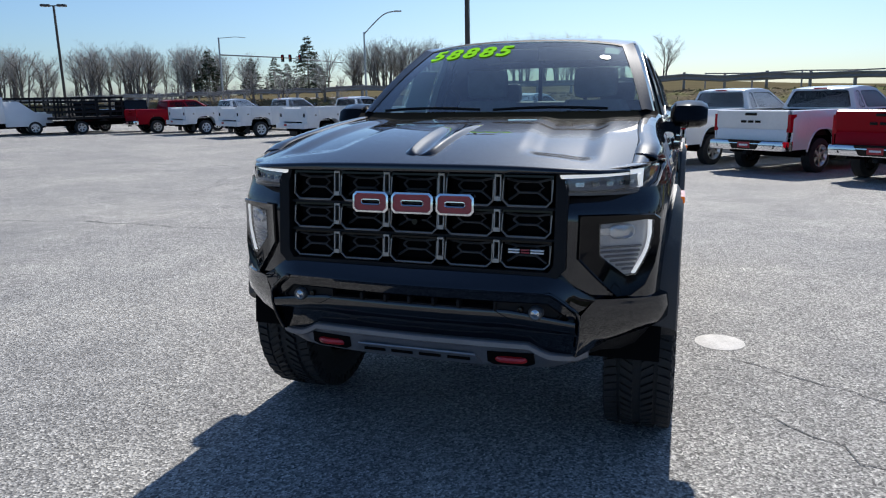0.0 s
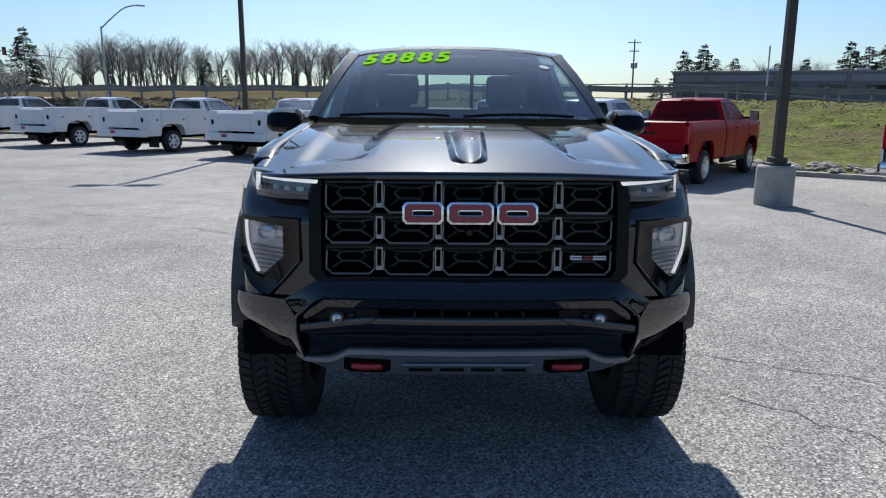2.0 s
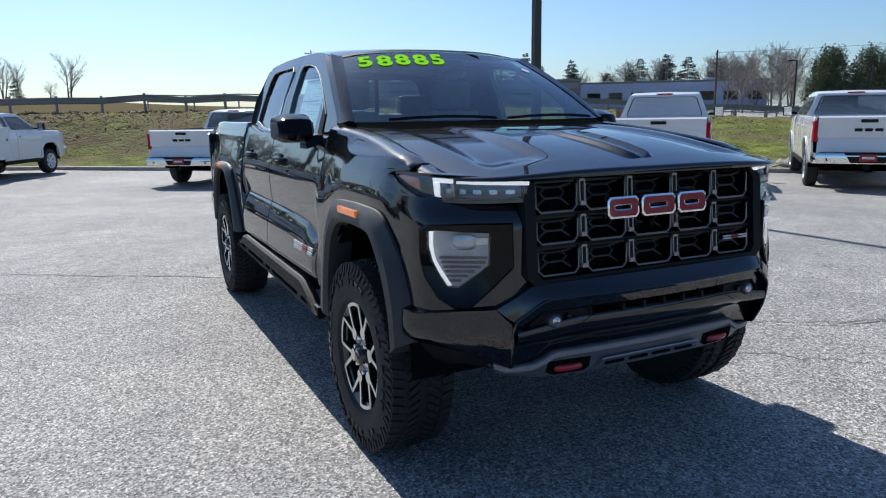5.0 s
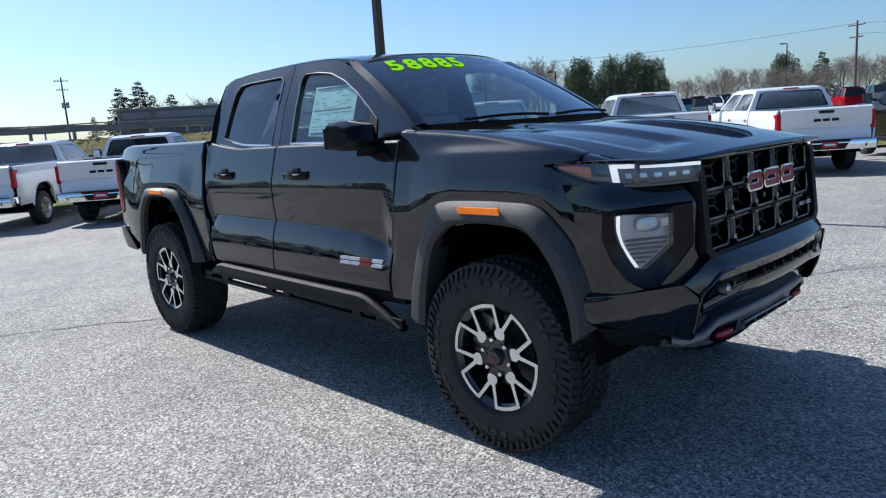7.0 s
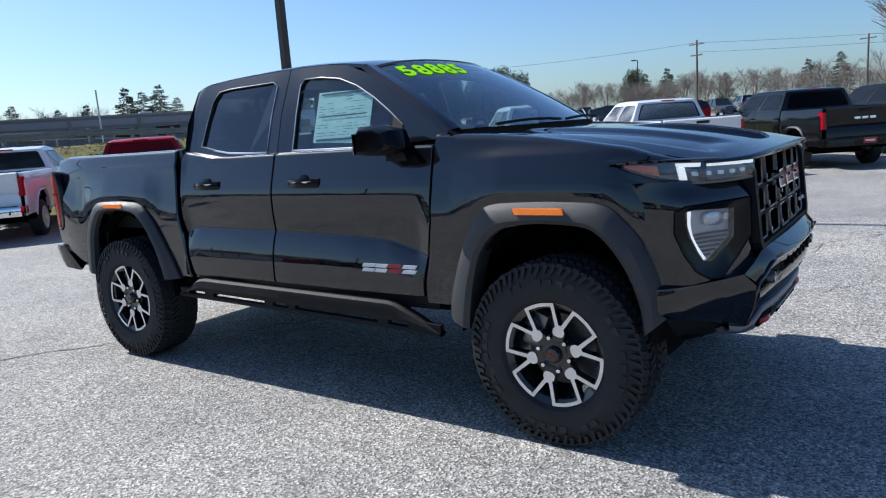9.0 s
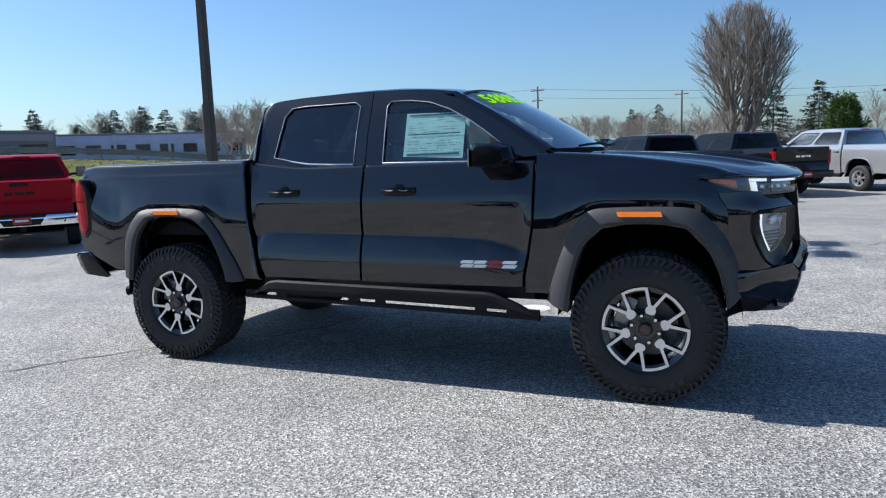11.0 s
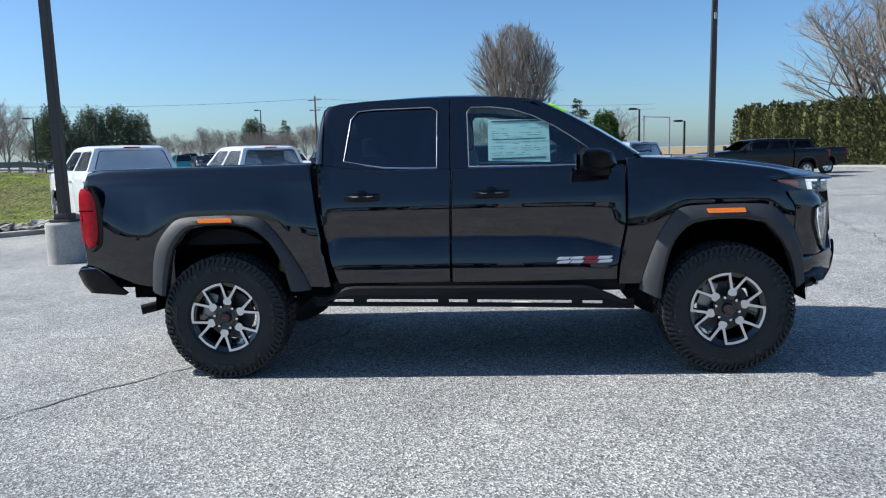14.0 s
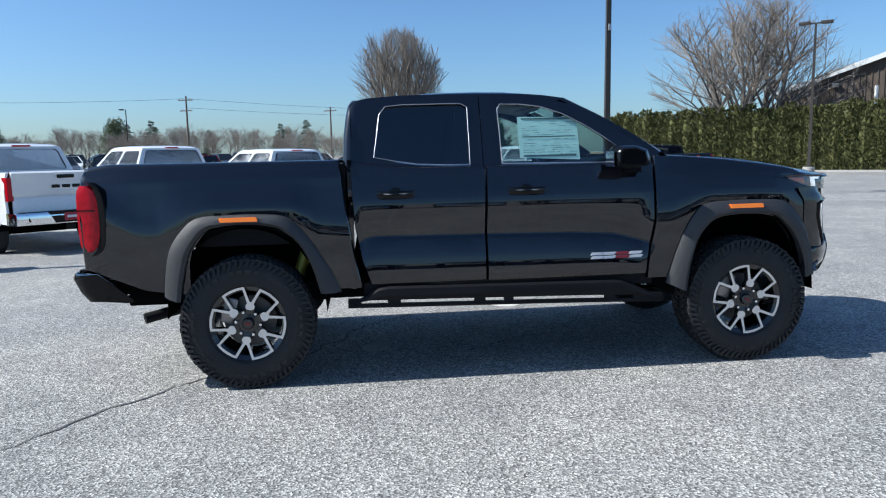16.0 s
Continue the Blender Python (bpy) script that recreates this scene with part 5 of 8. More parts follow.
    fog = part("fog_lamp", Shape().lathe([(-0.812, 0.0), (-0.820, 0.012), (-0.822, 0.022), (-0.816, 0.027), (-0.79, 0.028)], 20, "y", (s * 0.492, 0, 0.726)), LAMP_DARK, bumper, "small clear fog lamp")
    part("fog_reflector", Shape().lathe([(-0.826, 0.0), (-0.823, 0.012), (-0.819, 0.019)], 16, "y", (s * 0.492, 0, 0.726)), LAMP_SILVER, fog)
    part("parking_sensor", Shape().lathe([(-0.822, 0.0), (-0.820, 0.010), (-0.80, 0.012)], 12, "y", (s * 0.435, 0, 0.735)), GLOSS_BLACK, bumper)
    hook = Shape().tube(smooth_line([(s * 0.44, -0.69, 0.512), (s * 0.437, -0.748, 0.514), (s * 0.385, -0.764, 0.515), (s * 0.333, -0.752, 0.514), (s * 0.33, -0.69, 0.512)], 4), 0.014, 8)
    part("tow_hook", hook.box((s * 0.385, -0.722, 0.513), (0.1, 0.07, 0.018), bevel=0.006), RED_PAINT, TRUCK, "red tow hook")
part("air_intake", Shape().box((0, -0.765, 0.725), (1.2, 0.02, 0.14)), DEEP_BLACK, bumper)
part("intake_floor", Shape().box((0, -0.81, 0.733), (0.66, 0.05, 0.006)), MATTE_BLACK, bumper)
part("lower_panel", Shape().loft([[(x, -0.842 + dy + 0.13 * x * x, z - 0.10 * max(0, abs(x) - 0.40) * k) for x in [-0.635 + 0.0635 * i for i in range(21)]] for dy, z, k in ((0.04, 0.733, 1.6), (0.004, 0.730, 1.6), (0.0, 0.722, 1.6), (0.002, 0.69, 1.0), (0.012, 0.676, 1.0), (0.04, 0.66, 1.0), (0.062, 0.625, 0.6), (0.075, 0.58, 0.3), (0.09, 0.53, 0.0))], closed=False), BLACK_PAINT, bumper, "gloss black lower bumper panel", smooth=40)
for x in (-0.2, -0.1, 0.0, 0.1, 0.2):
    part("intake_fin", Shape().box((x, -0.82, 0.746), (0.012, 0.05, 0.03), bevel=0.002), MATTE_BLACK, bumper)
# skid plate
half_skid = [(0.0, -0.795, 0.590, 0.472), (0.30, -0.785, 0.590, 0.472), (0.455, -0.765, 0.586, 0.472), (0.50, -0.752, 0.560, 0.474), (0.535, -0.744, 0.546, 0.476), (0.60, -0.722, 0.540, 0.49), (0.638, -0.702, 0.540, 0.505), (0.672, -0.675, 0.552, 0.528)]
skid_line = [(-x, y, t, b) for x, y, t, b in half_skid[:0:-1]] + half_skid
skid = part("skid_plate", Shape().loft([[(x, y + 0.05, t + 0.004), (x, y + 0.006, t + 0.002), (x, y, t - 0.004), (x, y - 0.002, t - 0.022), (x, y + 0.012, t - 0.030), (x, y + 0.03, b + 0.016), (x, y + 0.042, b + 0.004), (x, y + 0.065, b), (x, y + 0.26, b - 0.02)] for x, y, t, b in skid_line], closed=False), SKID_GREY, TRUCK, "satin grey skid plate", smooth=30)
part("skid_insert", Shape().slab([(-0.245, -0.783, 0.529), (0.245, -0.783, 0.529), (0.275, -0.764, 0.488), (-0.275, -0.764, 0.488)], (0, 0.03, 0)), SKID_GREY, skid, bevel=0.004)
for x in (-0.18, -0.06, 0.06, 0.18):
    part("skid_slot", Shape().box((x, -0.774, 0.507), (0.092, 0.01, 0.011)), DEEP_BLACK, skid)
part("skid_edge", Shape().tube([(-0.25, -0.786, 0.530), (0.25, -0.786, 0.530)], 0.004, 6), SATIN_SILVER, skid)
for s in (-1, 1):
    part("hook_recess", Shape().loft([[(s * x, -0.785 + d + 0.13 * x * x - 0.25 * (z - 0.545), z) for x, z in ((0.295, 0.545), (0.475, 0.545), (0.478, 0.50), (0.45, 0.488), (0.32, 0.488), (0.295, 0.50))] for d in (0.0, 0.02)]), DEEP_BLACK, skid)

# wheels of the black truck: rim with six forked spokes, blocky all-terrain tyre
def tyre_shape(r=0.425, w=0.285, seed=1):
    h = w / 2
    prof = [(-h + 0.03, 0.234), (-h + 0.004, 0.258), (-h - 0.004, 0.31), (-h + 0.004, 0.365), (-h + 0.02, r - 0.022), (-h + 0.05, r - 0.014), (0, r - 0.012), (h - 0.05, r - 0.014), (h - 0.02, r - 0.022), (h - 0.004, 0.365), (h + 0.004, 0.31), (h - 0.004, 0.258), (h - 0.03, 0.234)]
    return Shape().lathe(prof, 64)


def tread_shape(r=0.425, w=0.285):
    s, h, n_ = Shape(), w / 2, 68

    def block(a0, a1, x0, x1, skew, r0, r1):
        p = []
        for rr in (r0, r1):
            sh = 0.9 if rr == r1 else 1.0
            am, xm = (a0 + a1) / 2, (x0 + x1) / 2
            for a, x in ((a0, x0), (a1, x0), (a1, x1), (a0, x1)):
                a_, x_ = am + (a - am) * sh + skew * (x - xm), xm + (x - xm) * sh
                p.append((x_, math.sin(a_) * rr, math.cos(a_) * rr))
        s.add(p, [(0, 1, 2, 3), (4, 7, 6, 5), (0, 4, 5, 1), (1, 5, 6, 2), (2, 6, 7, 3), (3, 7, 4, 0)])
    for i in range(n_):
        a = 2 * math.pi * i / n_
        d = 2 * math.pi / n_
        for sg in (-1, 1):
            o = d * 0.5 if sg > 0 else 0
            block(a + o, a + o + d * 0.84, sg * (h - 0.062), sg * (h - 0.006), sg * 0.6, r - 0.02, r - 0.004 - 0.003 * (i % 2))
            block(a + o + d * 0.1, a + o + d * 0.75, sg * 0.016, sg * (h - 0.074), -sg * 1.4, r - 0.016, r + 0.001)
            # shoulder lugs down the sidewall
            p = []
            for e1, rr, tw in ((0.002, r - 0.012, 0.0), (0.009, r - 0.05 - 0.014 * (i % 2), 0.35 + 0.3 * (i % 2))):
                for aa in (a + o + d * tw, a + o + d * (tw + 0.5)):
                    for e in (-0.014, e1):
                        p.append((sg * (h - 0.006 + e), math.sin(aa) * rr, math.cos(aa) * rr))
            s.add(p, [(0, 1, 3, 2), (4, 6, 7, 5), (0, 4, 5, 1), (2, 3, 7, 6), (1, 5, 7, 3), (0, 2, 6, 4)])
    return s


def letters_ring(h):
    """Raised plain bars round the sidewall."""
    s = Shape()
    for i in range(40):
        if i % 10 in (0, 1, 2, 3, 5, 6):
            a = 2 * math.pi * i / 40
            p = []
            for x in (h + 0.001, h + 0.006):
                for aa, rr in ((a, 0.325), (a + 0.1, 0.325), (a + 0.1, 0.35), (a, 0.35)):
                    p.append((-x, math.sin(aa) * rr, math.cos(aa) * rr))
            s.add(p, [(0, 1, 2, 3), (4, 7, 6, 5), (0, 4, 5, 1), (1, 5, 6, 2), (2, 6, 7, 3), (3, 7, 4, 0)])
    return s


RIM_BLACK = material("gloss black rim", (0.012, 0.012, 0.013), 0.22, vary=0.08, coat=0.6)
BRAKE = material("brake metal", (0.1, 0.1, 0.1), 0.45, 0.8, 0.2, 12)


def hero_wheel():
    """Outer face towards -x, hub at the origin."""
    barrel = Shape().lathe([(0.10, 0.205), (-0.06, 0.205), (-0.105, 0.212), (-0.118, 0.234), (-0.122, 0.241), (-0.118, 0.246), (0.12, 0.246)], 48)
    wh = part("wheel", barrel, RIM_BLACK, TRUCK)
    tyre = part("tyre", tyre_shape(), RUBBER, wh, "all-terrain tyre with chunky tread")
    part("tread", tread_shape(), RUBBER, tyre, smooth=0)["kind"] = "stuff"
    part("sidewall_relief", letters_ring(0.143), RUBBER, tyre, smooth=0)["kind"] = "stuff"
    part("brake_disc", Shape().lathe([(-0.02, 0.05), (-0.02, 0.165), (0.0, 0.165), (0.0, 0.05)], 32), BRAKE, wh)
    part("brake_caliper", Shape().box((-0.03, 0.14, 0.04), (0.07, 0.09, 0.17), bevel=0.015), GUNMETAL, wh)
    hub = Shape().lathe([(-0.135, 0.0), (-0.135, 0.03), (-0.128, 0.036), (-0.105, 0.04), (-0.10, 0.075), (-0.085, 0.085), (-0.02, 0.07)], 30)
    part("hub", hub, RIM_BLACK, wh)
    part("hub_cap_mark", Shape().box((-0.137, 0.0, 0.0), (0.004, 0.035, 0.010)), BADGE_RED, wh)
    for i in range(6):
        a = math.pi / 3 * i + 0.12

        def at(rr, da, x):
            rr *= 1.055
            return (x, math.sin(a + da) * rr, math.cos(a + da) * rr)
        nut_c = at(0.073, math.pi / 6, -0.108)
        part("wheel_nut", Shape().lathe([(-0.012, 0.0), (-0.012, 0.009), (-0.006, 0.012), (0.012, 0.012)], 8, "x", nut_c), CHROME, wh)
        # a forked spoke: stem and two arms
        spoke = Shape()
        spoke.loft([[at(0.06, -0.36, -0.104), at(0.06, 0.36, -0.104), at(0.06, 0.36, -0.06), at(0.06, -0.36, -0.06)], [at(0.10, -0.29, -0.113), at(0.10, 0.29, -0.113), at(0.10, 0.29, -0.07), at(0.10, -0.29, -0.07)], [at(0.13, -0.14, -0.114), at(0.13, 0.14, -0.114), at(0.13, 0.14, -0.07), at(0.13, -0.14, -0.07)]])
        for sg in (-1, 1):
            spoke.loft([[at(0.118, sg * 0.0, -0.112), at(0.118, sg * 0.16, -0.112), at(0.118, sg * 0.16, -0.07), at(0.118, 0, -0.07)], [at(0.20, sg * 0.17, -0.118), at(0.205, sg * 0.27, -0.118), at(0.205, sg * 0.27, -0.08), at(0.20, sg * 0.17, -0.08)], [at(0.222, sg * 0.20, -0.12), at(0.222, sg * 0.30, -0.12), at(0.222, sg * 0.30, -0.08), at(0.222, sg * 0.20, -0.08)]])
        sp = part("spoke", spoke, RIM_BLACK, wh)
        # machined faces: the spade on the stem, the arms, and the chord along the rim to the next spoke
        face = Shape()
        spade = [(0.082, 0.0), (0.086, 0.2), (0.097, 0.27), (0.114, 0.24), (0.134, 0.08), (0.134, -0.08), (0.114, -0.24), (0.097, -0.27), (0.086, -0.2)]
        face.add([at(rr, da, -0.1155) for rr, da in spade], [tuple(range(9))])
        part("spade_facet", face, ALLOY, sp, "bright machined facet", smooth=0)
        edge = Shape()
        for sg in (-1, 1):
            edge.loft([[at(0.126, sg * 0.015, -0.1158), at(0.122, sg * 0.155, -0.1158)], [at(0.19, sg * 0.165, -0.121), at(0.19, sg * 0.245, -0.121)], [at(0.226, sg * 0.205, -0.1245), at(0.226, sg * 0.28, -0.1245)]], closed=False)
        part("arm_facet", edge, ALLOY, sp, "bright machined edge", smooth=0)
        chord = Shape().loft([[at(rr, 0.25 + j * (math.pi / 3 - 0.5) / 6, -0.1248 - 0.0015 * (rr > 0.22)) for rr in (0.211, 0.226)] for j in range(7)], closed=False)
        part("rim_facet", chord, ALLOY, sp, "bright machined edge", smooth=0)
    return wh


wheel = hero_wheel()
wheel.matrix_basis = pose(-0.842, 0.0, 0.425, 22)
copy_thing(wheel, pose(-0.842, 3.337, 0.425, 16))
copy_thing(wheel, pose(0.842, 0.0, 0.425, 20, 0, 180))
copy_thing(wheel, pose(0.842, 3.337, 0.425, 55, 0, 180))

# ---- the other parked vehicles ----
def car_paint(name, color, metal=0.0):
    return material(name, color, 0.12, metal, 0.05, 2, coat=0.6)


WHITE_PAINT = car_paint("white car paint", (0.78, 0.79, 0.8))
RED_CAR = material("red car paint", (0.3, 0.003, 0.012), 0.3, 0.0, 0.05, 2, spec=0.12)
SILVER_CAR = car_paint("silver car paint", (0.45, 0.46, 0.47), 0.5)
BLACK_CAR = material("black car paint", (0.006, 0.006, 0.007), 0.1, 0.0, 0.05, 2, spec=0.35)
GREY_CAR = car_paint("grey car paint", (0.1, 0.11, 0.12), 0.3)
TEAL_CAR = car_paint("teal car paint", (0.03, 0.28, 0.32), 0.1)
BLUE_CAR = car_paint("blue car paint", (0.03, 0.06, 0.16), 0.2)
CAR_GLASS = material("dark car glass", (0.012, 0.015, 0.018), 0.03, vary=0.1, scale=2, spec=0.6)
PLATE_RED = material("red dealer plate", (0.4, 0.02, 0.03), 0.4, vary=0.1)
SCREEN_GREY = material("galvanised white", (0.72, 0.73, 0.74), 0.35, vary=0.06, scale=3)


def bend_x(z, half):
    return half * lerp([(0.3, 0.93), (0.6, 0.975), (0.85, 0.99), (1.05, 1.0), (1.25, 0.985), (1.38, 0.955), (1.5, 0.93)], z)


def flank(s, y0, y1, low, high, half, ny=24, nz=9):
    rows_ = []
    for i in range(ny + 1):
        y = y0 + (y1 - y0) * i / ny
        lo, hi = low(y), high(y)
        taper = 0.09 * max(0, (y - (PK["front"] - 0.7)) / 0.7) ** 2
        col = [(s * (bend_x(lo + (hi - lo) * j / nz, half) - taper - (0.008 if i in (0, ny) else 0)), y, lo + (hi - lo) * j / nz) for j in range(nz + 1)]
        col = [(col[0][0] - s * 0.06, y, lo)] + col + [(col[-1][0] - s * 0.02, y, hi + 0.015), (col[-1][0] - s * 0.1, y, hi + 0.02)]
        rows_.append(col)
    return Shape().loft([[(x - s * 0.04, y, z) for x, y, z in rows_[0]]] + rows_ + [[(x - s * 0.04, y, z) for x, y, z in rows_[-1]]], closed=False)


def plain_wheel(parent, r=0.39, w=0.265, spokes=6, rim_mat=ALLOY):
    """Outer face towards +x."""
    h = w / 2
    wh = part("wheel", Shape().lathe([(-h, 0.2), (h - 0.06, 0.2), (h - 0.02, 0.235), (h - 0.005, 0.24), (h - 0.005, 0.25)], 28), rim_mat, parent)
    part("tyre", Shape().lathe([(-h + 0.02, 0.235), (-h, 0.29), (-h + 0.01, r - 0.04), (-h + 0.04, r), (h - 0.04, r), (h - 0.01, r - 0.04), (h, 0.29), (h - 0.01, 0.24)], 32), RUBBER, wh)
    part("rim_back", Shape().lathe([(h - 0.10, 0.0), (h - 0.10, 0.215)], 24), DEEP_BLACK, wh)
    sp = Shape().lathe([(h - 0.03, 0.0), (h - 0.03, 0.06), (h - 0.07, 0.075)], 16)
    part("hub", sp, rim_mat, wh)
    for i in range(spokes):
        a = 2 * math.pi * i / spokes
        u, v = (math.sin(a), math.cos(a)), (math.cos(a), -math.sin(a))
        ring = []
        for rr, ww, x in ((0.05, 0.035, h - 0.035), (0.15, 0.028, h - 0.03), (0.235, 0.05, h - 0.012)):
            ring.append([(x + dx, u[0] * rr + v[0] * e, u[1] * rr + v[1] * e) for dx, e in ((0, -ww), (0, ww), (-0.04, ww), (-0.04, -ww))])
        part("spoke", Shape().loft(ring), rim_mat, wh)
    return wh


PK = {"front": 4.5}


def pickup(label, paint, crew=False, m=None, service=False, flare=None, group="", nose_chrome=True, name="pickup_truck"):
    """A full-size pickup: origin on the ground under the rear axle, nose along +y."""
    wb = 3.75 if crew else (3.9 if service else 3.55)
    nose, tailend, half = wb + 0.98, -1.17, 1.02
    PK["front"] = nose
    back = 0.72 if crew else wb - 2.2
    base = wb - 0.48
    t = thing(name, label, "pickup truck", m, group)
    arch_r = [(-0.52, 0.5), (-0.47, 0.72), (-0.36, 0.90), (-0.2, 0.985), (0, 1.0), (0.2, 0.985), (0.36, 0.90), (0.47, 0.72), (0.52, 0.5)]
    arch_f = [(y + wb, z) for y, z in arch_r]
    lo_r = lambda y: lerp(arch_r, y) if -0.52 < y < 0.52 else 0.56
    lo_f = lambda y: lerp(arch_f, y) if wb - 0.52 < y < wb + 0.52 else 0.52
    for s in (-1, 1):
        if not service:
            part("bed_side", flank(s, tailend + 0.06, back - 0.06, lo_r, lambda y: 1.40, half, 36), paint, t)
        if crew:
            mid = (back + base) / 2 - 0.02
            doors = ((back, mid - 0.006, "rear_door"), (mid + 0.006, base + 0.12, "front_door"))
        else:
            doors = ((back, base - 1.12, "cab_corner"), (base - 1.11, base + 0.12, "front_door"))
        for a, b, nm in doors:
            d = part(nm, flank(s, a, b, lambda y: 0.52, lambda y: 1.385, half, 8), paint, t)
            if nm != "cab_corner":
                part("door_handle", Shape().box((s * (half + 0.012), a + 0.17, 1.22), (0.035, 0.2, 0.035), bevel=0.01), paint, d)
        part("front_fender", flank(s, base + 0.13, nose - 0.06, lo_f, lambda y: lerp([(base, 1.375), (nose - 0.35, 1.33), (nose, 1.25)], y), half, 30), paint, t)
        part("sill", Shape().box((s * 0.93, (back + base) / 2, 0.47), (0.12, base - back, 0.12), bevel=0.02), MATTE_BLACK, t)
        for yc in (0, wb):
            lin = Shape().loft([[(s * x, yc + 0.55 * math.cos(a), 0.42 + 0.60 * math.sin(a)) for a in (math.pi * i / 12 for i in range(13))] for x in (0.6, 0.98)], closed=False)
            part("wheel_arch_liner", lin.slab([(s * 0.6, yc + 0.55 * math.cos(a), 0.42 + 0.60 * math.sin(a)) for a in (math.pi * i / 12 for i in range(13))], (-s * 0.01, 0, 0)), DEEP_BLACK, t)
        for arch in (arch_r, arch_f):
            if flare is None and service and arch is arch_r:
                continue
            part("arch_trim", Shape().tube([(s * bend_x(p[2], half), p[1], p[2]) for p in smooth_line([(0, a, b) for a, b in arch], 3)], 0.05 if flare else 0.028, 6, flat=0.7), flare or paint, t)
        # wing mirror
        mir = part("wing_mirror", Shape().box((s * 1.19, base - 0.18, 1.50), (0.22, 0.1, 0.24), bevel=0.03), BLACK_CAR if not flare else MATTE_BLACK, t)
        part("mirror_arm", Shape().box((s * 1.05, base - 0.16, 1.45), (0.2, 0.06, 0.06), bevel=0.015), MATTE_BLACK, mir)
        part("mirror_glass", Shape().box((s * 1.19, base - 0.233, 1.50), (0.18, 0.005, 0.2)), CHROME, mir)
        hl = part("headlamp", Shape().loft([[(s * x, y, z) for z in (1.0, 1.18)] for x, y in ((0.62, nose - 0.02), (0.86, nose - 0.10), (0.945, nose - 0.28), (0.95, nose - 0.42))], closed=False), LAMP_SILVER, t)
        part("headlamp_lens", Shape().loft([[(s * (x + 0.004), y + 0.006, z) for z in (1.0, 1.18)] for x, y in ((0.62, nose - 0.02), (0.86, nose - 0.10), (0.945, nose - 0.28), (0.95, nose - 0.42))], closed=False), LENS_GLASS, hl)
        lx = 0.955 if not service else 1.02
        part("tail_lamp", Shape().loft([[(s * (lx + dx), tailend + dy, z) for dx, dy in ((-0.07, 0.0), (0.02, -0.005), (0.042, 0.05), (0.042, 0.16), (-0.07, 0.16))] for z in ((0.95, 1.0, 1.3, 1.335) if not service else (1.08, 1.24))]), RED_LENS if not service else GLOSS_BLACK, t)
    # cab
    z0, z1 = 1.40, 1.87
    yb0, yb1, yf1, yf0 = back + 0.02, back + 0.12, base - 0.62 if crew else base - 0.58, base + 0.14
    bx, tx = 0.955, 0.755
    ring0 = [(-bx, yb0), (-bx * 0.95, yb0 - 0.03), (bx * 0.95, yb0 - 0.03), (bx, yb0), (bx, yf0 - 0.12), (bx * 0.86, yf0), (-bx * 0.86, yf0), (-bx, yf0 - 0.12)]
    ring1 = [(-tx, yb1), (-tx * 0.95, yb1 - 0.02), (tx * 0.95, yb1 - 0.02), (tx, yb1), (tx, yf1 - 0.06), (tx * 0.9, yf1), (-tx * 0.9, yf1), (-tx, yf1 - 0.06)]
    shell = Shape().loft([[(x, y, z0 - 0.03) for x, y in ring0], [(x, y, z0) for x, y in ring0], [(x, y, z1) for x, y in ring1]], caps=False)
    cab = part("cab", shell, paint, t)
    rz = []
    for y, dz in ((yb1 - 0.03, -0.02), (yb1 + 0.04, 0.02), (yb1 + 0.3, 0.05), ((yb1 + yf1) / 2, 0.06), (yf1 - 0.2, 0.045), (yf1 - 0.03, 0.01), (yf1 + 0.03, -0.02)):
        rz.append([(x, y, z1 + dz - dd) for x, dd in ((-tx - 0.005, 0.03 + dz), (-tx + 0.03, 0.012), (-tx + 0.1, 0.0), (0, -0.012), (tx - 0.1, 0.0), (tx - 0.03, 0.012), (tx + 0.005, 0.03 + dz))])
    part("roof", Shape().loft(rz, closed=False), paint, t)

    def on_cab(a, b, u, v, off=0.006):
        """A point on the cab's shell between ring corners a and b."""
        p0, p1 = Vector((*ring0[a], z0)), Vector((*ring0[b], z0))
        q0, q1 = Vector((*ring1[a], z1)), Vector((*ring1[b], z1))
        p = (p0 + (p1 - p0) * u) * (1 - v) + (q0 + (q1 - q0) * u) * v
        n_ = (p1 - p0).cross(q0 - p0).normalized()
        if n_.dot(p - Vector((0, (back + base) / 2, 1.6))) < 0:
            n_ = -n_
        return p + n_ * off

    def window(nm, a, b, box_):
        u0, u1, v0, v1 = box_
        o = [on_cab(a, b, u, v) for u, v in ((u0 + 0.02, v0), (u1 - 0.02, v0), (u1, v0 + 0.06), (u1, v1 - 0.08), (u1 - 0.03, v1), (u0 + 0.03, v1), (u0, v1 - 0.08), (u0, v0 + 0.06))]
        c_ = Vector((0, 0, 0))
        for p in o:
            c_ += p / 8
        inn = [p + (c_ - p).normalized() * 0.02 - (on_cab(a, b, 0.5, 0.5, 1) - on_cab(a, b, 0.5, 0.5, 0)) * 0.006 for p in o]
        w_ = part(nm, Shape().add(inn, [tuple(range(8))]), CAR_GLASS, cab, smooth=0)
        part("window_seal", Shape().loft([o, inn], caps=False), MATTE_BLACK, w_)
    window("rear_window", 1, 2, (0.04, 0.96, 0.08, 0.9))
    window("windscreen", 5, 6, (0.02, 0.98, 0.04, 0.94))
    # ring 3-4 is the right flank, 7-0 the left one
    cut = ((0.05, 0.47), (0.52, 0.93)) if crew else ((0.06, 0.2), (0.25, 0.92))
    for a, b, flip in ((3, 4, False), (7, 0, True)):
        for u0, u1 in cut:
            uu = (1 - u1, 1 - u0) if flip else (u0, u1)
            window("side_window", a, b, (*uu, 0.05, 0.88))
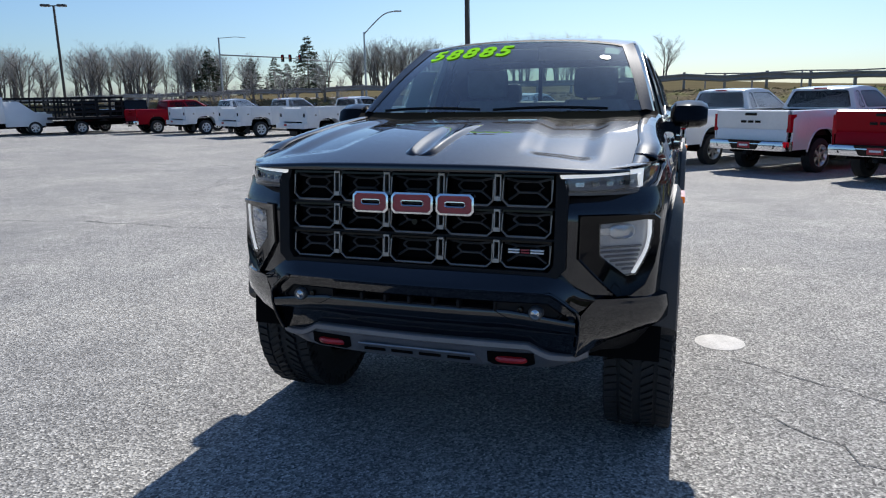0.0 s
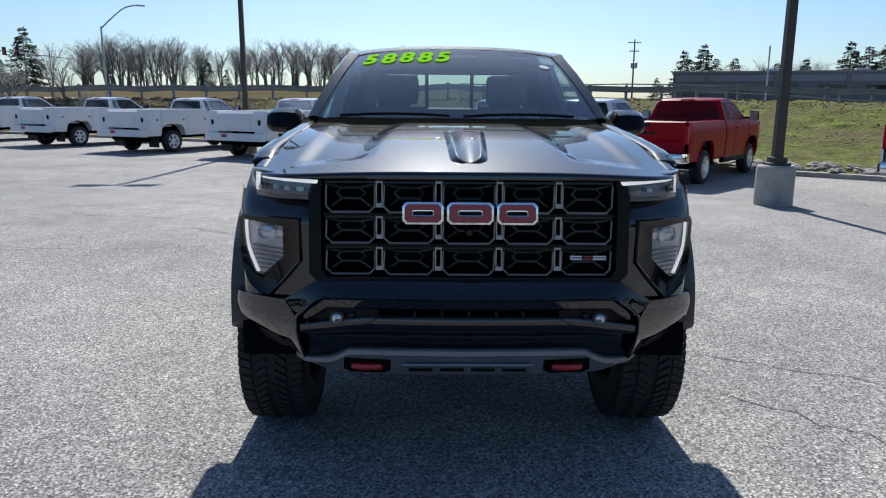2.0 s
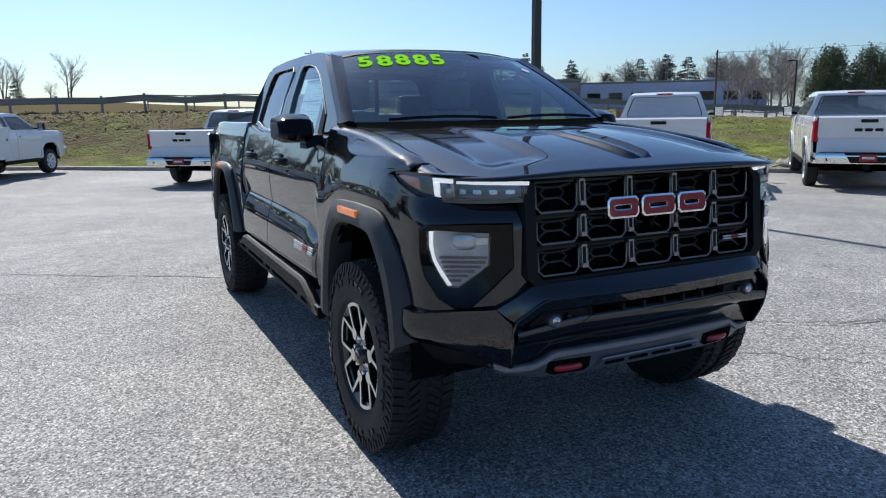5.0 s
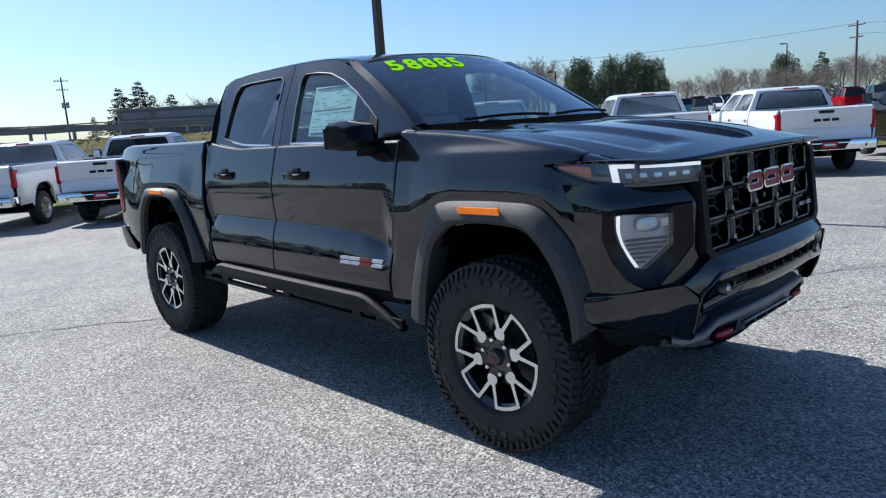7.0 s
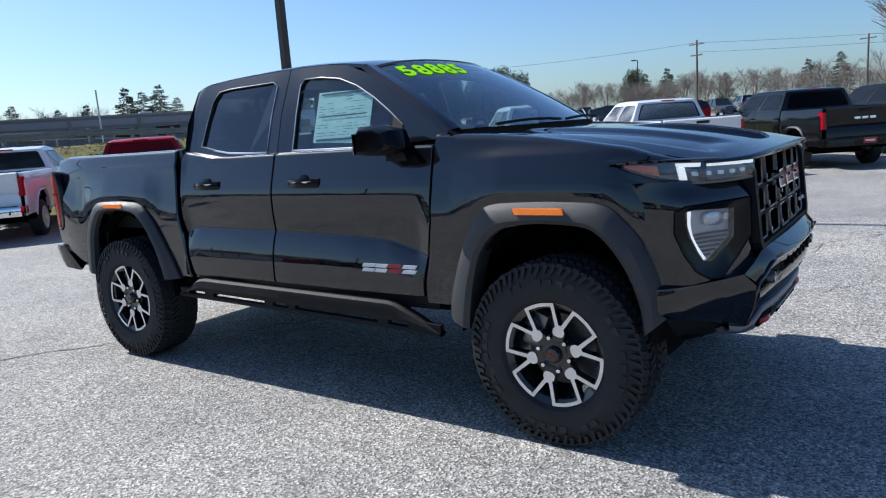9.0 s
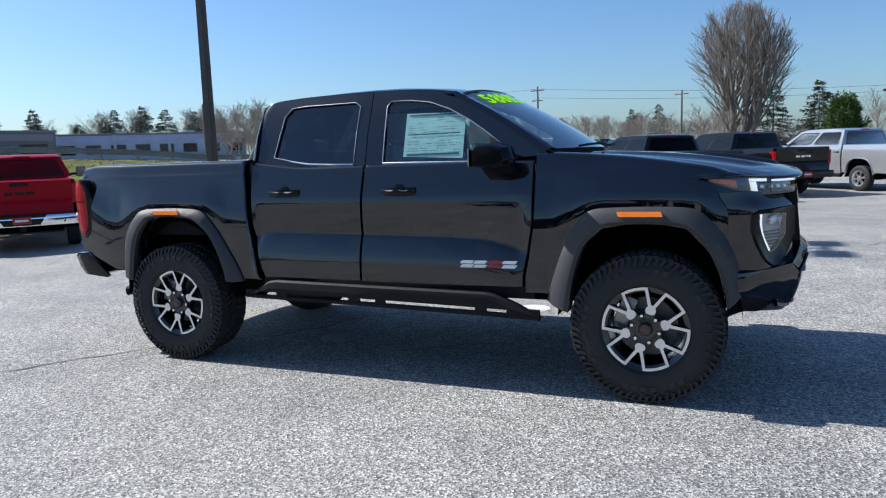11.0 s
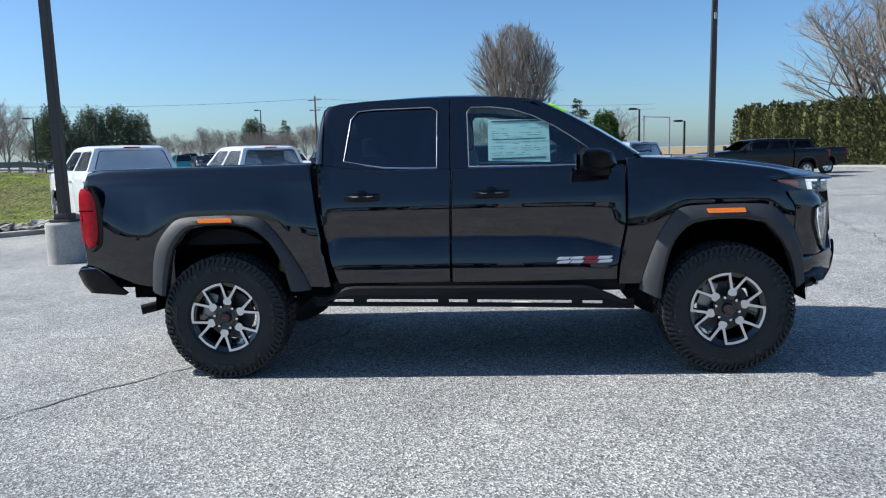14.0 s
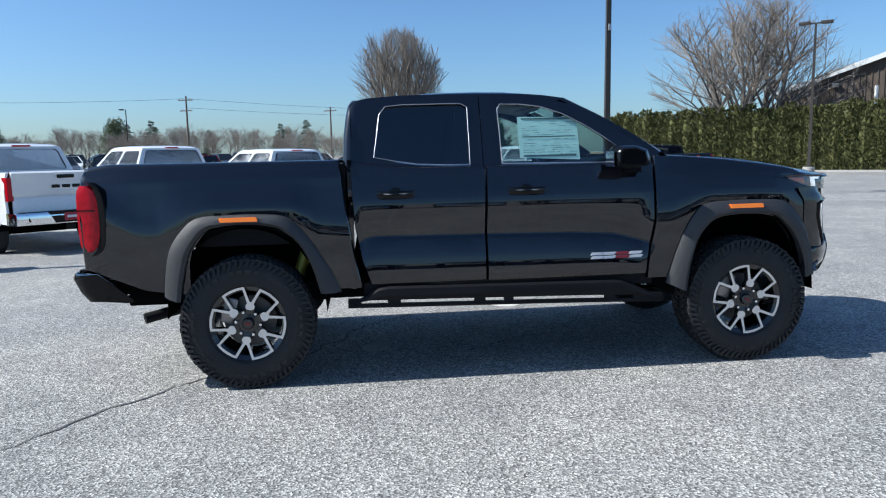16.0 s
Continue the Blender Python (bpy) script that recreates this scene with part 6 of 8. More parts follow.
    part("brake_lamp", Shape().box((0, yb1 - 0.05, z1 + 0.012), (0.34, 0.03, 0.03), bevel=0.006), RED_LENS, cab)
    # hood and face
    part("hood", Shape().loft([[(x, y, z + 0.025 * (1 - (x / 0.95) ** 2)) for x in (-0.93, -0.7, -0.5, -0.2, 0, 0.2, 0.5, 0.7, 0.93)] for y, z in ((base + 0.05, 1.41), (wb, 1.39), (nose - 0.3, 1.345), (nose - 0.06, 1.30), (nose - 0.02, 1.25))], closed=False), paint, t)
    gr = part("grille", Shape().box((0, nose - 0.06, 1.03), (1.5, 0.1, 0.42), bevel=0.03), CHROME if nose_chrome else GLOSS_BLACK, t)
    for i in range(5):
        part("grille_bar", Shape().box((0, nose - 0.005, 0.89 + i * 0.07), (1.2, 0.02, 0.045), bevel=0.006), GLOSS_BLACK, gr)
    part("front_bumper", Shape().box((0, nose - 0.02, 0.68), (1.9, 0.2, 0.24), bevel=0.05), paint if not nose_chrome else CHROME, t)
    part("chassis", Shape().box((0, 1.6, 0.55), (1.5, 4.6, 0.14)).box((0, 0, 0.4), (1.4, 0.16, 0.16), bevel=0.03).box((0, wb, 0.42), (1.4, 0.16, 0.14), bevel=0.03), DEEP_BLACK, t)
    if service:
        # steel service body with lockers
        bx1, by0, by1 = 1.2, tailend + 0.02, back - 0.05
        for s in (-1, 1):
            prof = [(by0, 0.60), (-0.55, 0.60), (-0.5, 0.85), (-0.35, 0.98), (0, 1.02), (0.35, 0.98), (0.5, 0.85), (0.55, 0.60), (by1, 0.60), (by1, 1.52), (by0, 1.52)]
            locker = part("side_locker", Shape().slab([(s * bx1, y, z) for y, z in prof], (-s * 0.42, 0, 0)), SCREEN_GREY, t, "white steel locker side", smooth=0, bevel=0.008)
            for a, b, z_a in ((by0 + 0.08, -0.6, 0.66), (-0.52, 0.56, 1.07), (0.62, by1 - 0.06, 0.66)):
                dr = part("locker_door", Shape().box((s * (bx1 + 0.008), (a + b) / 2, (z_a + 1.46) / 2), (0.022, b - a, 1.46 - z_a), bevel=0.008), SCREEN_GREY, locker)
                part("latch", Shape().lathe([(s * 0.0, 0.045), (s * 0.016, 0.045), (s * 0.018, 0.035), (s * 0.012, 0.0)], 12, "x", (s * (bx1 + 0.018), b - 0.1, 1.16)), GUNMETAL, dr)
        part("service_tailgate", Shape().box((0, by0 + 0.03, 1.16), (1.56, 0.05, 0.56), bevel=0.01), SCREEN_GREY, t)
        part("tailgate_panel", Shape().box((0, by0, 1.14), (1.3, 0.03, 0.32), bevel=0.008), SCREEN_GREY, t)
        part("cargo_floor", Shape().box((0, (by0 + by1) / 2, 0.93), (1.58, by1 - by0, 0.06)), SCREEN_GREY, t)
        part("front_wall", Shape().box((0, by1 - 0.03, 1.22), (1.58, 0.05, 0.6)), SCREEN_GREY, t)
        part("rear_bumper", Shape().box((0, by0 - 0.08, 0.70), (2.4, 0.2, 0.24), bevel=0.015), SCREEN_GREY, t)
        part("under_box", Shape().box((0, -0.75, 0.52), (1.7, 0.5, 0.16)), DEEP_BLACK, t)
        for x in (-0.92, 0.92):
            part("mud_flap", Shape().box((x, -0.66, 0.40), (0.5, 0.02, 0.4)), RUBBER, t)
        part("plate_bar", Shape().box((-0.35, by0 - 0.185, 0.74), (0.22, 0.012, 0.1)), PLATE_RED, t)
    else:
        gate = part("tailgate", Shape().loft([[(x, y, z) for y, z in ((tailend + 0.05, 0.72), (tailend - 0.005, 0.74), (tailend, 0.96), (tailend + 0.02, 1.0), (tailend - 0.01, 1.05), (tailend - 0.01, 1.36), (tailend - 0.03, 1.40), (tailend + 0.03, 1.43), (tailend + 0.07, 1.40))] for x in (-0.9, -0.5, 0, 0.5, 0.9)]), paint, t)
        for x0_ in (-0.2, 0.0, 0.2):
            part("badge_bar", Shape().box((x0_ * 0.9, tailend - 0.015, 1.17), (0.14, 0.012, 0.055), bevel=0.004), GLOSS_BLACK if paint is not BLACK_CAR else CHROME, gate)
        part("tailgate_handle", Shape().box((0, tailend - 0.02, 1.335), (0.3, 0.02, 0.06), bevel=0.01), GLOSS_BLACK, gate)
        bed = Shape().box((0, (tailend + back) / 2, 0.86), (1.7, back - tailend - 0.1, 0.06)).box((0, back - 0.09, 1.12), (1.8, 0.05, 0.55))
        for s in (-1, 1):
            bed.box((s * 0.86, (tailend + back) / 2, 1.12), (0.05, back - tailend - 0.1, 0.56))
        part("bed_liner", bed, MATTE_BLACK, t)
        bm_ = part("rear_bumper", Shape().loft([[(x, tailend - 0.17 + dy + k, z) for dy, z in ((0.14, 0.75), (0.0, 0.75), (-0.02, 0.70), (0.0, 0.55), (0.14, 0.55))] for x, k in ((-1.0, 0.12), (-0.93, 0.0), (-0.5, -0.03), (0.5, -0.03), (0.93, 0.0), (1.0, 0.12))]), CHROME if paint is not BLACK_CAR else BLACK_CAR, t, "rear bumper with a step")
        part("bumper_step", Shape().box((0, tailend - 0.11, 0.752), (1.7, 0.14, 0.012)), MATTE_BLACK, bm_)
        part("plate_recess", Shape().slab([(x, tailend - 0.218, z) for x, z in ((-0.42, 0.75), (0.42, 0.75), (0.3, 0.565), (-0.3, 0.565))], (0, 0.03, 0)), GLOSS_BLACK, bm_)
        for s in (-1, 1):
            part("bumper_corner_step", Shape().slab([(s * 0.76, tailend - 0.2, 0.72), (s * 0.99, tailend - 0.1, 0.72), (s * 0.99, tailend - 0.1, 0.6), (s * 0.70, tailend - 0.205, 0.6)], (0, 0.05, 0)), GLOSS_BLACK, bm_, "black step in the bumper corner")
        part("plate", Shape().box((0, tailend - 0.222, 0.66), (0.31, 0.008, 0.13), bevel=0.003), PLATE_RED, bm_, "red dealer plate with plain bars")
        part("plate_bar", Shape().box((0, tailend - 0.228, 0.66), (0.22, 0.004, 0.04)), WHITE_BADGE, bm_)
        part("tow_hitch", Shape().box((0, tailend - 0.08, 0.48), (0.1, 0.2, 0.08), bevel=0.01), MATTE_BLACK, t)
    w0 = plain_wheel(t, rim_mat=ALLOY if not service else SCREEN_GREY)
    rx_ = 1.06 if service else 0.87
    w0.matrix_basis = pose(rx_, 0, 0.39)
    copy_thing(w0, pose(0.87, wb, 0.39, 17))
    copy_thing(w0, pose(-rx_, 0, 0.39, 40, 0, 180))
    copy_thing(w0, pose(-0.87, wb, 0.39, 5, 0, 180))
    return t


def parked(x, y, heading):
    """The pose of a vehicle whose rear axle stands over (x, y), its nose at heading degrees from +x."""
    return pose(x, y, rise(x, y) - 0.004, 0, 0, heading - 90)


ROW = "pickups in the row by the bank"
white_reg = pickup("white regular-cab pickup parked nose to the grass bank", WHITE_PAINT, False, parked(0.9, 17.0, 50), group=ROW)
copy_thing(white_reg, parked(3.1, 15.3, 50))
pickup("bright red regular-cab pickup parked nose to the bank", RED_CAR, False, parked(5.25, 13.2, 51), group=ROW)
white_crew = pickup("white crew-cab pickup parked in the row", WHITE_PAINT, True, parked(9.1, 8.87, 43.7) @ Matrix.Diagonal((1, 1, 1.07, 1)), group=ROW)
copy_thing(white_crew, parked(12.85, 6.95, 42))
pickup("white crew-cab pickup with dark wheel-arch trims", WHITE_PAINT, True, parked(13.95, 3.92, 40), group=ROW, flare=FLARE_GREY)
black_crew = pickup("glossy black crew-cab pickup parked in the row", BLACK_CAR, True, parked(16.2, 0.9, 38), group=ROW, flare=FLARE_GREY)
copy_thing(black_crew, parked(18.8, -1.4, 38))
pickup("silver crew-cab pickup parked in the row", SILVER_CAR, True, parked(20.6, -4.6, 38), group=ROW)
copy_thing(black_crew, parked(31.2, -13.6, 100))
copy_thing(black_crew, parked(35.5, -16.5, 100))
# unseen dark pickups behind the walk, added for the truck's side to mirror
unseen_crew = pickup("unseen dark grey crew-cab pickup added for reflections", GREY_CAR, True, parked(-20.5, -6.0, 5), flare=FLARE_GREY)
# added and unseen as well; the black copies keep the row's label
for i in range(7):
    copy_thing((black_crew, unseen_crew, black_crew)[i % 3], parked(-20.5, -14.0 + i * 3.1 + 0.9 * (i > 2), 4 + i % 3))
UTIL = "service trucks in the row by the bank"
util = pickup("white regular-cab service truck with steel locker body", WHITE_PAINT, False, parked(-5.85, 20.7, 61), service=True, group=UTIL, name="service_truck")
for i, (x, y) in enumerate(((-10.45, 23.1), (-15.2, 26.0), (-20.4, 28.6), (-25.7, 31.25))):
    copy_thing(util, parked(x, y, 61))
pickup("red crew-cab pickup beside the service trucks", RED_CAR, True, parked(-29.6, 32.0, 61))

# ---- lamp posts, poles, rail, rocks ----
def lamp_post(x, y, height, r=0.085, heads=2, block=0.75, turn=0.0, label="tall bronze car-park lamp post on a concrete base"):
    z = rise(x, y)
    t = thing("lamp_post", label, "lamp post", pose(x, y, z, 0, 0, turn), group="car-park lamp posts")
    part("base", Shape().lathe([(-0.1, 0.315), (block - 0.03, 0.312), (block, 0.285), (block, 0.0)], 20, "z"), CONCRETE, t, "round weathered concrete base")
    part("base_plate", Shape().box((0, 0, block + 0.02), (0.34, 0.34, 0.05), bevel=0.01).box((0, 0, block + 0.09), (0.24, 0.24, 0.1), bevel=0.01), BRONZE, t)
    q = r
    part("pole", Shape().loft([[(a * k, b * k, h) for a, b in ((-q, -q), (q, -q), (q, q), (-q, q))] for h, k in ((block, 1.0), (height, 0.72))]), BRONZE, t, bevel=0.006)
    for i in range(heads):
        s = 1 if i == 0 else -1
        h = part("lamp_head", Shape().box((s * 0.55, 0, height + 0.02), (0.62, 0.36, 0.16), bevel=0.03), BRONZE, t)
        part("lamp_arm", Shape().box((s * 0.15, 0, height), (0.26, 0.07, 0.07)), BRONZE, h)
        part("lamp_lens", Shape().box((s * 0.55, 0, height - 0.065), (0.46, 0.26, 0.015)), LENS_GLASS, h)
    return t


lamp_post(5.7, 8.6, 9.0, 0.074, 2, 0.68)
lamp_post(-6.7, 22.2, 9.5, 0.085)
pb = lamp_post(17.4, -5.35, 9.0, 0.09, 2, 0.55)
part("cable_box", Shape().box((-0.12, 0, 5.6), (0.06, 0.08, 0.2), bevel=0.01), STEEL, pb)
lamp_post(33.0, -22.75, 8.5, 0.085, 2, 0.5, 55)
lamp_post(-42.4, 38.1, 8.6, 0.09, 2, 0.7, 30)
for x, y, h in ((53.9, -10.5, 4.7), (52.7, -13.8, 3.6), (98.0, 35.3, 7.6), (76.0, 48.0, 6.0), (60.0, 45.0, 5.5)):
    lamp_post(x, y, h, 0.08, 1, 0.5, 100, "far slim car-park lamp post")


def utility_pole(x, y, z, height, arms=2, box=True, turn=0.0):
    t = thing("utility_pole", "weathered wooden utility pole with crossarms", "utility pole", pose(x, y, z, 0, 0, turn), group="utility poles")
    wood = POLE_WOOD
    part("pole", Shape().tube([(0, 0, -0.5), (0, 0, height * 0.5), (0, 0, height)], [0.17, 0.15, 0.11], 10), wood, t)
    for i in range(arms):
        arm = part("crossarm", Shape().box((0, 0.1, height - 0.6 - i * 1.5), (2.4 - 0.5 * i, 0.1, 0.13)), wood, t)
        for xx in (-1.0, -0.5, 0.5, 1.0):
            part("insulator", Shape().lathe([(0, 0.03), (0.08, 0.06), (0.16, 0.05), (0.2, 0.02)], 8, "z", (xx * (1 - 0.2 * i), 0.1, height - 0.53 - i * 1.5)), STEEL, arm)
    if box:
        for dx in (-0.35, 0.35, 0.0):
            part("transformer", Shape().lathe([(height - 5.2, 0.05), (height - 5.15, 0.26), (height - 4.2, 0.26), (height - 4.1, 0.1)], 12, "z", (dx, -0.35 if dx else 0.35, 0)), STEEL, t)
    return t


POLE_WOOD = material("grey pole timber", (0.12, 0.1, 0.085), 0.85, vary=0.3, scale=3, bump=0.4, bump_scale=20)
utility_pole(37.2, 131.5, land(37.2, 131.5), 10.8)
utility_pole(101.6, 28.0, land(101.6, 28), 9.7, 2, False, 70)
utility_pole(112.0, 8.0, land(112, 8), 8.6, 1, False, 60)
utility_pole(73.0, 67.0, land(73, 67), 8.0, 1, False, 40)
for i, (a, b) in enumerate((((101.6, 28.0, 9.9), (118.0, -26.0, 8.6)), ((101.6, 28.0, 9.9), (73.0, 67.0, 8.2)), ((101.6, 28.0, 8.6), (118.0, -26.0, 7.8)))):
    a, b = Vector(a), Vector(b)
    wire = Shape().tube([a + (b - a) * t - Vector((0, 0, 1.2 * 4 * t * (1 - t) * 0.5)) for t in (k / 14 for k in range(15))], 0.016, 4)
    tagged(part("power_line", wire, MATTE_BLACK), "thin sagging overhead power line", "power line", group="power lines")

# cobra-head street lamp and signal mast beyond the road
t = thing("street_lamp", "galvanised street lamp with a long curved arm", "street lamp", pose(-30.5, 64.8, 1.5))
part("pole", Shape().tube([(0, 0, -1), (0, 0, 6.6)], [0.12, 0.08], 10), STEEL, t)
part("arm", Shape().tube(smooth_line([(0, 0, 6.4), (0.9, 0.4, 7.4), (1.9, 0.8, 8.3), (2.8, 1.2, 8.6)], 4), 0.06, 8), STEEL, t)
part("lamp_head", Shape().box((3.2, 1.35, 8.6), (0.8, 0.3, 0.14), Matrix.Rotation(0.4, 4, "Z"), bevel=0.05), STEEL, t)
t = thing("signal_mast", "traffic signal mast with a long arm", "traffic signal", pose(-69.0, 94.2, 2.0))
part("pole", Shape().tube([(0, 0, -1), (0, 0, 9.3)], [0.17, 0.12], 10), STEEL, t)
part("arm", Shape().tube([(0, 0, 6.7), (8.3, 5.0, 6.2), (16.6, 10.0, 5.3)], [0.11, 0.09, 0.06], 8), STEEL, t)
part("lamp_arm", Shape().tube([(0, 0, 9.2), (2.0, 1.2, 9.4), (3.4, 2.1, 9.3)], 0.05, 6), STEEL, t)
for k in (0.5, 0.56, 0.64):
    sg = part("signal_head", Shape().box((16.6 * k, 10.0 * k - 0.2, 6.1), (0.42, 0.3, 1.1), bevel=0.03), GLOSS_BLACK, t)
    for i, z in enumerate((6.43, 6.1, 5.77)):
        part("signal_lens", Shape().lathe([(-0.03, 0.0), (-0.02, 0.11), (0.0, 0.13)], 10, "y", (16.6 * k, 10.0 * k - 0.36, z)), (RED_LENS, AMBER_DULL, GREY_CAR)[i], sg)
t = thing("signal_mast", "far traffic signal mast over the side road", "traffic signal", pose(68.1, -13.8, 0.2))
part("pole", Shape().tube([(0, 0, 0), (0, 0, 4.4)], 0.11, 8), STEEL, t)
part("arm", Shape().tube([(0, 0, 4.3), (-0.6, -2.4, 4.15)], 0.07, 6), STEEL, t)
part("second_pole", Shape().tube([(-0.6, -2.4, 0), (-0.6, -2.4, 4.2)], 0.1, 8), STEEL, t)

RAIL = material("weathered dull rail", (0.25, 0.24, 0.23), 0.6, 0.3, 0.25, 1.5)
# guard rail along the crest
rail_pts = []
x = -100.0
while x < 44:
    rail_pts.append((x, crest_y(x), bank(x, 1)[1]))
    x += 1.9
rail = thing("guard_rail", "long galvanised guard rail along the road", "guard rail", pose(0, 0, 0))
for a, b in zip(rail_pts[:-1], rail_pts[1:]):
    d = (Vector(b) - Vector(a)).normalized()
    nrm = Vector((d[1], -d[0], 0))
    prof = [(0.0, 0.42), (0.045, 0.47), (0.0, 0.55), (0.0, 0.60), (0.045, 0.68), (0.0, 0.73)]
    part("rail_beam", Shape().loft([[Vector(p) + nrm * u + Vector((0, 0, v)) for u, v in prof] for p in (a, Vector(b) + d * 0.02)], closed=False), RAIL, rail)
post_me = None
for p in rail_pts:
    if post_me is None:
        ob = part("rail_post", Shape().box((0, 0.12, 0.35), (0.12, 0.16, 0.9)), RAIL, rail)
        post_me = ob.data
    else:
        ob = new("rail_post", post_me)
        ob.parent = rail
    ob.location = p

# upper parapet rail of the ramp to the right
t = thing("ramp_fence", "pale steel fence rail along the ramp", "fence", pose(0, 0, 0))
fp = [(x_, crest_y(x_) + 16 - 0.15 * (x_ - 2), bank(x_, 1)[1] + 0.2) for x_ in range(2, 45, 3)]
for zz in (0.5, 0.95):
    part("fence_rail", Shape().tube([(a, b, c + zz) for a, b, c in fp], 0.05, 6), RAIL, t)
for a, b, c in fp:
    part("fence_post", Shape().box((a, b, c + 0.45), (0.09, 0.09, 1.1)), RAIL, t)

# rubble along the foot of the bank
ROCK = material("grey fieldstone", (0.3, 0.28, 0.25), 0.9, vary=0.35, scale=2.5, bump=0.6, bump_scale=18)
rnd = random.Random(11)
rock_meshes = []
for i in range(6):
    bm = bmesh.new()
    bmesh.ops.create_icosphere(bm, subdivisions=1, radius=0.5)
    for v in bm.verts:
        v.co *= rnd.uniform(0.65, 1.15)
        v.co[2] *= 0.6
    me = bpy.data.meshes.new("rock")
    bm.to_mesh(me)
    bm.free()
    me.materials.append(ROCK)
    rock_meshes.append(me)
rubble = thing("rock_border", "loose border of broken grey fieldstones", "rocks", pose(0, 0, 0))
for i in range(290):
    x = rnd.uniform(7.6, 17.0)
    tt = abs(rnd.gauss(0.045, 0.04))
    y, z = bank(x, tt)
    y += 0.2
    ob = new("rock", rock_meshes[i % 6])
    sc = rnd.choice((rnd.uniform(0.14, 0.3), rnd.uniform(0.25, 0.48)))
    ob.parent = rubble
    ob.matrix_basis = Matrix.LocRotScale((x, y, z + 0.05 + 0.1 * sc), Euler((rnd.uniform(-0.4, 0.4), rnd.uniform(-0.4, 0.4), rnd.uniform(0, 6))), (sc * rnd.uniform(1, 1.8), sc, sc * rnd.uniform(0.45, 0.85)))

# grass tufts on the bank
BLADE = turf_material("grass tufts", (0.18, 0.2, 0.06), (0.23, 0.19, 0.12), 0.85, 0.0)
rnd = random.Random(3)
tuft = Shape()
for i in range(9000):
    x = rnd.uniform(-40, 26)
    tt = 0.16 + 0.84 * rnd.random() ** 0.35
    y, z = bank(x, tt)
    h, a, w_ = rnd.uniform(0.015, 0.05) * (2.2 if tt > 0.9 else 1), rnd.uniform(0, 3.14), rnd.uniform(0.015, 0.05)
    for k in range(3):
        dx, dy = math.cos(a + k * 1.1) * w_, math.sin(a + k * 1.1) * w_
        lx, ly = rnd.uniform(-0.12, 0.12), rnd.uniform(-0.12, 0.12)
        tuft.add([(x - dx, y - dy, z - 0.03), (x + dx, y + dy, z - 0.03), (x + lx, y + ly, z + h)], [(0, 1, 2)])
me = bpy.data.meshes.new("grass_tufts")
me.from_pydata(tuft.v, [], tuft.f)
me.materials.append(BLADE)
tagged(new("grass_tufts", me), "rough dry tufts of grass on the bank", "grass", kind="stuff")

# ---- buildings ----
def block_building(name, label, x0, y0, x1, y1, depth, z0, h, wall_mat, windows=0, band=None, door=True):
    """A long low building whose front runs from (x0, y0) to (x1, y1)."""
    a, b = Vector((x0, y0, z0)), Vector((x1, y1, z0))
    l = (b - a).length
    ang = math.degrees(math.atan2(y1 - y0, x1 - x0))
    t = thing(name, label, "building", pose(x0, y0, z0, 0, 0, ang))
    part("wall", Shape().box((l / 2, depth / 2, h / 2 - 1), (l, depth, h + 2)), wall_mat, t)
    part("roof", Shape().box((l / 2, depth / 2, h + 0.1), (l + 0.3, depth + 0.3, 0.35), bevel=0.05), ROOF_GREY, t)
    for k in range(2):
        part("roof_unit", Shape().box((l * (0.4 + 0.35 * k), depth * 0.5, h + 0.6), (1.8, 1.6, 0.9), bevel=0.05), STEEL, t)
    if band:
        part("fascia_band", Shape().box((l / 2, -0.06, h * 0.82), (l * 0.98, 0.1, h * 0.22)), band, t)
    for k in range(windows):
        xw = l * (k + 0.5) / windows
        w_ = part("window", Shape().box((xw, -0.03, h * 0.42), (l / windows * 0.6, 0.06, h * 0.36)), CAR_GLASS, t)
        part("window_frame", Shape().tube([(xw + sx * l / windows * 0.3, -0.06, h * 0.42 + sz * h * 0.18) for sx, sz in ((-1, -1), (1, -1), (1, 1), (-1, 1), (-1, -1))], 0.06, 4), STEEL, w_)
    for k in range(int(l / 9)):
        part("wall_pilaster", Shape().box((4.5 + k * 9, -0.1, h / 2), (0.5, 0.2, h)), wall_mat, t)
    return t


ROOF_GREY = material("grey roof edge", (0.2, 0.2, 0.2), 0.8, vary=0.15)
WALL_DARK = material("brown-grey block wall", (0.19, 0.18, 0.175), 0.85, vary=0.15, scale=0.6)
WALL_GREY = material("grey metal cladding", (0.24, 0.24, 0.25), 0.6, vary=0.12, scale=0.5)
WALL_PALE = material("pale blue-grey cladding", (0.42, 0.47, 0.55), 0.55, vary=0.1, scale=0.4)
block_building("store_building", "long low grey-brown store building with a flat roof", 34.6, 101.0, 67.7, 89.0, 26, 1.5, 4.0, WALL_DARK, 6, WALL_GREY)
block_building("warehouse", "pale blue-grey warehouse with a flat roof", 80.0, 111.0, 106.0, 86.0, 26, 1.3, 4.4, WALL_PALE, 9, material("pale lavender wall band", (0.4, 0.44, 0.6), 0.8, vary=0.12, scale=0.4))
t = thing("sign_pole", "thin bare steel pole beside the road", "pole", pose(20.8, 41.8, 1.2))
part("pole", Shape().tube([(0, 0, -0.5), (0, 0, 3.75)], 0.05, 8), STEEL, t)

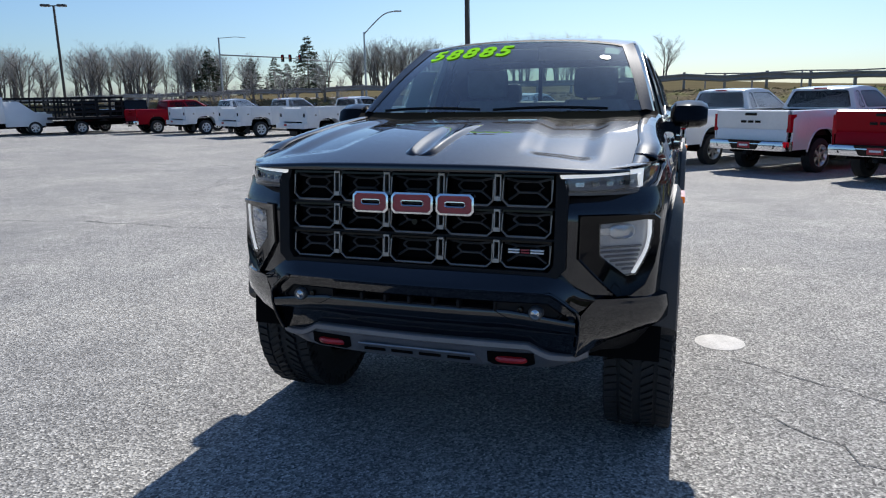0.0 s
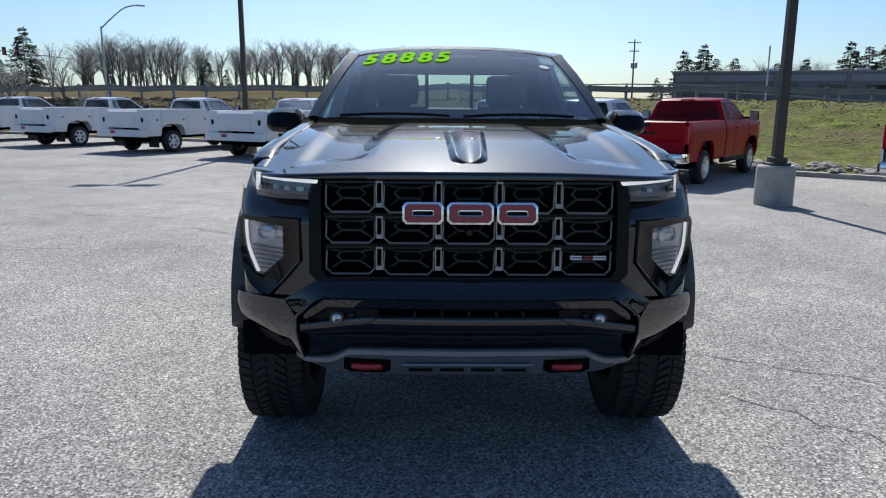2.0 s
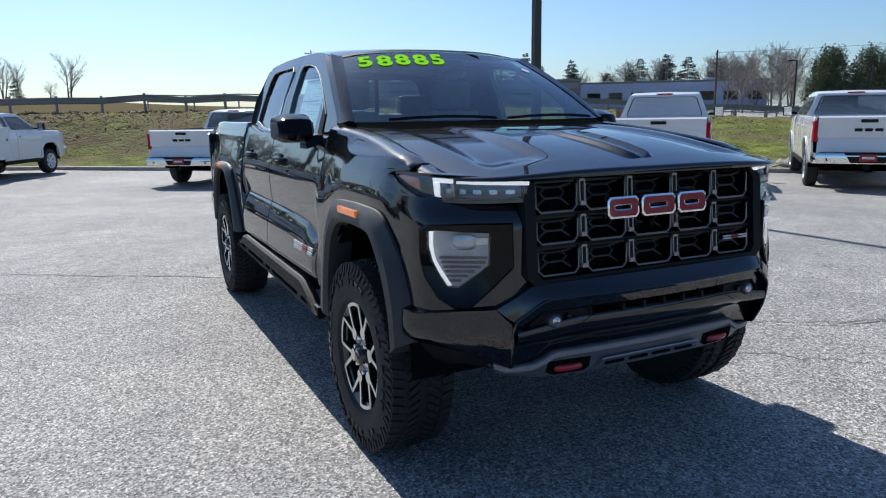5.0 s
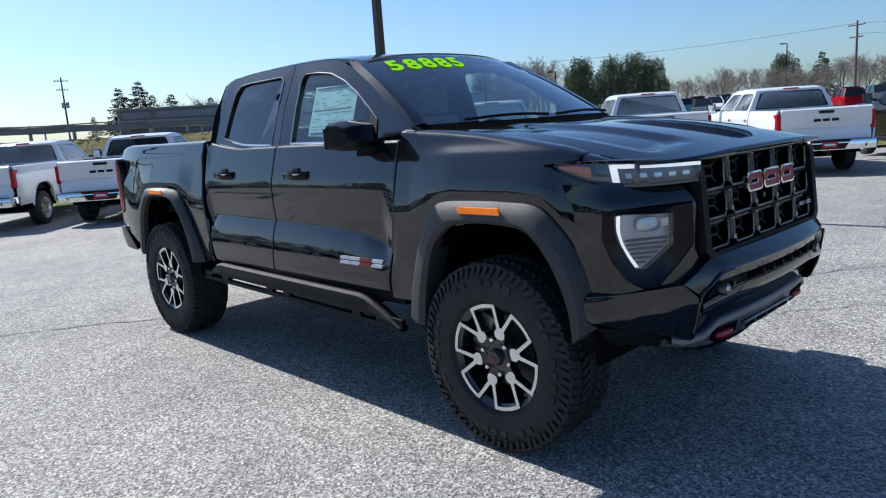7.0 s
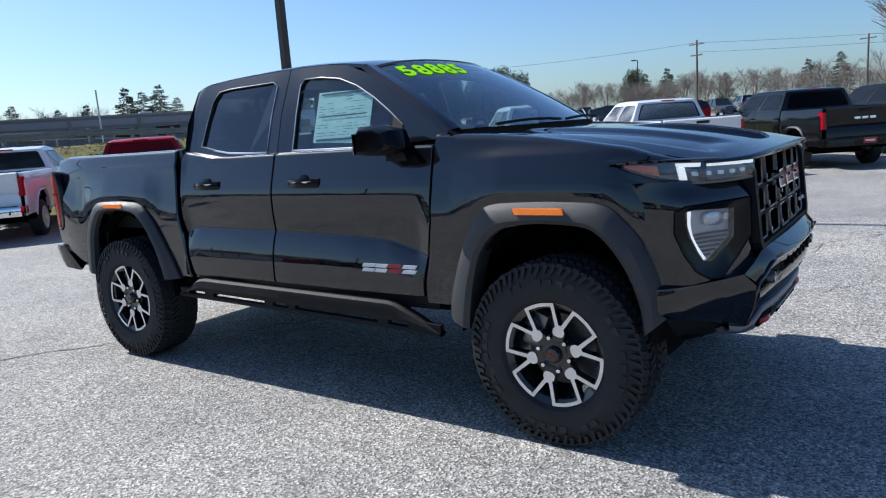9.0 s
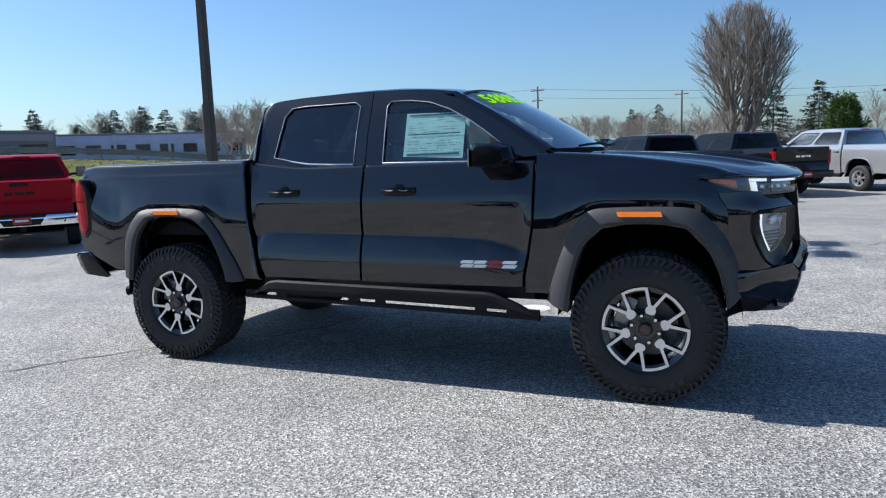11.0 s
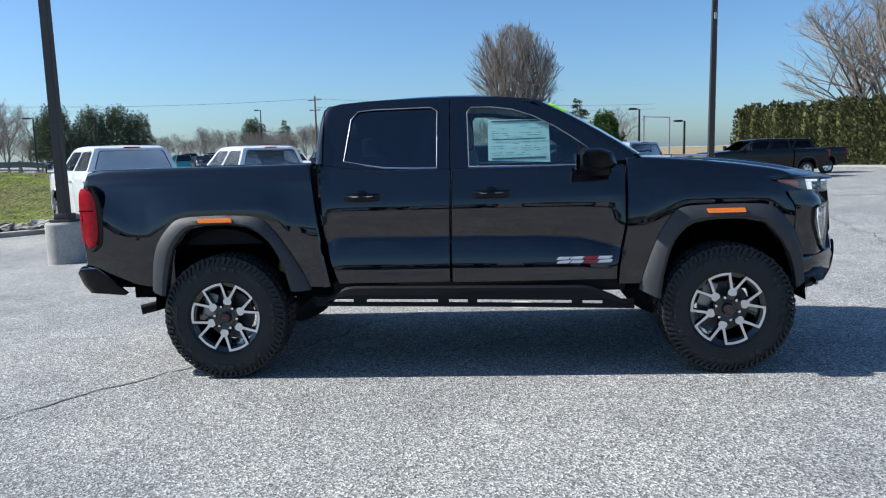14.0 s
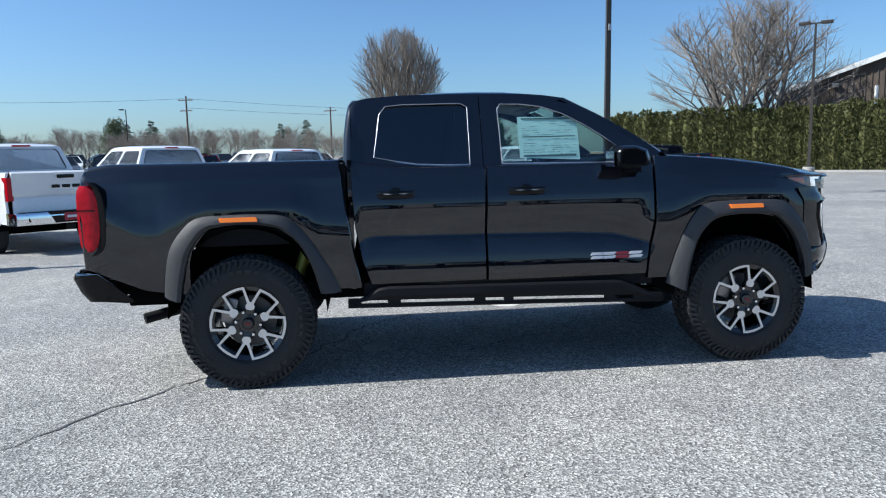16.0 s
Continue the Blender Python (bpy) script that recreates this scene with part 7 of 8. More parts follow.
# dark timber barn behind the hedge
BARN = material("weathered brown boarding", (0.1, 0.078, 0.062), 0.85, vary=0.3, scale=1.2)
WHITE_TRIM = material("white painted trim", (0.75, 0.75, 0.74), 0.6, vary=0.06)
t = thing("barn", "weathered brown board barn with white roof trim", "barn", pose(44.8, -39.6, -0.3, 0, 0, -124.8))
gable = [(-10.0, 0, -0.5), (10.0, 0, -0.5), (10.0, 0, 6.2), (0, 0, 9.6), (-10.0, 0, 6.2)]
part("gable_wall", Shape().slab(gable, (0, 0.3, 0)), BARN, t, smooth=0)
part("side_wall", Shape().box((-9.9, 9, 2.8), (0.3, 18, 6.8)), BARN, t)
part("side_wall", Shape().box((9.9, 9, 2.8), (0.3, 18, 6.8)), BARN, t)
for i in range(48):
    xx = -9.8 + i * 0.417
    part("batten", Shape().box((xx, -0.03, (6.1 + 3.3 * (1 - abs(xx) / 10)) / 2), (0.07, 0.06, 6.1 + 3.3 * (1 - abs(xx) / 10))), BARN, t)
for s in (-1, 1):
    part("roof_slope", Shape().slab([(s * 10.6, -0.4, 6.0), (0, -0.4, 9.65), (0, 18.4, 9.65), (s * 10.6, 18.4, 6.0)], (0, 0, 0.2)), ROOF_GREY, t)
    part("barge_board", Shape().slab([(s * 10.6, -0.45, 5.8), (0, -0.45, 9.45), (0, -0.45, 9.85), (s * 10.6, -0.45, 6.2)], (0, 0.08, 0)), WHITE_TRIM, t, "white painted barge board")
part("flue_pipe", Shape().tube([(-3.2, -0.6, 3.0), (-3.2, -0.6, 6.4)], 0.14, 10), WHITE_TRIM, t)
part("wall_lamp", Shape().box((-6.0, -0.2, 6.6), (0.5, 0.3, 0.3), bevel=0.05), GUNMETAL, t)

# ---- trees and hedge ----
BARK = material("grey-brown bark", (0.16, 0.142, 0.125), 0.9, vary=0.3, scale=4, bump=0.5, bump_scale=25)
# twigs paler than bark really is: distance haze put into the colour
TWIG = material("haze-pale bare twigs", (0.4, 0.38, 0.355), 0.9, vary=0.25, scale=2)
BROWN_TWIG = material("brown twigs", (0.235, 0.2, 0.17), 0.9, vary=0.25, scale=2)
NEEDLE = material("dark conifer needles", (0.055, 0.08, 0.042), 0.85, vary=0.45, scale=1.2)
PINE = material("pine needles", (0.11, 0.14, 0.07), 0.85, vary=0.45, scale=1.0)
ARBOR = material("hedge foliage", (0.085, 0.088, 0.026), 0.85, vary=0.5, scale=2.2)
CEDAR = material("bright evergreen foliage", (0.07, 0.125, 0.028), 0.85, vary=0.4, scale=2.0)


def raw_mesh(name, shape, mat, parent=None):
    me = bpy.data.meshes.new(name)
    me.from_pydata(shape.v, [], shape.f)
    me.materials.append(mat)
    ob = new(name, me)
    if parent:
        ob.parent = parent
    return ob


def limb(s, p, d, length, r, rnd, n=4, sides=5, curl=0.25, up=0.15):
    """A tapering crooked limb; returns the points along it with their directions."""
    pts, p, d = [(p.copy(), d.copy())], p.copy(), d.copy()
    for i in range(n):
        d = (d + Vector((rnd.uniform(-curl, curl), rnd.uniform(-curl, curl), rnd.uniform(-curl, curl) + up))).normalized()
        p = p + d * (length / n)
        pts.append((p.copy(), d.copy()))
    s.tube([q for q, _ in pts], [r * (1 - 0.82 * i / n) for i in range(n + 1)], sides, caps=False)
    return pts


def bare_tree(label, height, spread, seed, trunks=1, fork=0.25, kids=(8, 7, 6, 8), group="", upward=0.5, thin=0.012, name="bare_tree", twigs=None, egg=0.0, dome=None, leans=(0.08, 0.2)):
    """A leafless broad tree with several orders of branches, the last of them thin blades of twig."""
    rnd = random.Random(seed)
    t = thing(name, label, "tree", None, group)
    wood, twig = Shape(), Shape()

    def grow(p, d, length, r, level):
        if dome:
            def outside(q):
                return Vector((q[0] / dome[0], q[1] / dome[0], (q[2] - dome[1]) / (dome[2] if q[2] > dome[1] else dome[1]))).length
            edge = rnd.uniform(0.88, 1.02)
            if level >= 2 and outside(p) > edge:
                return
            while length > 0.3 and outside(p + d * length) > edge:
                length *= 0.85
        if level == 4:
            e = Vector((rnd.uniform(-1, 1), rnd.uniform(-1, 1), rnd.uniform(-0.5, 0.5))).normalized() * thin
            twig.add([p - e, p + e, p + (d + Vector((0, 0, 0.12))).normalized() * length * 0.62], [(0, 1, 2)])
            return
        s = wood if level < 2 else twig
        pts = limb(s, p, d, length, max(r, thin), rnd, (6, 4, 2, 1)[level], (8, 4, 3, 3)[level], 0.12 + 0.06 * level, 0.04 + 0.08 * upward)
        n_ = kids[level]
        lo = 0.2 if level else fork
        for i in range(n_):
            f = lo + (0.99 - lo) * (i + rnd.uniform(0.2, 0.8)) / n_
            k = min(len(pts) - 2, int(f * (len(pts) - 1)))
            q = pts[k][0].lerp(pts[k + 1][0], f * (len(pts) - 1) - k)
            a = rnd.uniform(0, 6.283)
            side = Vector((math.cos(a), math.sin(a), rnd.uniform(-0.2, 0.3)))
            e = (pts[k][1] * (0.7 + upward * 0.4) + side * spread * rnd.uniform(0.6, 1.1)).normalized()
            grow(q, e, length * rnd.uniform(0.48, 0.72) * (1.2 - 0.5 * f) * (1 - egg * max(0, f - 0.45) * 1.2 if level == 0 else 1), r * 0.45 * (1.2 - 0.5 * f), level + 1)
    for k in range(trunks):
        a = (2.4 * k if trunks > 3 else 6.283 * k / trunks) + rnd.uniform(0, 1)
        lean = 0.0 if trunks == 1 else leans[0] + (leans[1] - leans[0]) * (k + rnd.random()) / trunks
        grow(Vector((min(lean, 0.2) * math.cos(a), min(lean, 0.2) * math.sin(a), -0.3)), Vector((lean * math.cos(a), lean * math.sin(a), 1)).normalized(), height * rnd.uniform(0.6, 0.72), height * 0.018, 0)
    raw_mesh("trunk", wood, BARK, t)
    tw = raw_mesh("twig_crown", twig, twigs or TWIG, t)
    tw["kind"] = "stuff"
    return t


def spray(s, p, d, size, rnd):
    """One tuft of needles: three thin blades."""
    for _ in range(3):
        e = Vector((rnd.uniform(-1, 1), rnd.uniform(-1, 1), rnd.uniform(-0.7, 0.7))).normalized()
        q = (d + e * 0.75).normalized()
        s.add([p - e * size * 0.3, p + e * size * 0.3, p + q * size * 1.4], [(0, 1, 2)])


def conifer(label, height, radius, seed, mat, group="", tiers=26, start=0.05, name="conifer"):
    """A spruce: a trunk with whorls of drooping boughs hung with tufts, and gaps between them."""
    rnd = random.Random(seed)
    t = thing(name, label, "tree", None, group)
    wood, crown = Shape(), Shape()
    wood.tube([(0, 0, -1.8), (0, 0, height * 0.5), (0, 0, height * 0.97)], [height * 0.016, height * 0.01, 0.015], 7)
    for i in range(tiers):
        f = start + (0.98 - start) * (i + rnd.uniform(-0.3, 0.3)) / tiers
        reach = radius * (1 - f) ** 0.85 * min(1, (f - start) / 0.06 + 0.6)
        for j in range(rnd.randint(6, 9)):
            a = rnd.uniform(0, 6.283)
            ln = reach * rnd.uniform(0.6, 1.12) + 0.12
            d = Vector((math.cos(a), math.sin(a), 0))
            z0 = f * height + rnd.uniform(-0.15, 0.15)
            lift_ = rnd.uniform(-0.12, 0.3) * f
            q = lambda u: d * (ln * u) + Vector((0, 0, z0 + ln * (lift_ * u - 0.38 * u * u + 0.2 * u ** 4)))
            wood.tube([q(0), q(0.5), q(0.95)], [0.03, 0.02, 0.008], 3, caps=False)
            m_ = max(3, int(ln * 5.5))
            for k in range(m_):
                u = 0.15 + 0.88 * (k + rnd.random()) / m_
                w_ = ln * 0.22 * (1 - 0.6 * u)
                o = Vector((-d[1], d[0], 0)) * rnd.uniform(-w_, w_)
                spray(crown, q(u) + o + Vector((0, 0, -abs(o.length) * 0.25)), d + o * 1.5 + Vector((0, 0, -0.25)), height * rnd.uniform(0.02, 0.036), rnd)
    raw_mesh("trunk", wood, BARK, t)
    raw_mesh("crown", crown, mat, t)["kind"] = "stuff"
    return t


def pine_tree(label, height, radius, seed, mat, group="", start=0.15, name="pine", limbs=60, dense=90, leaf=1.0):
    """A broad evergreen: limbs that end in rounded clumps of needles, with sky between them."""
    rnd = random.Random(seed)
    t = thing(name, label, "tree", None, group)
    wood, crown = Shape(), Shape()
    wood.tube([(0, 0, -0.4), (0.1, 0, height * 0.5), (0, 0.1, height * 0.92)], [height * 0.022, height * 0.014, 0.03], 7)
    for i in range(limbs):
        f = start + (0.97 - start) * (i + rnd.random()) / limbs
        a = i * 2.4 + rnd.uniform(-0.5, 0.5)
        rr = radius * (1.06 - f) ** 0.6 * min(1, 0.55 + 2 * f) * rnd.uniform(0.45, 1.0)
        z0 = f * height
        tip_ = Vector((math.cos(a) * rr, math.sin(a) * rr, z0 + rr * rnd.uniform(0.0, 0.25)))
        wood.tube([(0, 0, z0 - rr * 0.15), tip_ * 0.5 + Vector((0, 0, z0 * 0.5 - rr * 0.08)), tip_], [0.06, 0.04, 0.015], 4, caps=False)
        cr = radius * rnd.uniform(0.17, 0.31)
        for k in range(dense):
            e = Vector((rnd.gauss(0, 1), rnd.gauss(0, 1), rnd.gauss(0, 0.62)))
            e = e.normalized() * rnd.uniform(0.35, 1.0) ** 0.5
            p = tip_ * rnd.uniform(0.8, 1.02) + Vector((e[0], e[1], e[2] * 0.62)) * cr
            spray(crown, p, e + Vector((0, 0, 0.3)), height * leaf * rnd.uniform(0.014, 0.025), rnd)
    raw_mesh("trunk", wood, BARK, t)
    raw_mesh("crown", crown, mat, t)["kind"] = "stuff"
    return t


def stand(ob, x, y, z, turn, s=1.0, sz=None):
    ob.matrix_basis = Matrix.LocRotScale((x, y, z), Euler((0, 0, radians(turn))), (s, s, sz or s))
    return ob


def again(ob, x, y, z, turn, s=1.0, sz=None):
    c = copy_thing(ob, Matrix())
    return stand(c, x, y, z, turn, s, sz)


rnd = random.Random(21)
# the big leafless tree across the lot, and the broad one behind the hedge
stand(bare_tree("large leafless tree with many upright limbs", 14.5, 0.62, 5, 8, 0.22, (9, 6, 6, 4), upward=0.7, thin=0.0095, twigs=BROWN_TWIG, dome=(4.4, 7.2, 5.1), leans=(0.03, 0.5)), 54.8, -0.3, rise(54.8, -0.3), 20)
stand(bare_tree("broad spreading leafless tree behind the hedge", 16.0, 0.8, 9, 7, 0.16, (8, 6, 7, 6), upward=0.35, thin=0.0065, twigs=BROWN_TWIG, dome=(8.8, 6.0, 7.4), leans=(0.05, 0.85)), 47.0, -26.2, rise(47, -26.2), 0)
# woods of leafless trees
WOOD = "leafless trees on the skyline"
w1 = stand(bare_tree("slender leafless tree on the skyline", 12.5, 0.85, 31, 2, 0.2, (7, 5, 5, 4), WOOD, 0.65, 0.0105, dome=(4.6, 6.4, 5.4)), -120, 101.2, land(-120, 101.2), 0)
w2 = stand(bare_tree("forked leafless tree on the skyline", 12.5, 0.85, 37, 3, 0.25, (5, 5, 5, 4), WOOD, 0.65, 0.0105, dome=(4.8, 6.6, 5.4)), -96, 124, land(-96, 124), 0)
w3 = stand(bare_tree("round leafless tree on the skyline", 12.0, 0.9, 41, 2, 0.22, (7, 5, 5, 4), WOOD, 0.6, 0.0105, dome=(4.6, 6.2, 5.2)), -4.4, 166.8, land(-4.4, 166.8), 0)
kinds = (w1, w2, w3)
line = []
for x0, y0, x1, y1, n_, s0 in ((-128, 93, -92, 127, 38, 0.97), (-78, 147, -50, 158, 25, 1.0), (-46, 159, -16, 167, 22, 0.95)):
    for i in range(n_):
        f = (i + rnd.uniform(0, 0.8)) / n_
        line.append((x0 + (x1 - x0) * f, y0 + (y1 - y0) * f + rnd.uniform(-5, 14), s0 * (0.86 + 0.2 * math.sin(math.pi * f)) * rnd.uniform(0.9, 1.08)))
for i, (x, y, s) in enumerate(line):
    again(kinds[(i * 7 + i // 3) % 3], x, y, land(x, y), rnd.uniform(0, 360), s)
for i in range(30):
    f = (i + rnd.uniform(0, 0.9)) / 30
    x, y = lerp([(0, -130), (0.42, -93), (0.43, -79), (0.7, -50), (1, -14)], f), lerp([(0, 97), (0.42, 134), (0.43, 152), (0.7, 164), (1, 172)], f) + rnd.uniform(0, 12)
    again(kinds[i % 3], x, y, land(x, y), rnd.uniform(0, 360), rnd.uniform(0.5, 0.7), rnd.uniform(0.8, 1.02))
# low brush between
for i in range(16):
    f = i / 15
    x, y = -128 + 120 * f + rnd.uniform(-4, 4), 92 + 66 * f ** 0.6 + rnd.uniform(-8, 4)
    again(kinds[i % 3], x, y, land(x, y), rnd.uniform(0, 360), rnd.uniform(0.4, 0.6), 0.36)
# brush along the crest of the bank
for i in range(16):
    x = -62 + 2.9 * i + rnd.uniform(-1, 1)
    y = crest_y(x) - rnd.uniform(0.5, 3)
    again(kinds[i % 3], x, y, bank(x, (y - edge_y(x)) / (crest_y(x) - edge_y(x)))[1] - 0.1, rnd.uniform(0, 360), rnd.uniform(0.16, 0.3))
# far woods behind the other car park
w4 = bare_tree("brown leafless tree beyond the far car park", 12.0, 0.8, 52, 2, 0.22, (9, 6, 6, 6), "brown trees beyond the far car park", 0.6, 0.017)
w5 = bare_tree("reddish-brown leafless tree beyond the far car park", 11.0, 0.9, 57, 1, 0.2, (10, 7, 6, 5), "brown trees beyond the far car park", 0.5, 0.017)
for ob in w4.children_recursive + w5.children_recursive:
    ob.data.materials[0] = BROWN_TWIG
stand(w4, 121, 33, land(121, 33), 0, 0.62, 0.55)
stand(w5, 128, 22, land(128, 22), 0, 0.62, 0.55)
for i in range(54):
    a = radians(-1 + 40 * (i + rnd.uniform(0, 0.8)) / 54)
    d = rnd.uniform(118, 142)
    x, y = -4 + d * math.cos(a), d * math.sin(a)
    again((w4, w5)[i % 2], x, y, land(x, y), rnd.uniform(0, 360), rnd.uniform(0.5, 0.72), rnd.uniform(0.34, 0.6))
for x, y, s in ((64.0, -10.8, 0.5), (72.0, 26.0, 0.42), (50.0, 5.0, 0.32), (57.0, 8.0, 0.36), (52.0, -4.0, 0.3), (51.5, 2.2, 0.42), (53.0, 0.8, 0.4), (80.0, 36.0, 0.46), (86.0, 30.0, 0.42), (73.0, 57.2, 0.78), (76.0, 60.5, 0.8), (72.0, 61.5, 0.74), (79.0, 66.0, 0.8), (82.0, 71.0, 0.78), (86.0, 77.0, 0.8)):
    again(w5, x, y, rise(x, y), rnd.uniform(0, 360), s)
for i in range(16):
    x, y = 88 + 2.6 * i + rnd.uniform(-2, 2), 132 - 2.9 * i + rnd.uniform(0, 6)
    again((w4, w5)[i % 2], x, y, land(x, y), rnd.uniform(0, 360), rnd.uniform(0.75, 0.95) * (0.8 + 0.025 * i))
for i in range(9):
    x, y = 57 + 3.1 * i + rnd.uniform(-1, 1), 142 + rnd.uniform(-2, 3)
    again(kinds[i % 3], x, y, land(x, y), rnd.uniform(0, 360), rnd.uniform(0.7, 0.86))
# low unseen trees added behind the place where the walk goes, for reflections
for i in range(14):
    x, y = -58 + rnd.uniform(-6, 6), -40 + 6 * i
    again(kinds[i % 3], x, y, land(x, y), rnd.uniform(0, 360), rnd.uniform(0.12, 0.2))
# conifers
CON = "evergreens on the skyline"
spruce = stand(conifer("tall dark spruce on the skyline", 11.5, 5.0, 3, NEEDLE, CON, 30), -82, 145, land(-82, 145), 0, 1.12)
spruce2 = stand(conifer("open dark spruce with drooping boughs", 10.0, 4.4, 19, NEEDLE, CON, 24), -88.4, 141.3, land(-88.4, 141.3), 40, 0.85)
pine = stand(pine_tree("broad dark pine with an uneven crown", 8.6, 3.7, 8, PINE, CON, limbs=62, dense=95, leaf=1.2), 79.0, 54.8, land(79, 54.8), 0, 0.9)
pine2 = stand(pine_tree("dark pine with a ragged crown", 8.2, 3.4, 23, PINE, CON, limbs=58, dense=95, leaf=1.2), 81.2, 51.7, land(81.2, 51.7), 0, 0.92)
for i, (x, y, s) in enumerate(((-92.5, 138.0, 0.72), (-86.0, 142.5, 0.7), (-94.3, 125.2, 0.85), (-14.0, 166, 0.5), (-50.0, 159.0, 0.6), (-46.0, 160, 0.45))):
    again((spruce, spruce2)[i % 2], x, y, land(x, y), rnd.uniform(0, 360), s)
for i, (x, y, s) in enumerate(((80.0, 135.5, 1.08), (82.3, 133.3, 1.15), (84.9, 131.5, 1.1), (87.5, 129.5, 1.0), (93.2, 126, 0.95), (99, 121, 0.8), (53.0, 139.0, 1.05), (59.0, 138.5, 0.95), (61.5, 139.5, 0.6), (67.0, 138.0, 0.85), (72.5, 137.5, 0.8), (104.5, 117.3, 1.1), (108.3, 113.3, 1.0), (111.0, 110.0, 1.1), (114.0, 105.0, 0.9), (70.0, 138.0, 0.68), (64.0, 136.0, 0.62), (56.0, 140.0, 0.95), (50.0, 141.0, 0.95), (45.0, 142.0, 0.46), (76.0, 136.0, 0.6), (128.7, 45.1, 0.72), (126.0, 40.0, 0.66), (135, 13.7, 0.8), (134.0, 18.5, 0.62), (130, 31, 0.6), (59.5, -6.2, 0.54), (57.0, -2.8, 0.6), (96.0, 110.0, 0.7), (103.0, 104.0, 0.75))):
    again((spruce, spruce2)[i % 2], x, y, land(x, y), rnd.uniform(0, 360), s)
for i, (x, y, s) in enumerate(((82.7, 49.1, 0.9), (83.8, 46.9, 0.84), (124.0, 45.5, 0.9), (80.5, 57.0, 0.82))):
    again((pine, pine2)[i % 2], x, y, land(x, y), rnd.uniform(0, 360), s)
stand(pine_tree("dense rounded bright evergreen shrub", 4.1, 1.6, 14, CEDAR, start=0.04, name="evergreen_shrub", limbs=70, dense=100, leaf=1.9), 42.5, -6.0, rise(42.5, -6), 0)

# clipped hedge of close evergreens
rnd = random.Random(77)
hedge = thing("hedge", "tall dense yellow-green evergreen hedge", "hedge", pose(0, 0, 0))
ha, hb = Vector((51.0, -17.6, 0)), Vector((31.0, -35.5, 0))
hl = (hb - ha).length
hd = (hb - ha) / hl
hn = Vector((-hd[1], hd[0], 0))
n_h = int(hl / 0.56)
for i in range(n_h):
    c = ha + hd * (i * 0.56 + rnd.uniform(-0.12, 0.12)) + hn * rnd.uniform(-0.16, 0.16)
    z0 = rise(c[0], c[1])
    top = 4.35 + rnd.uniform(-0.22, 0.25)
    bush = Shape()
    for k in range(1000):
        h = rnd.uniform(0.0, 1.0)
        a = rnd.uniform(0, 6.283)
        rr = (0.72 * (1 - h ** 5 * 0.6)) * rnd.uniform(0.55, 1.06)
        p = c + Vector((math.cos(a) * rr, math.sin(a) * rr, z0 + 0.1 + h * top))
        sz = rnd.uniform(0.12, 0.26)
        d = Vector((math.cos(a) * 0.5, math.sin(a) * 0.5, rnd.uniform(0.3, 1.0)))
        e = Vector((rnd.uniform(-1, 1), rnd.uniform(-1, 1), rnd.uniform(-0.3, 0.3))).normalized()
        bush.add([p - e * sz * 0.5, p + e * sz * 0.5, p + d * sz * 1.1], [(0, 1, 2)])
    bush.lathe([(z0, 0.34), (z0 + top * 0.5, 0.4), (z0 + top * 0.85, 0.34), (z0 + top * 0.97, 0.12)], 7, "z", (c[0], c[1], 0))
    raw_mesh("hedge_plant", bush, ARBOR, hedge)
g = Shape()
g.loft([[p, p + Vector((0, 0, 0.14)), p - hn * 0.25 + Vector((0, 0, 0.14)), p - hn * 0.25] for p in [Vector((*(ha + hd * (hl * f) - hn * 1.4)[:2], 0)) + Vector((0, 0, rise(*(ha + hd * (hl * f) - hn * 1.4)[:2]) - 0.02)) for f in (i / 20 for i in range(-3, 24))]])
tagged(part("kerb", g, CONCRETE), "pale concrete kerb in front of the hedge", "kerb", kind="structure")

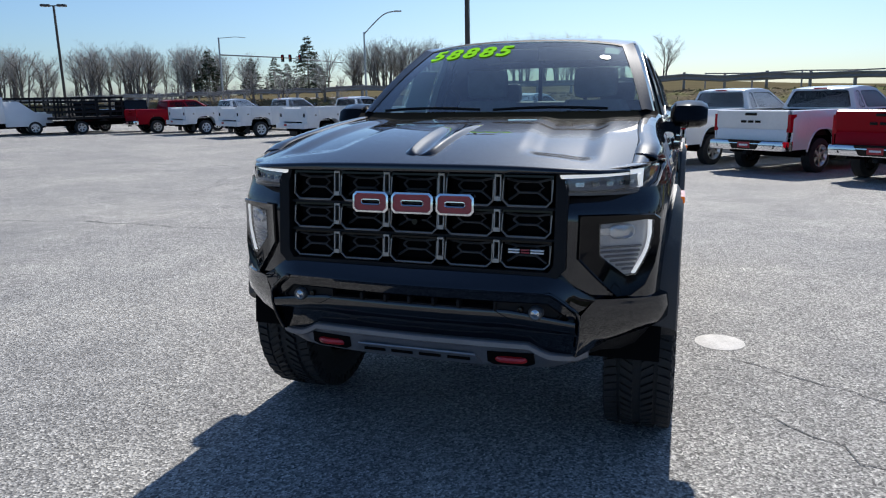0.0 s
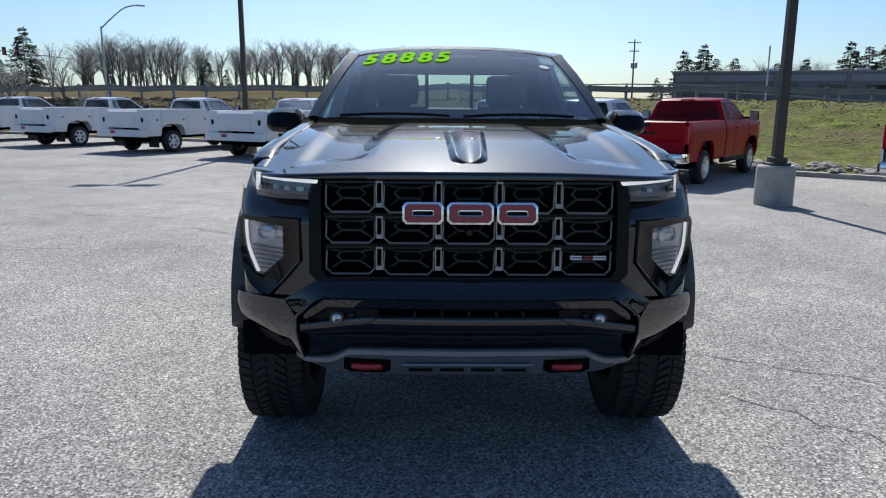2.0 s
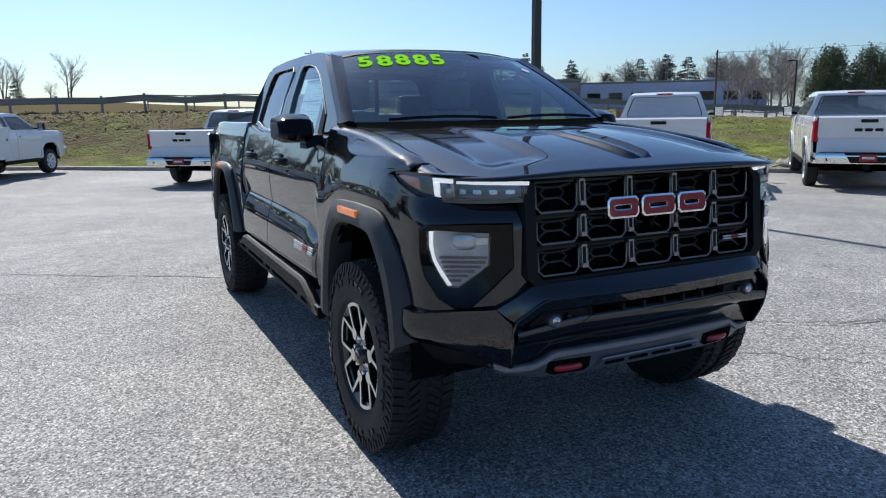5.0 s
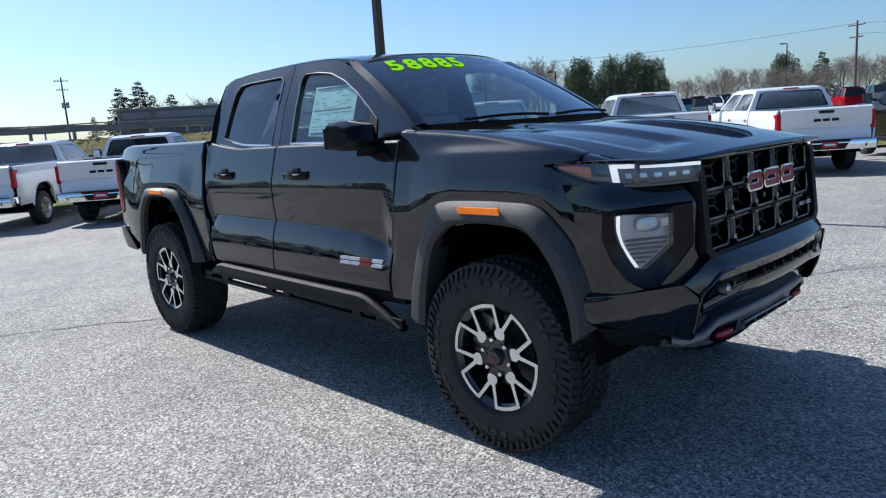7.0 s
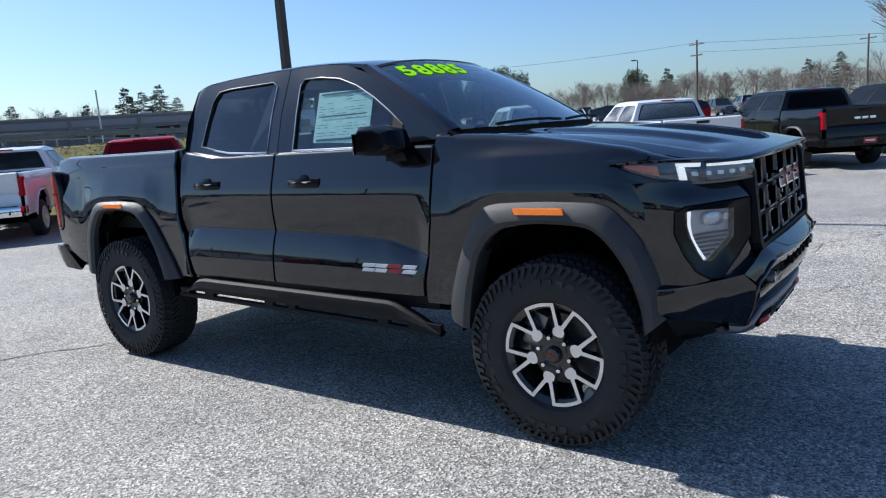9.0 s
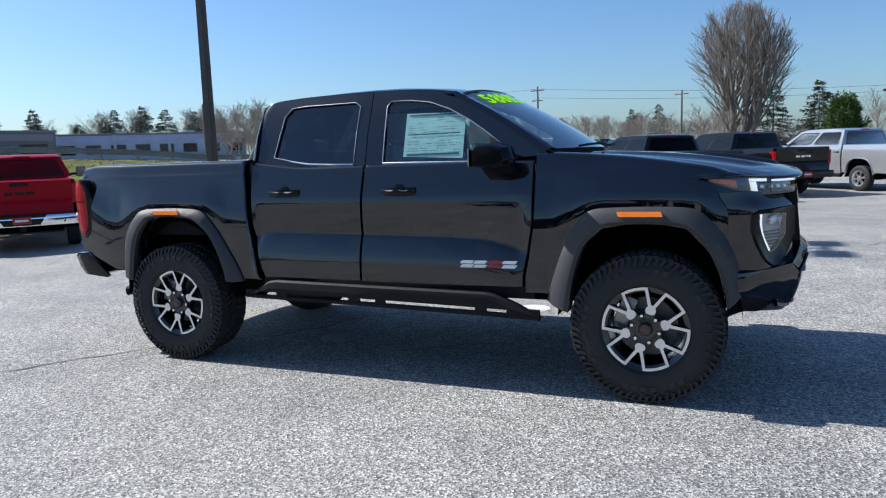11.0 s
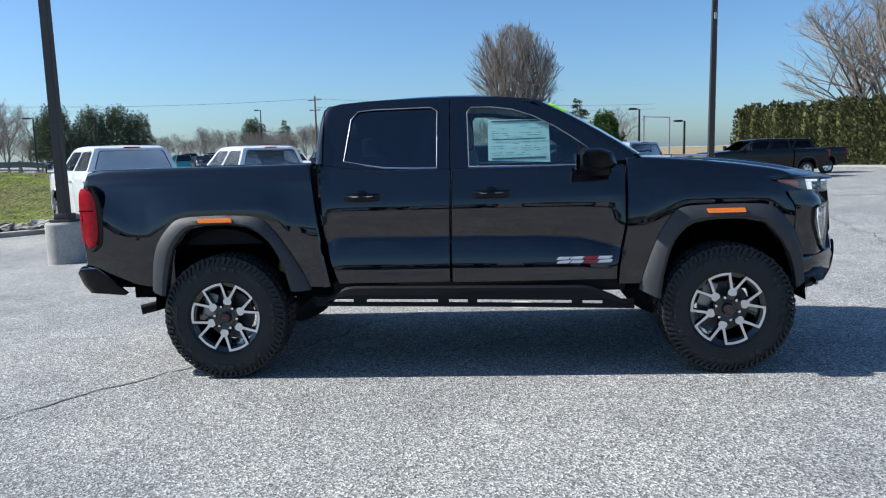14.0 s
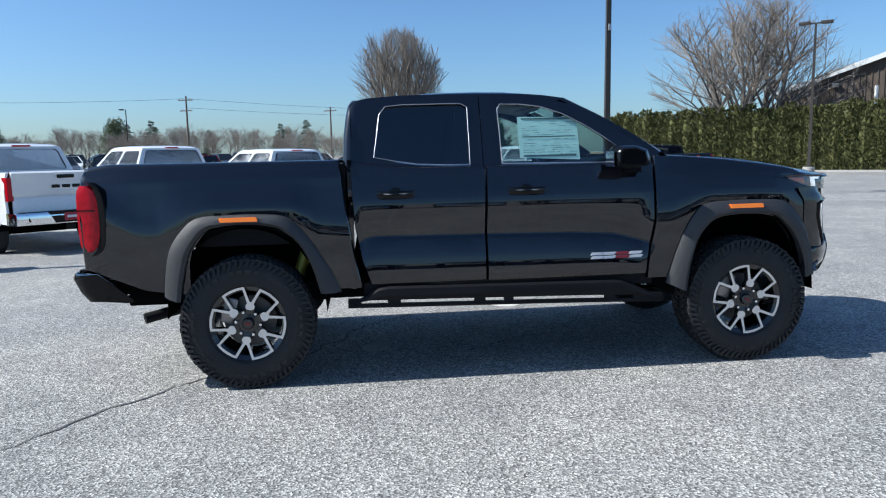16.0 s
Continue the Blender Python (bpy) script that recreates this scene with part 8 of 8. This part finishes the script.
# ---- far cars ----
def far_car(label, paint, suv=True, group="cars in the far car park"):
    """A passenger car, nose along +y, origin on the ground under its middle."""
    t = thing("car", label, "car", None, group)
    h = 1.72 if suv else 1.45
    b = h - 0.62
    sec = []
    for y, z0, z1, k in ((-2.3, 0.45, 0.85, 0.86), (-2.2, 0.32, b, 0.95), (-1.2, 0.3, b + 0.02, 1.0), (0.4, 0.3, b, 1.0), (1.0, 0.3, b - 0.04, 1.0), (1.9, 0.32, b - 0.16, 0.95), (2.25, 0.42, 0.72, 0.84)):
        w_ = 0.92 * k
        sec.append([(-w_ * 0.95, y, z0), (-w_, y, (z0 + z1) / 2), (-w_ * 0.94, y, z1), (w_ * 0.94, y, z1), (w_, y, (z0 + z1) / 2), (w_ * 0.95, y, z0)])
    body = part("body", Shape().loft(sec), paint, t)
    yb, yt = (-2.12, -1.85) if suv else (-1.75, -1.1)
    top = [(-0.62, yt, h), (0.62, yt, h), (0.62, 0.05, h), (-0.62, 0.05, h)]
    low = [(-0.84, yb, b - 0.02), (0.84, yb, b - 0.02), (0.84, 0.95, b - 0.04), (-0.84, 0.95, b - 0.04)]
    part("glasshouse", Shape().loft([low, top], caps=False), CAR_GLASS, t)
    part("roof", Shape().loft([[(x * 1.02, y * 1.0, h - 0.05) for x, y, _ in top], [(x * 0.98, y, h + 0.03) for x, y, _ in top]]), paint, t)
    for s in (-1, 1):
        for y0, y1 in ((0.95, 0.05), (-0.6, -0.62), (yb, yt)):
            part("pillar", Shape().tube([(s * 0.85, y0, b - 0.03), (s * 0.63, y1, h)], 0.045, 5), paint, t)
        part("tail_lamp", Shape().box((s * 0.72, -2.24, b - 0.12), (0.26, 0.12, 0.16), bevel=0.02), RED_LENS, t)
        part("headlamp", Shape().box((s * 0.66, 2.12, 0.74), (0.34, 0.2, 0.14), bevel=0.03), LAMP_SILVER, t)
        for y in (-1.4, 1.4):
            wh = part("wheel", Shape().lathe([(s * 0.92, 0.0), (s * 0.92, 0.2), (s * 0.86, 0.23)], 14, "x", (0, y, 0.34)), ALLOY, t)
            part("tyre", Shape().lathe([(s * 0.7, 0.3), (s * 0.72, 0.345), (s * 0.9, 0.345), (s * 0.925, 0.3), (s * 0.925, 0.22)], 16, "x", (0, y, 0.34)), RUBBER, wh)
    return t


spots = []
rnd = random.Random(8)
for row, (dx, dy) in enumerate(((0, 0), (7.5, 2.4), (15.5, 5.0))):
    for i in range(13):
        spots.append((57.0 + dx + 0.95 * i, 40.0 + dy - 2.75 * i))
paints = (("white parked car in the far lot", WHITE_PAINT), ("black parked car in the far lot", BLACK_CAR), ("silver parked car in the far lot", SILVER_CAR), ("grey parked car in the far lot", GREY_CAR), ("teal parked car in the far lot", TEAL_CAR), ("red parked car in the far lot", RED_CAR), ("dark blue parked car in the far lot", BLUE_CAR))
order_ = [1, 3, 0, 4, 3, 1, 2, 0, 5, 1, 6, 3, 0, 2, 1, 3, 4, 0, 1, 6, 3]
made = {}
for i, (x, y) in enumerate(spots):
    if rnd.random() < 0.1:
        continue
    k = order_[i % len(order_)]
    m = pose(x, y, rise(x, y), 0, 0, -58 + rnd.choice((0, 180)) + rnd.uniform(-2, 2))
    if k not in made:
        made[k] = far_car(paints[k][0], paints[k][1], k != 2)
        made[k].matrix_basis = m
    else:
        copy_thing(made[k], m)
# vans and a stake-bed truck at the far end of the service row
t = thing("stake_truck", "black stake-bed truck with slatted sides", "truck", parked(-34.2, 30.9, 61))
part("chassis", Shape().box((0, 1.5, 0.6), (1.0, 6.2, 0.22)), DEEP_BLACK, t)
part("cab", Shape().loft([[(x * k, y, z) for x, z in ((-1, 0.55), (-1, 1.35), (-0.8, 1.95), (0.8, 1.95), (1, 1.35), (1, 0.55))] for y, k in ((2.6, 0.98), (3.4, 1.0), (4.0, 0.97))]), BLACK_CAR, t)
part("nose", Shape().box((0, 4.7, 0.95), (1.9, 1.5, 0.85), bevel=0.12), BLACK_CAR, t)
part("deck", Shape().box((0, 0.5, 0.95), (2.3, 4.0, 0.14)), MATTE_BLACK, t)
for s in (-1, 1):
    for i in range(6):
        part("stake", Shape().box((s * 1.12, -1.4 + i * 0.76, 1.55), (0.07, 0.09, 1.2)), MATTE_BLACK, t)
    for z in (1.3, 1.6, 1.9, 2.12):
        part("slat", Shape().box((s * 1.12, 0.5, z), (0.04, 4.0, 0.12)), MATTE_BLACK, t)
for z in (1.3, 1.6, 1.9, 2.12):
    part("slat", Shape().box((0, -1.48, z), (2.24, 0.04, 0.12)), MATTE_BLACK, t)
for s in (-1, 1):
    for y in (0, 4.3):
        w0 = plain_wheel(t)
        w0.matrix_basis = pose(s * 0.87, y, 0.39, 0, 0, 0 if s > 0 else 180)
copy_thing(t, parked(-37.6, 30.3, 61))
t = thing("box_van", "white van with a low box body at the row's end", "van", parked(-38.3, 26.2, 61))
part("box_body", Shape().box((0, 0.4, 1.45), (2.1, 4.0, 1.5), bevel=0.05), WHITE_PAINT, t)
part("rear_door", Shape().box((0, -1.61, 1.45), (1.8, 0.03, 1.3), bevel=0.01), SCREEN_GREY, t)
part("cab", Shape().loft([[(x * k, y, z) for x, z in ((-1, 0.5), (-1, 1.3), (-0.8, h), (0.8, h), (1, 1.3), (1, 0.5))] for y, k, h in ((2.4, 0.98, 1.95), (3.2, 1.0, 1.95), (4.0, 0.97, 1.32), (4.9, 0.9, 1.15))]), WHITE_PAINT, t)
part("chassis", Shape().box((0, 1.5, 0.55), (1.6, 6.0, 0.3)), DEEP_BLACK, t)
for s in (-1, 1):
    for y in (0, 3.9):
        w0 = plain_wheel(t)
        w0.matrix_basis = pose(s * 0.87, y, 0.39, 0, 0, 0 if s > 0 else 180)
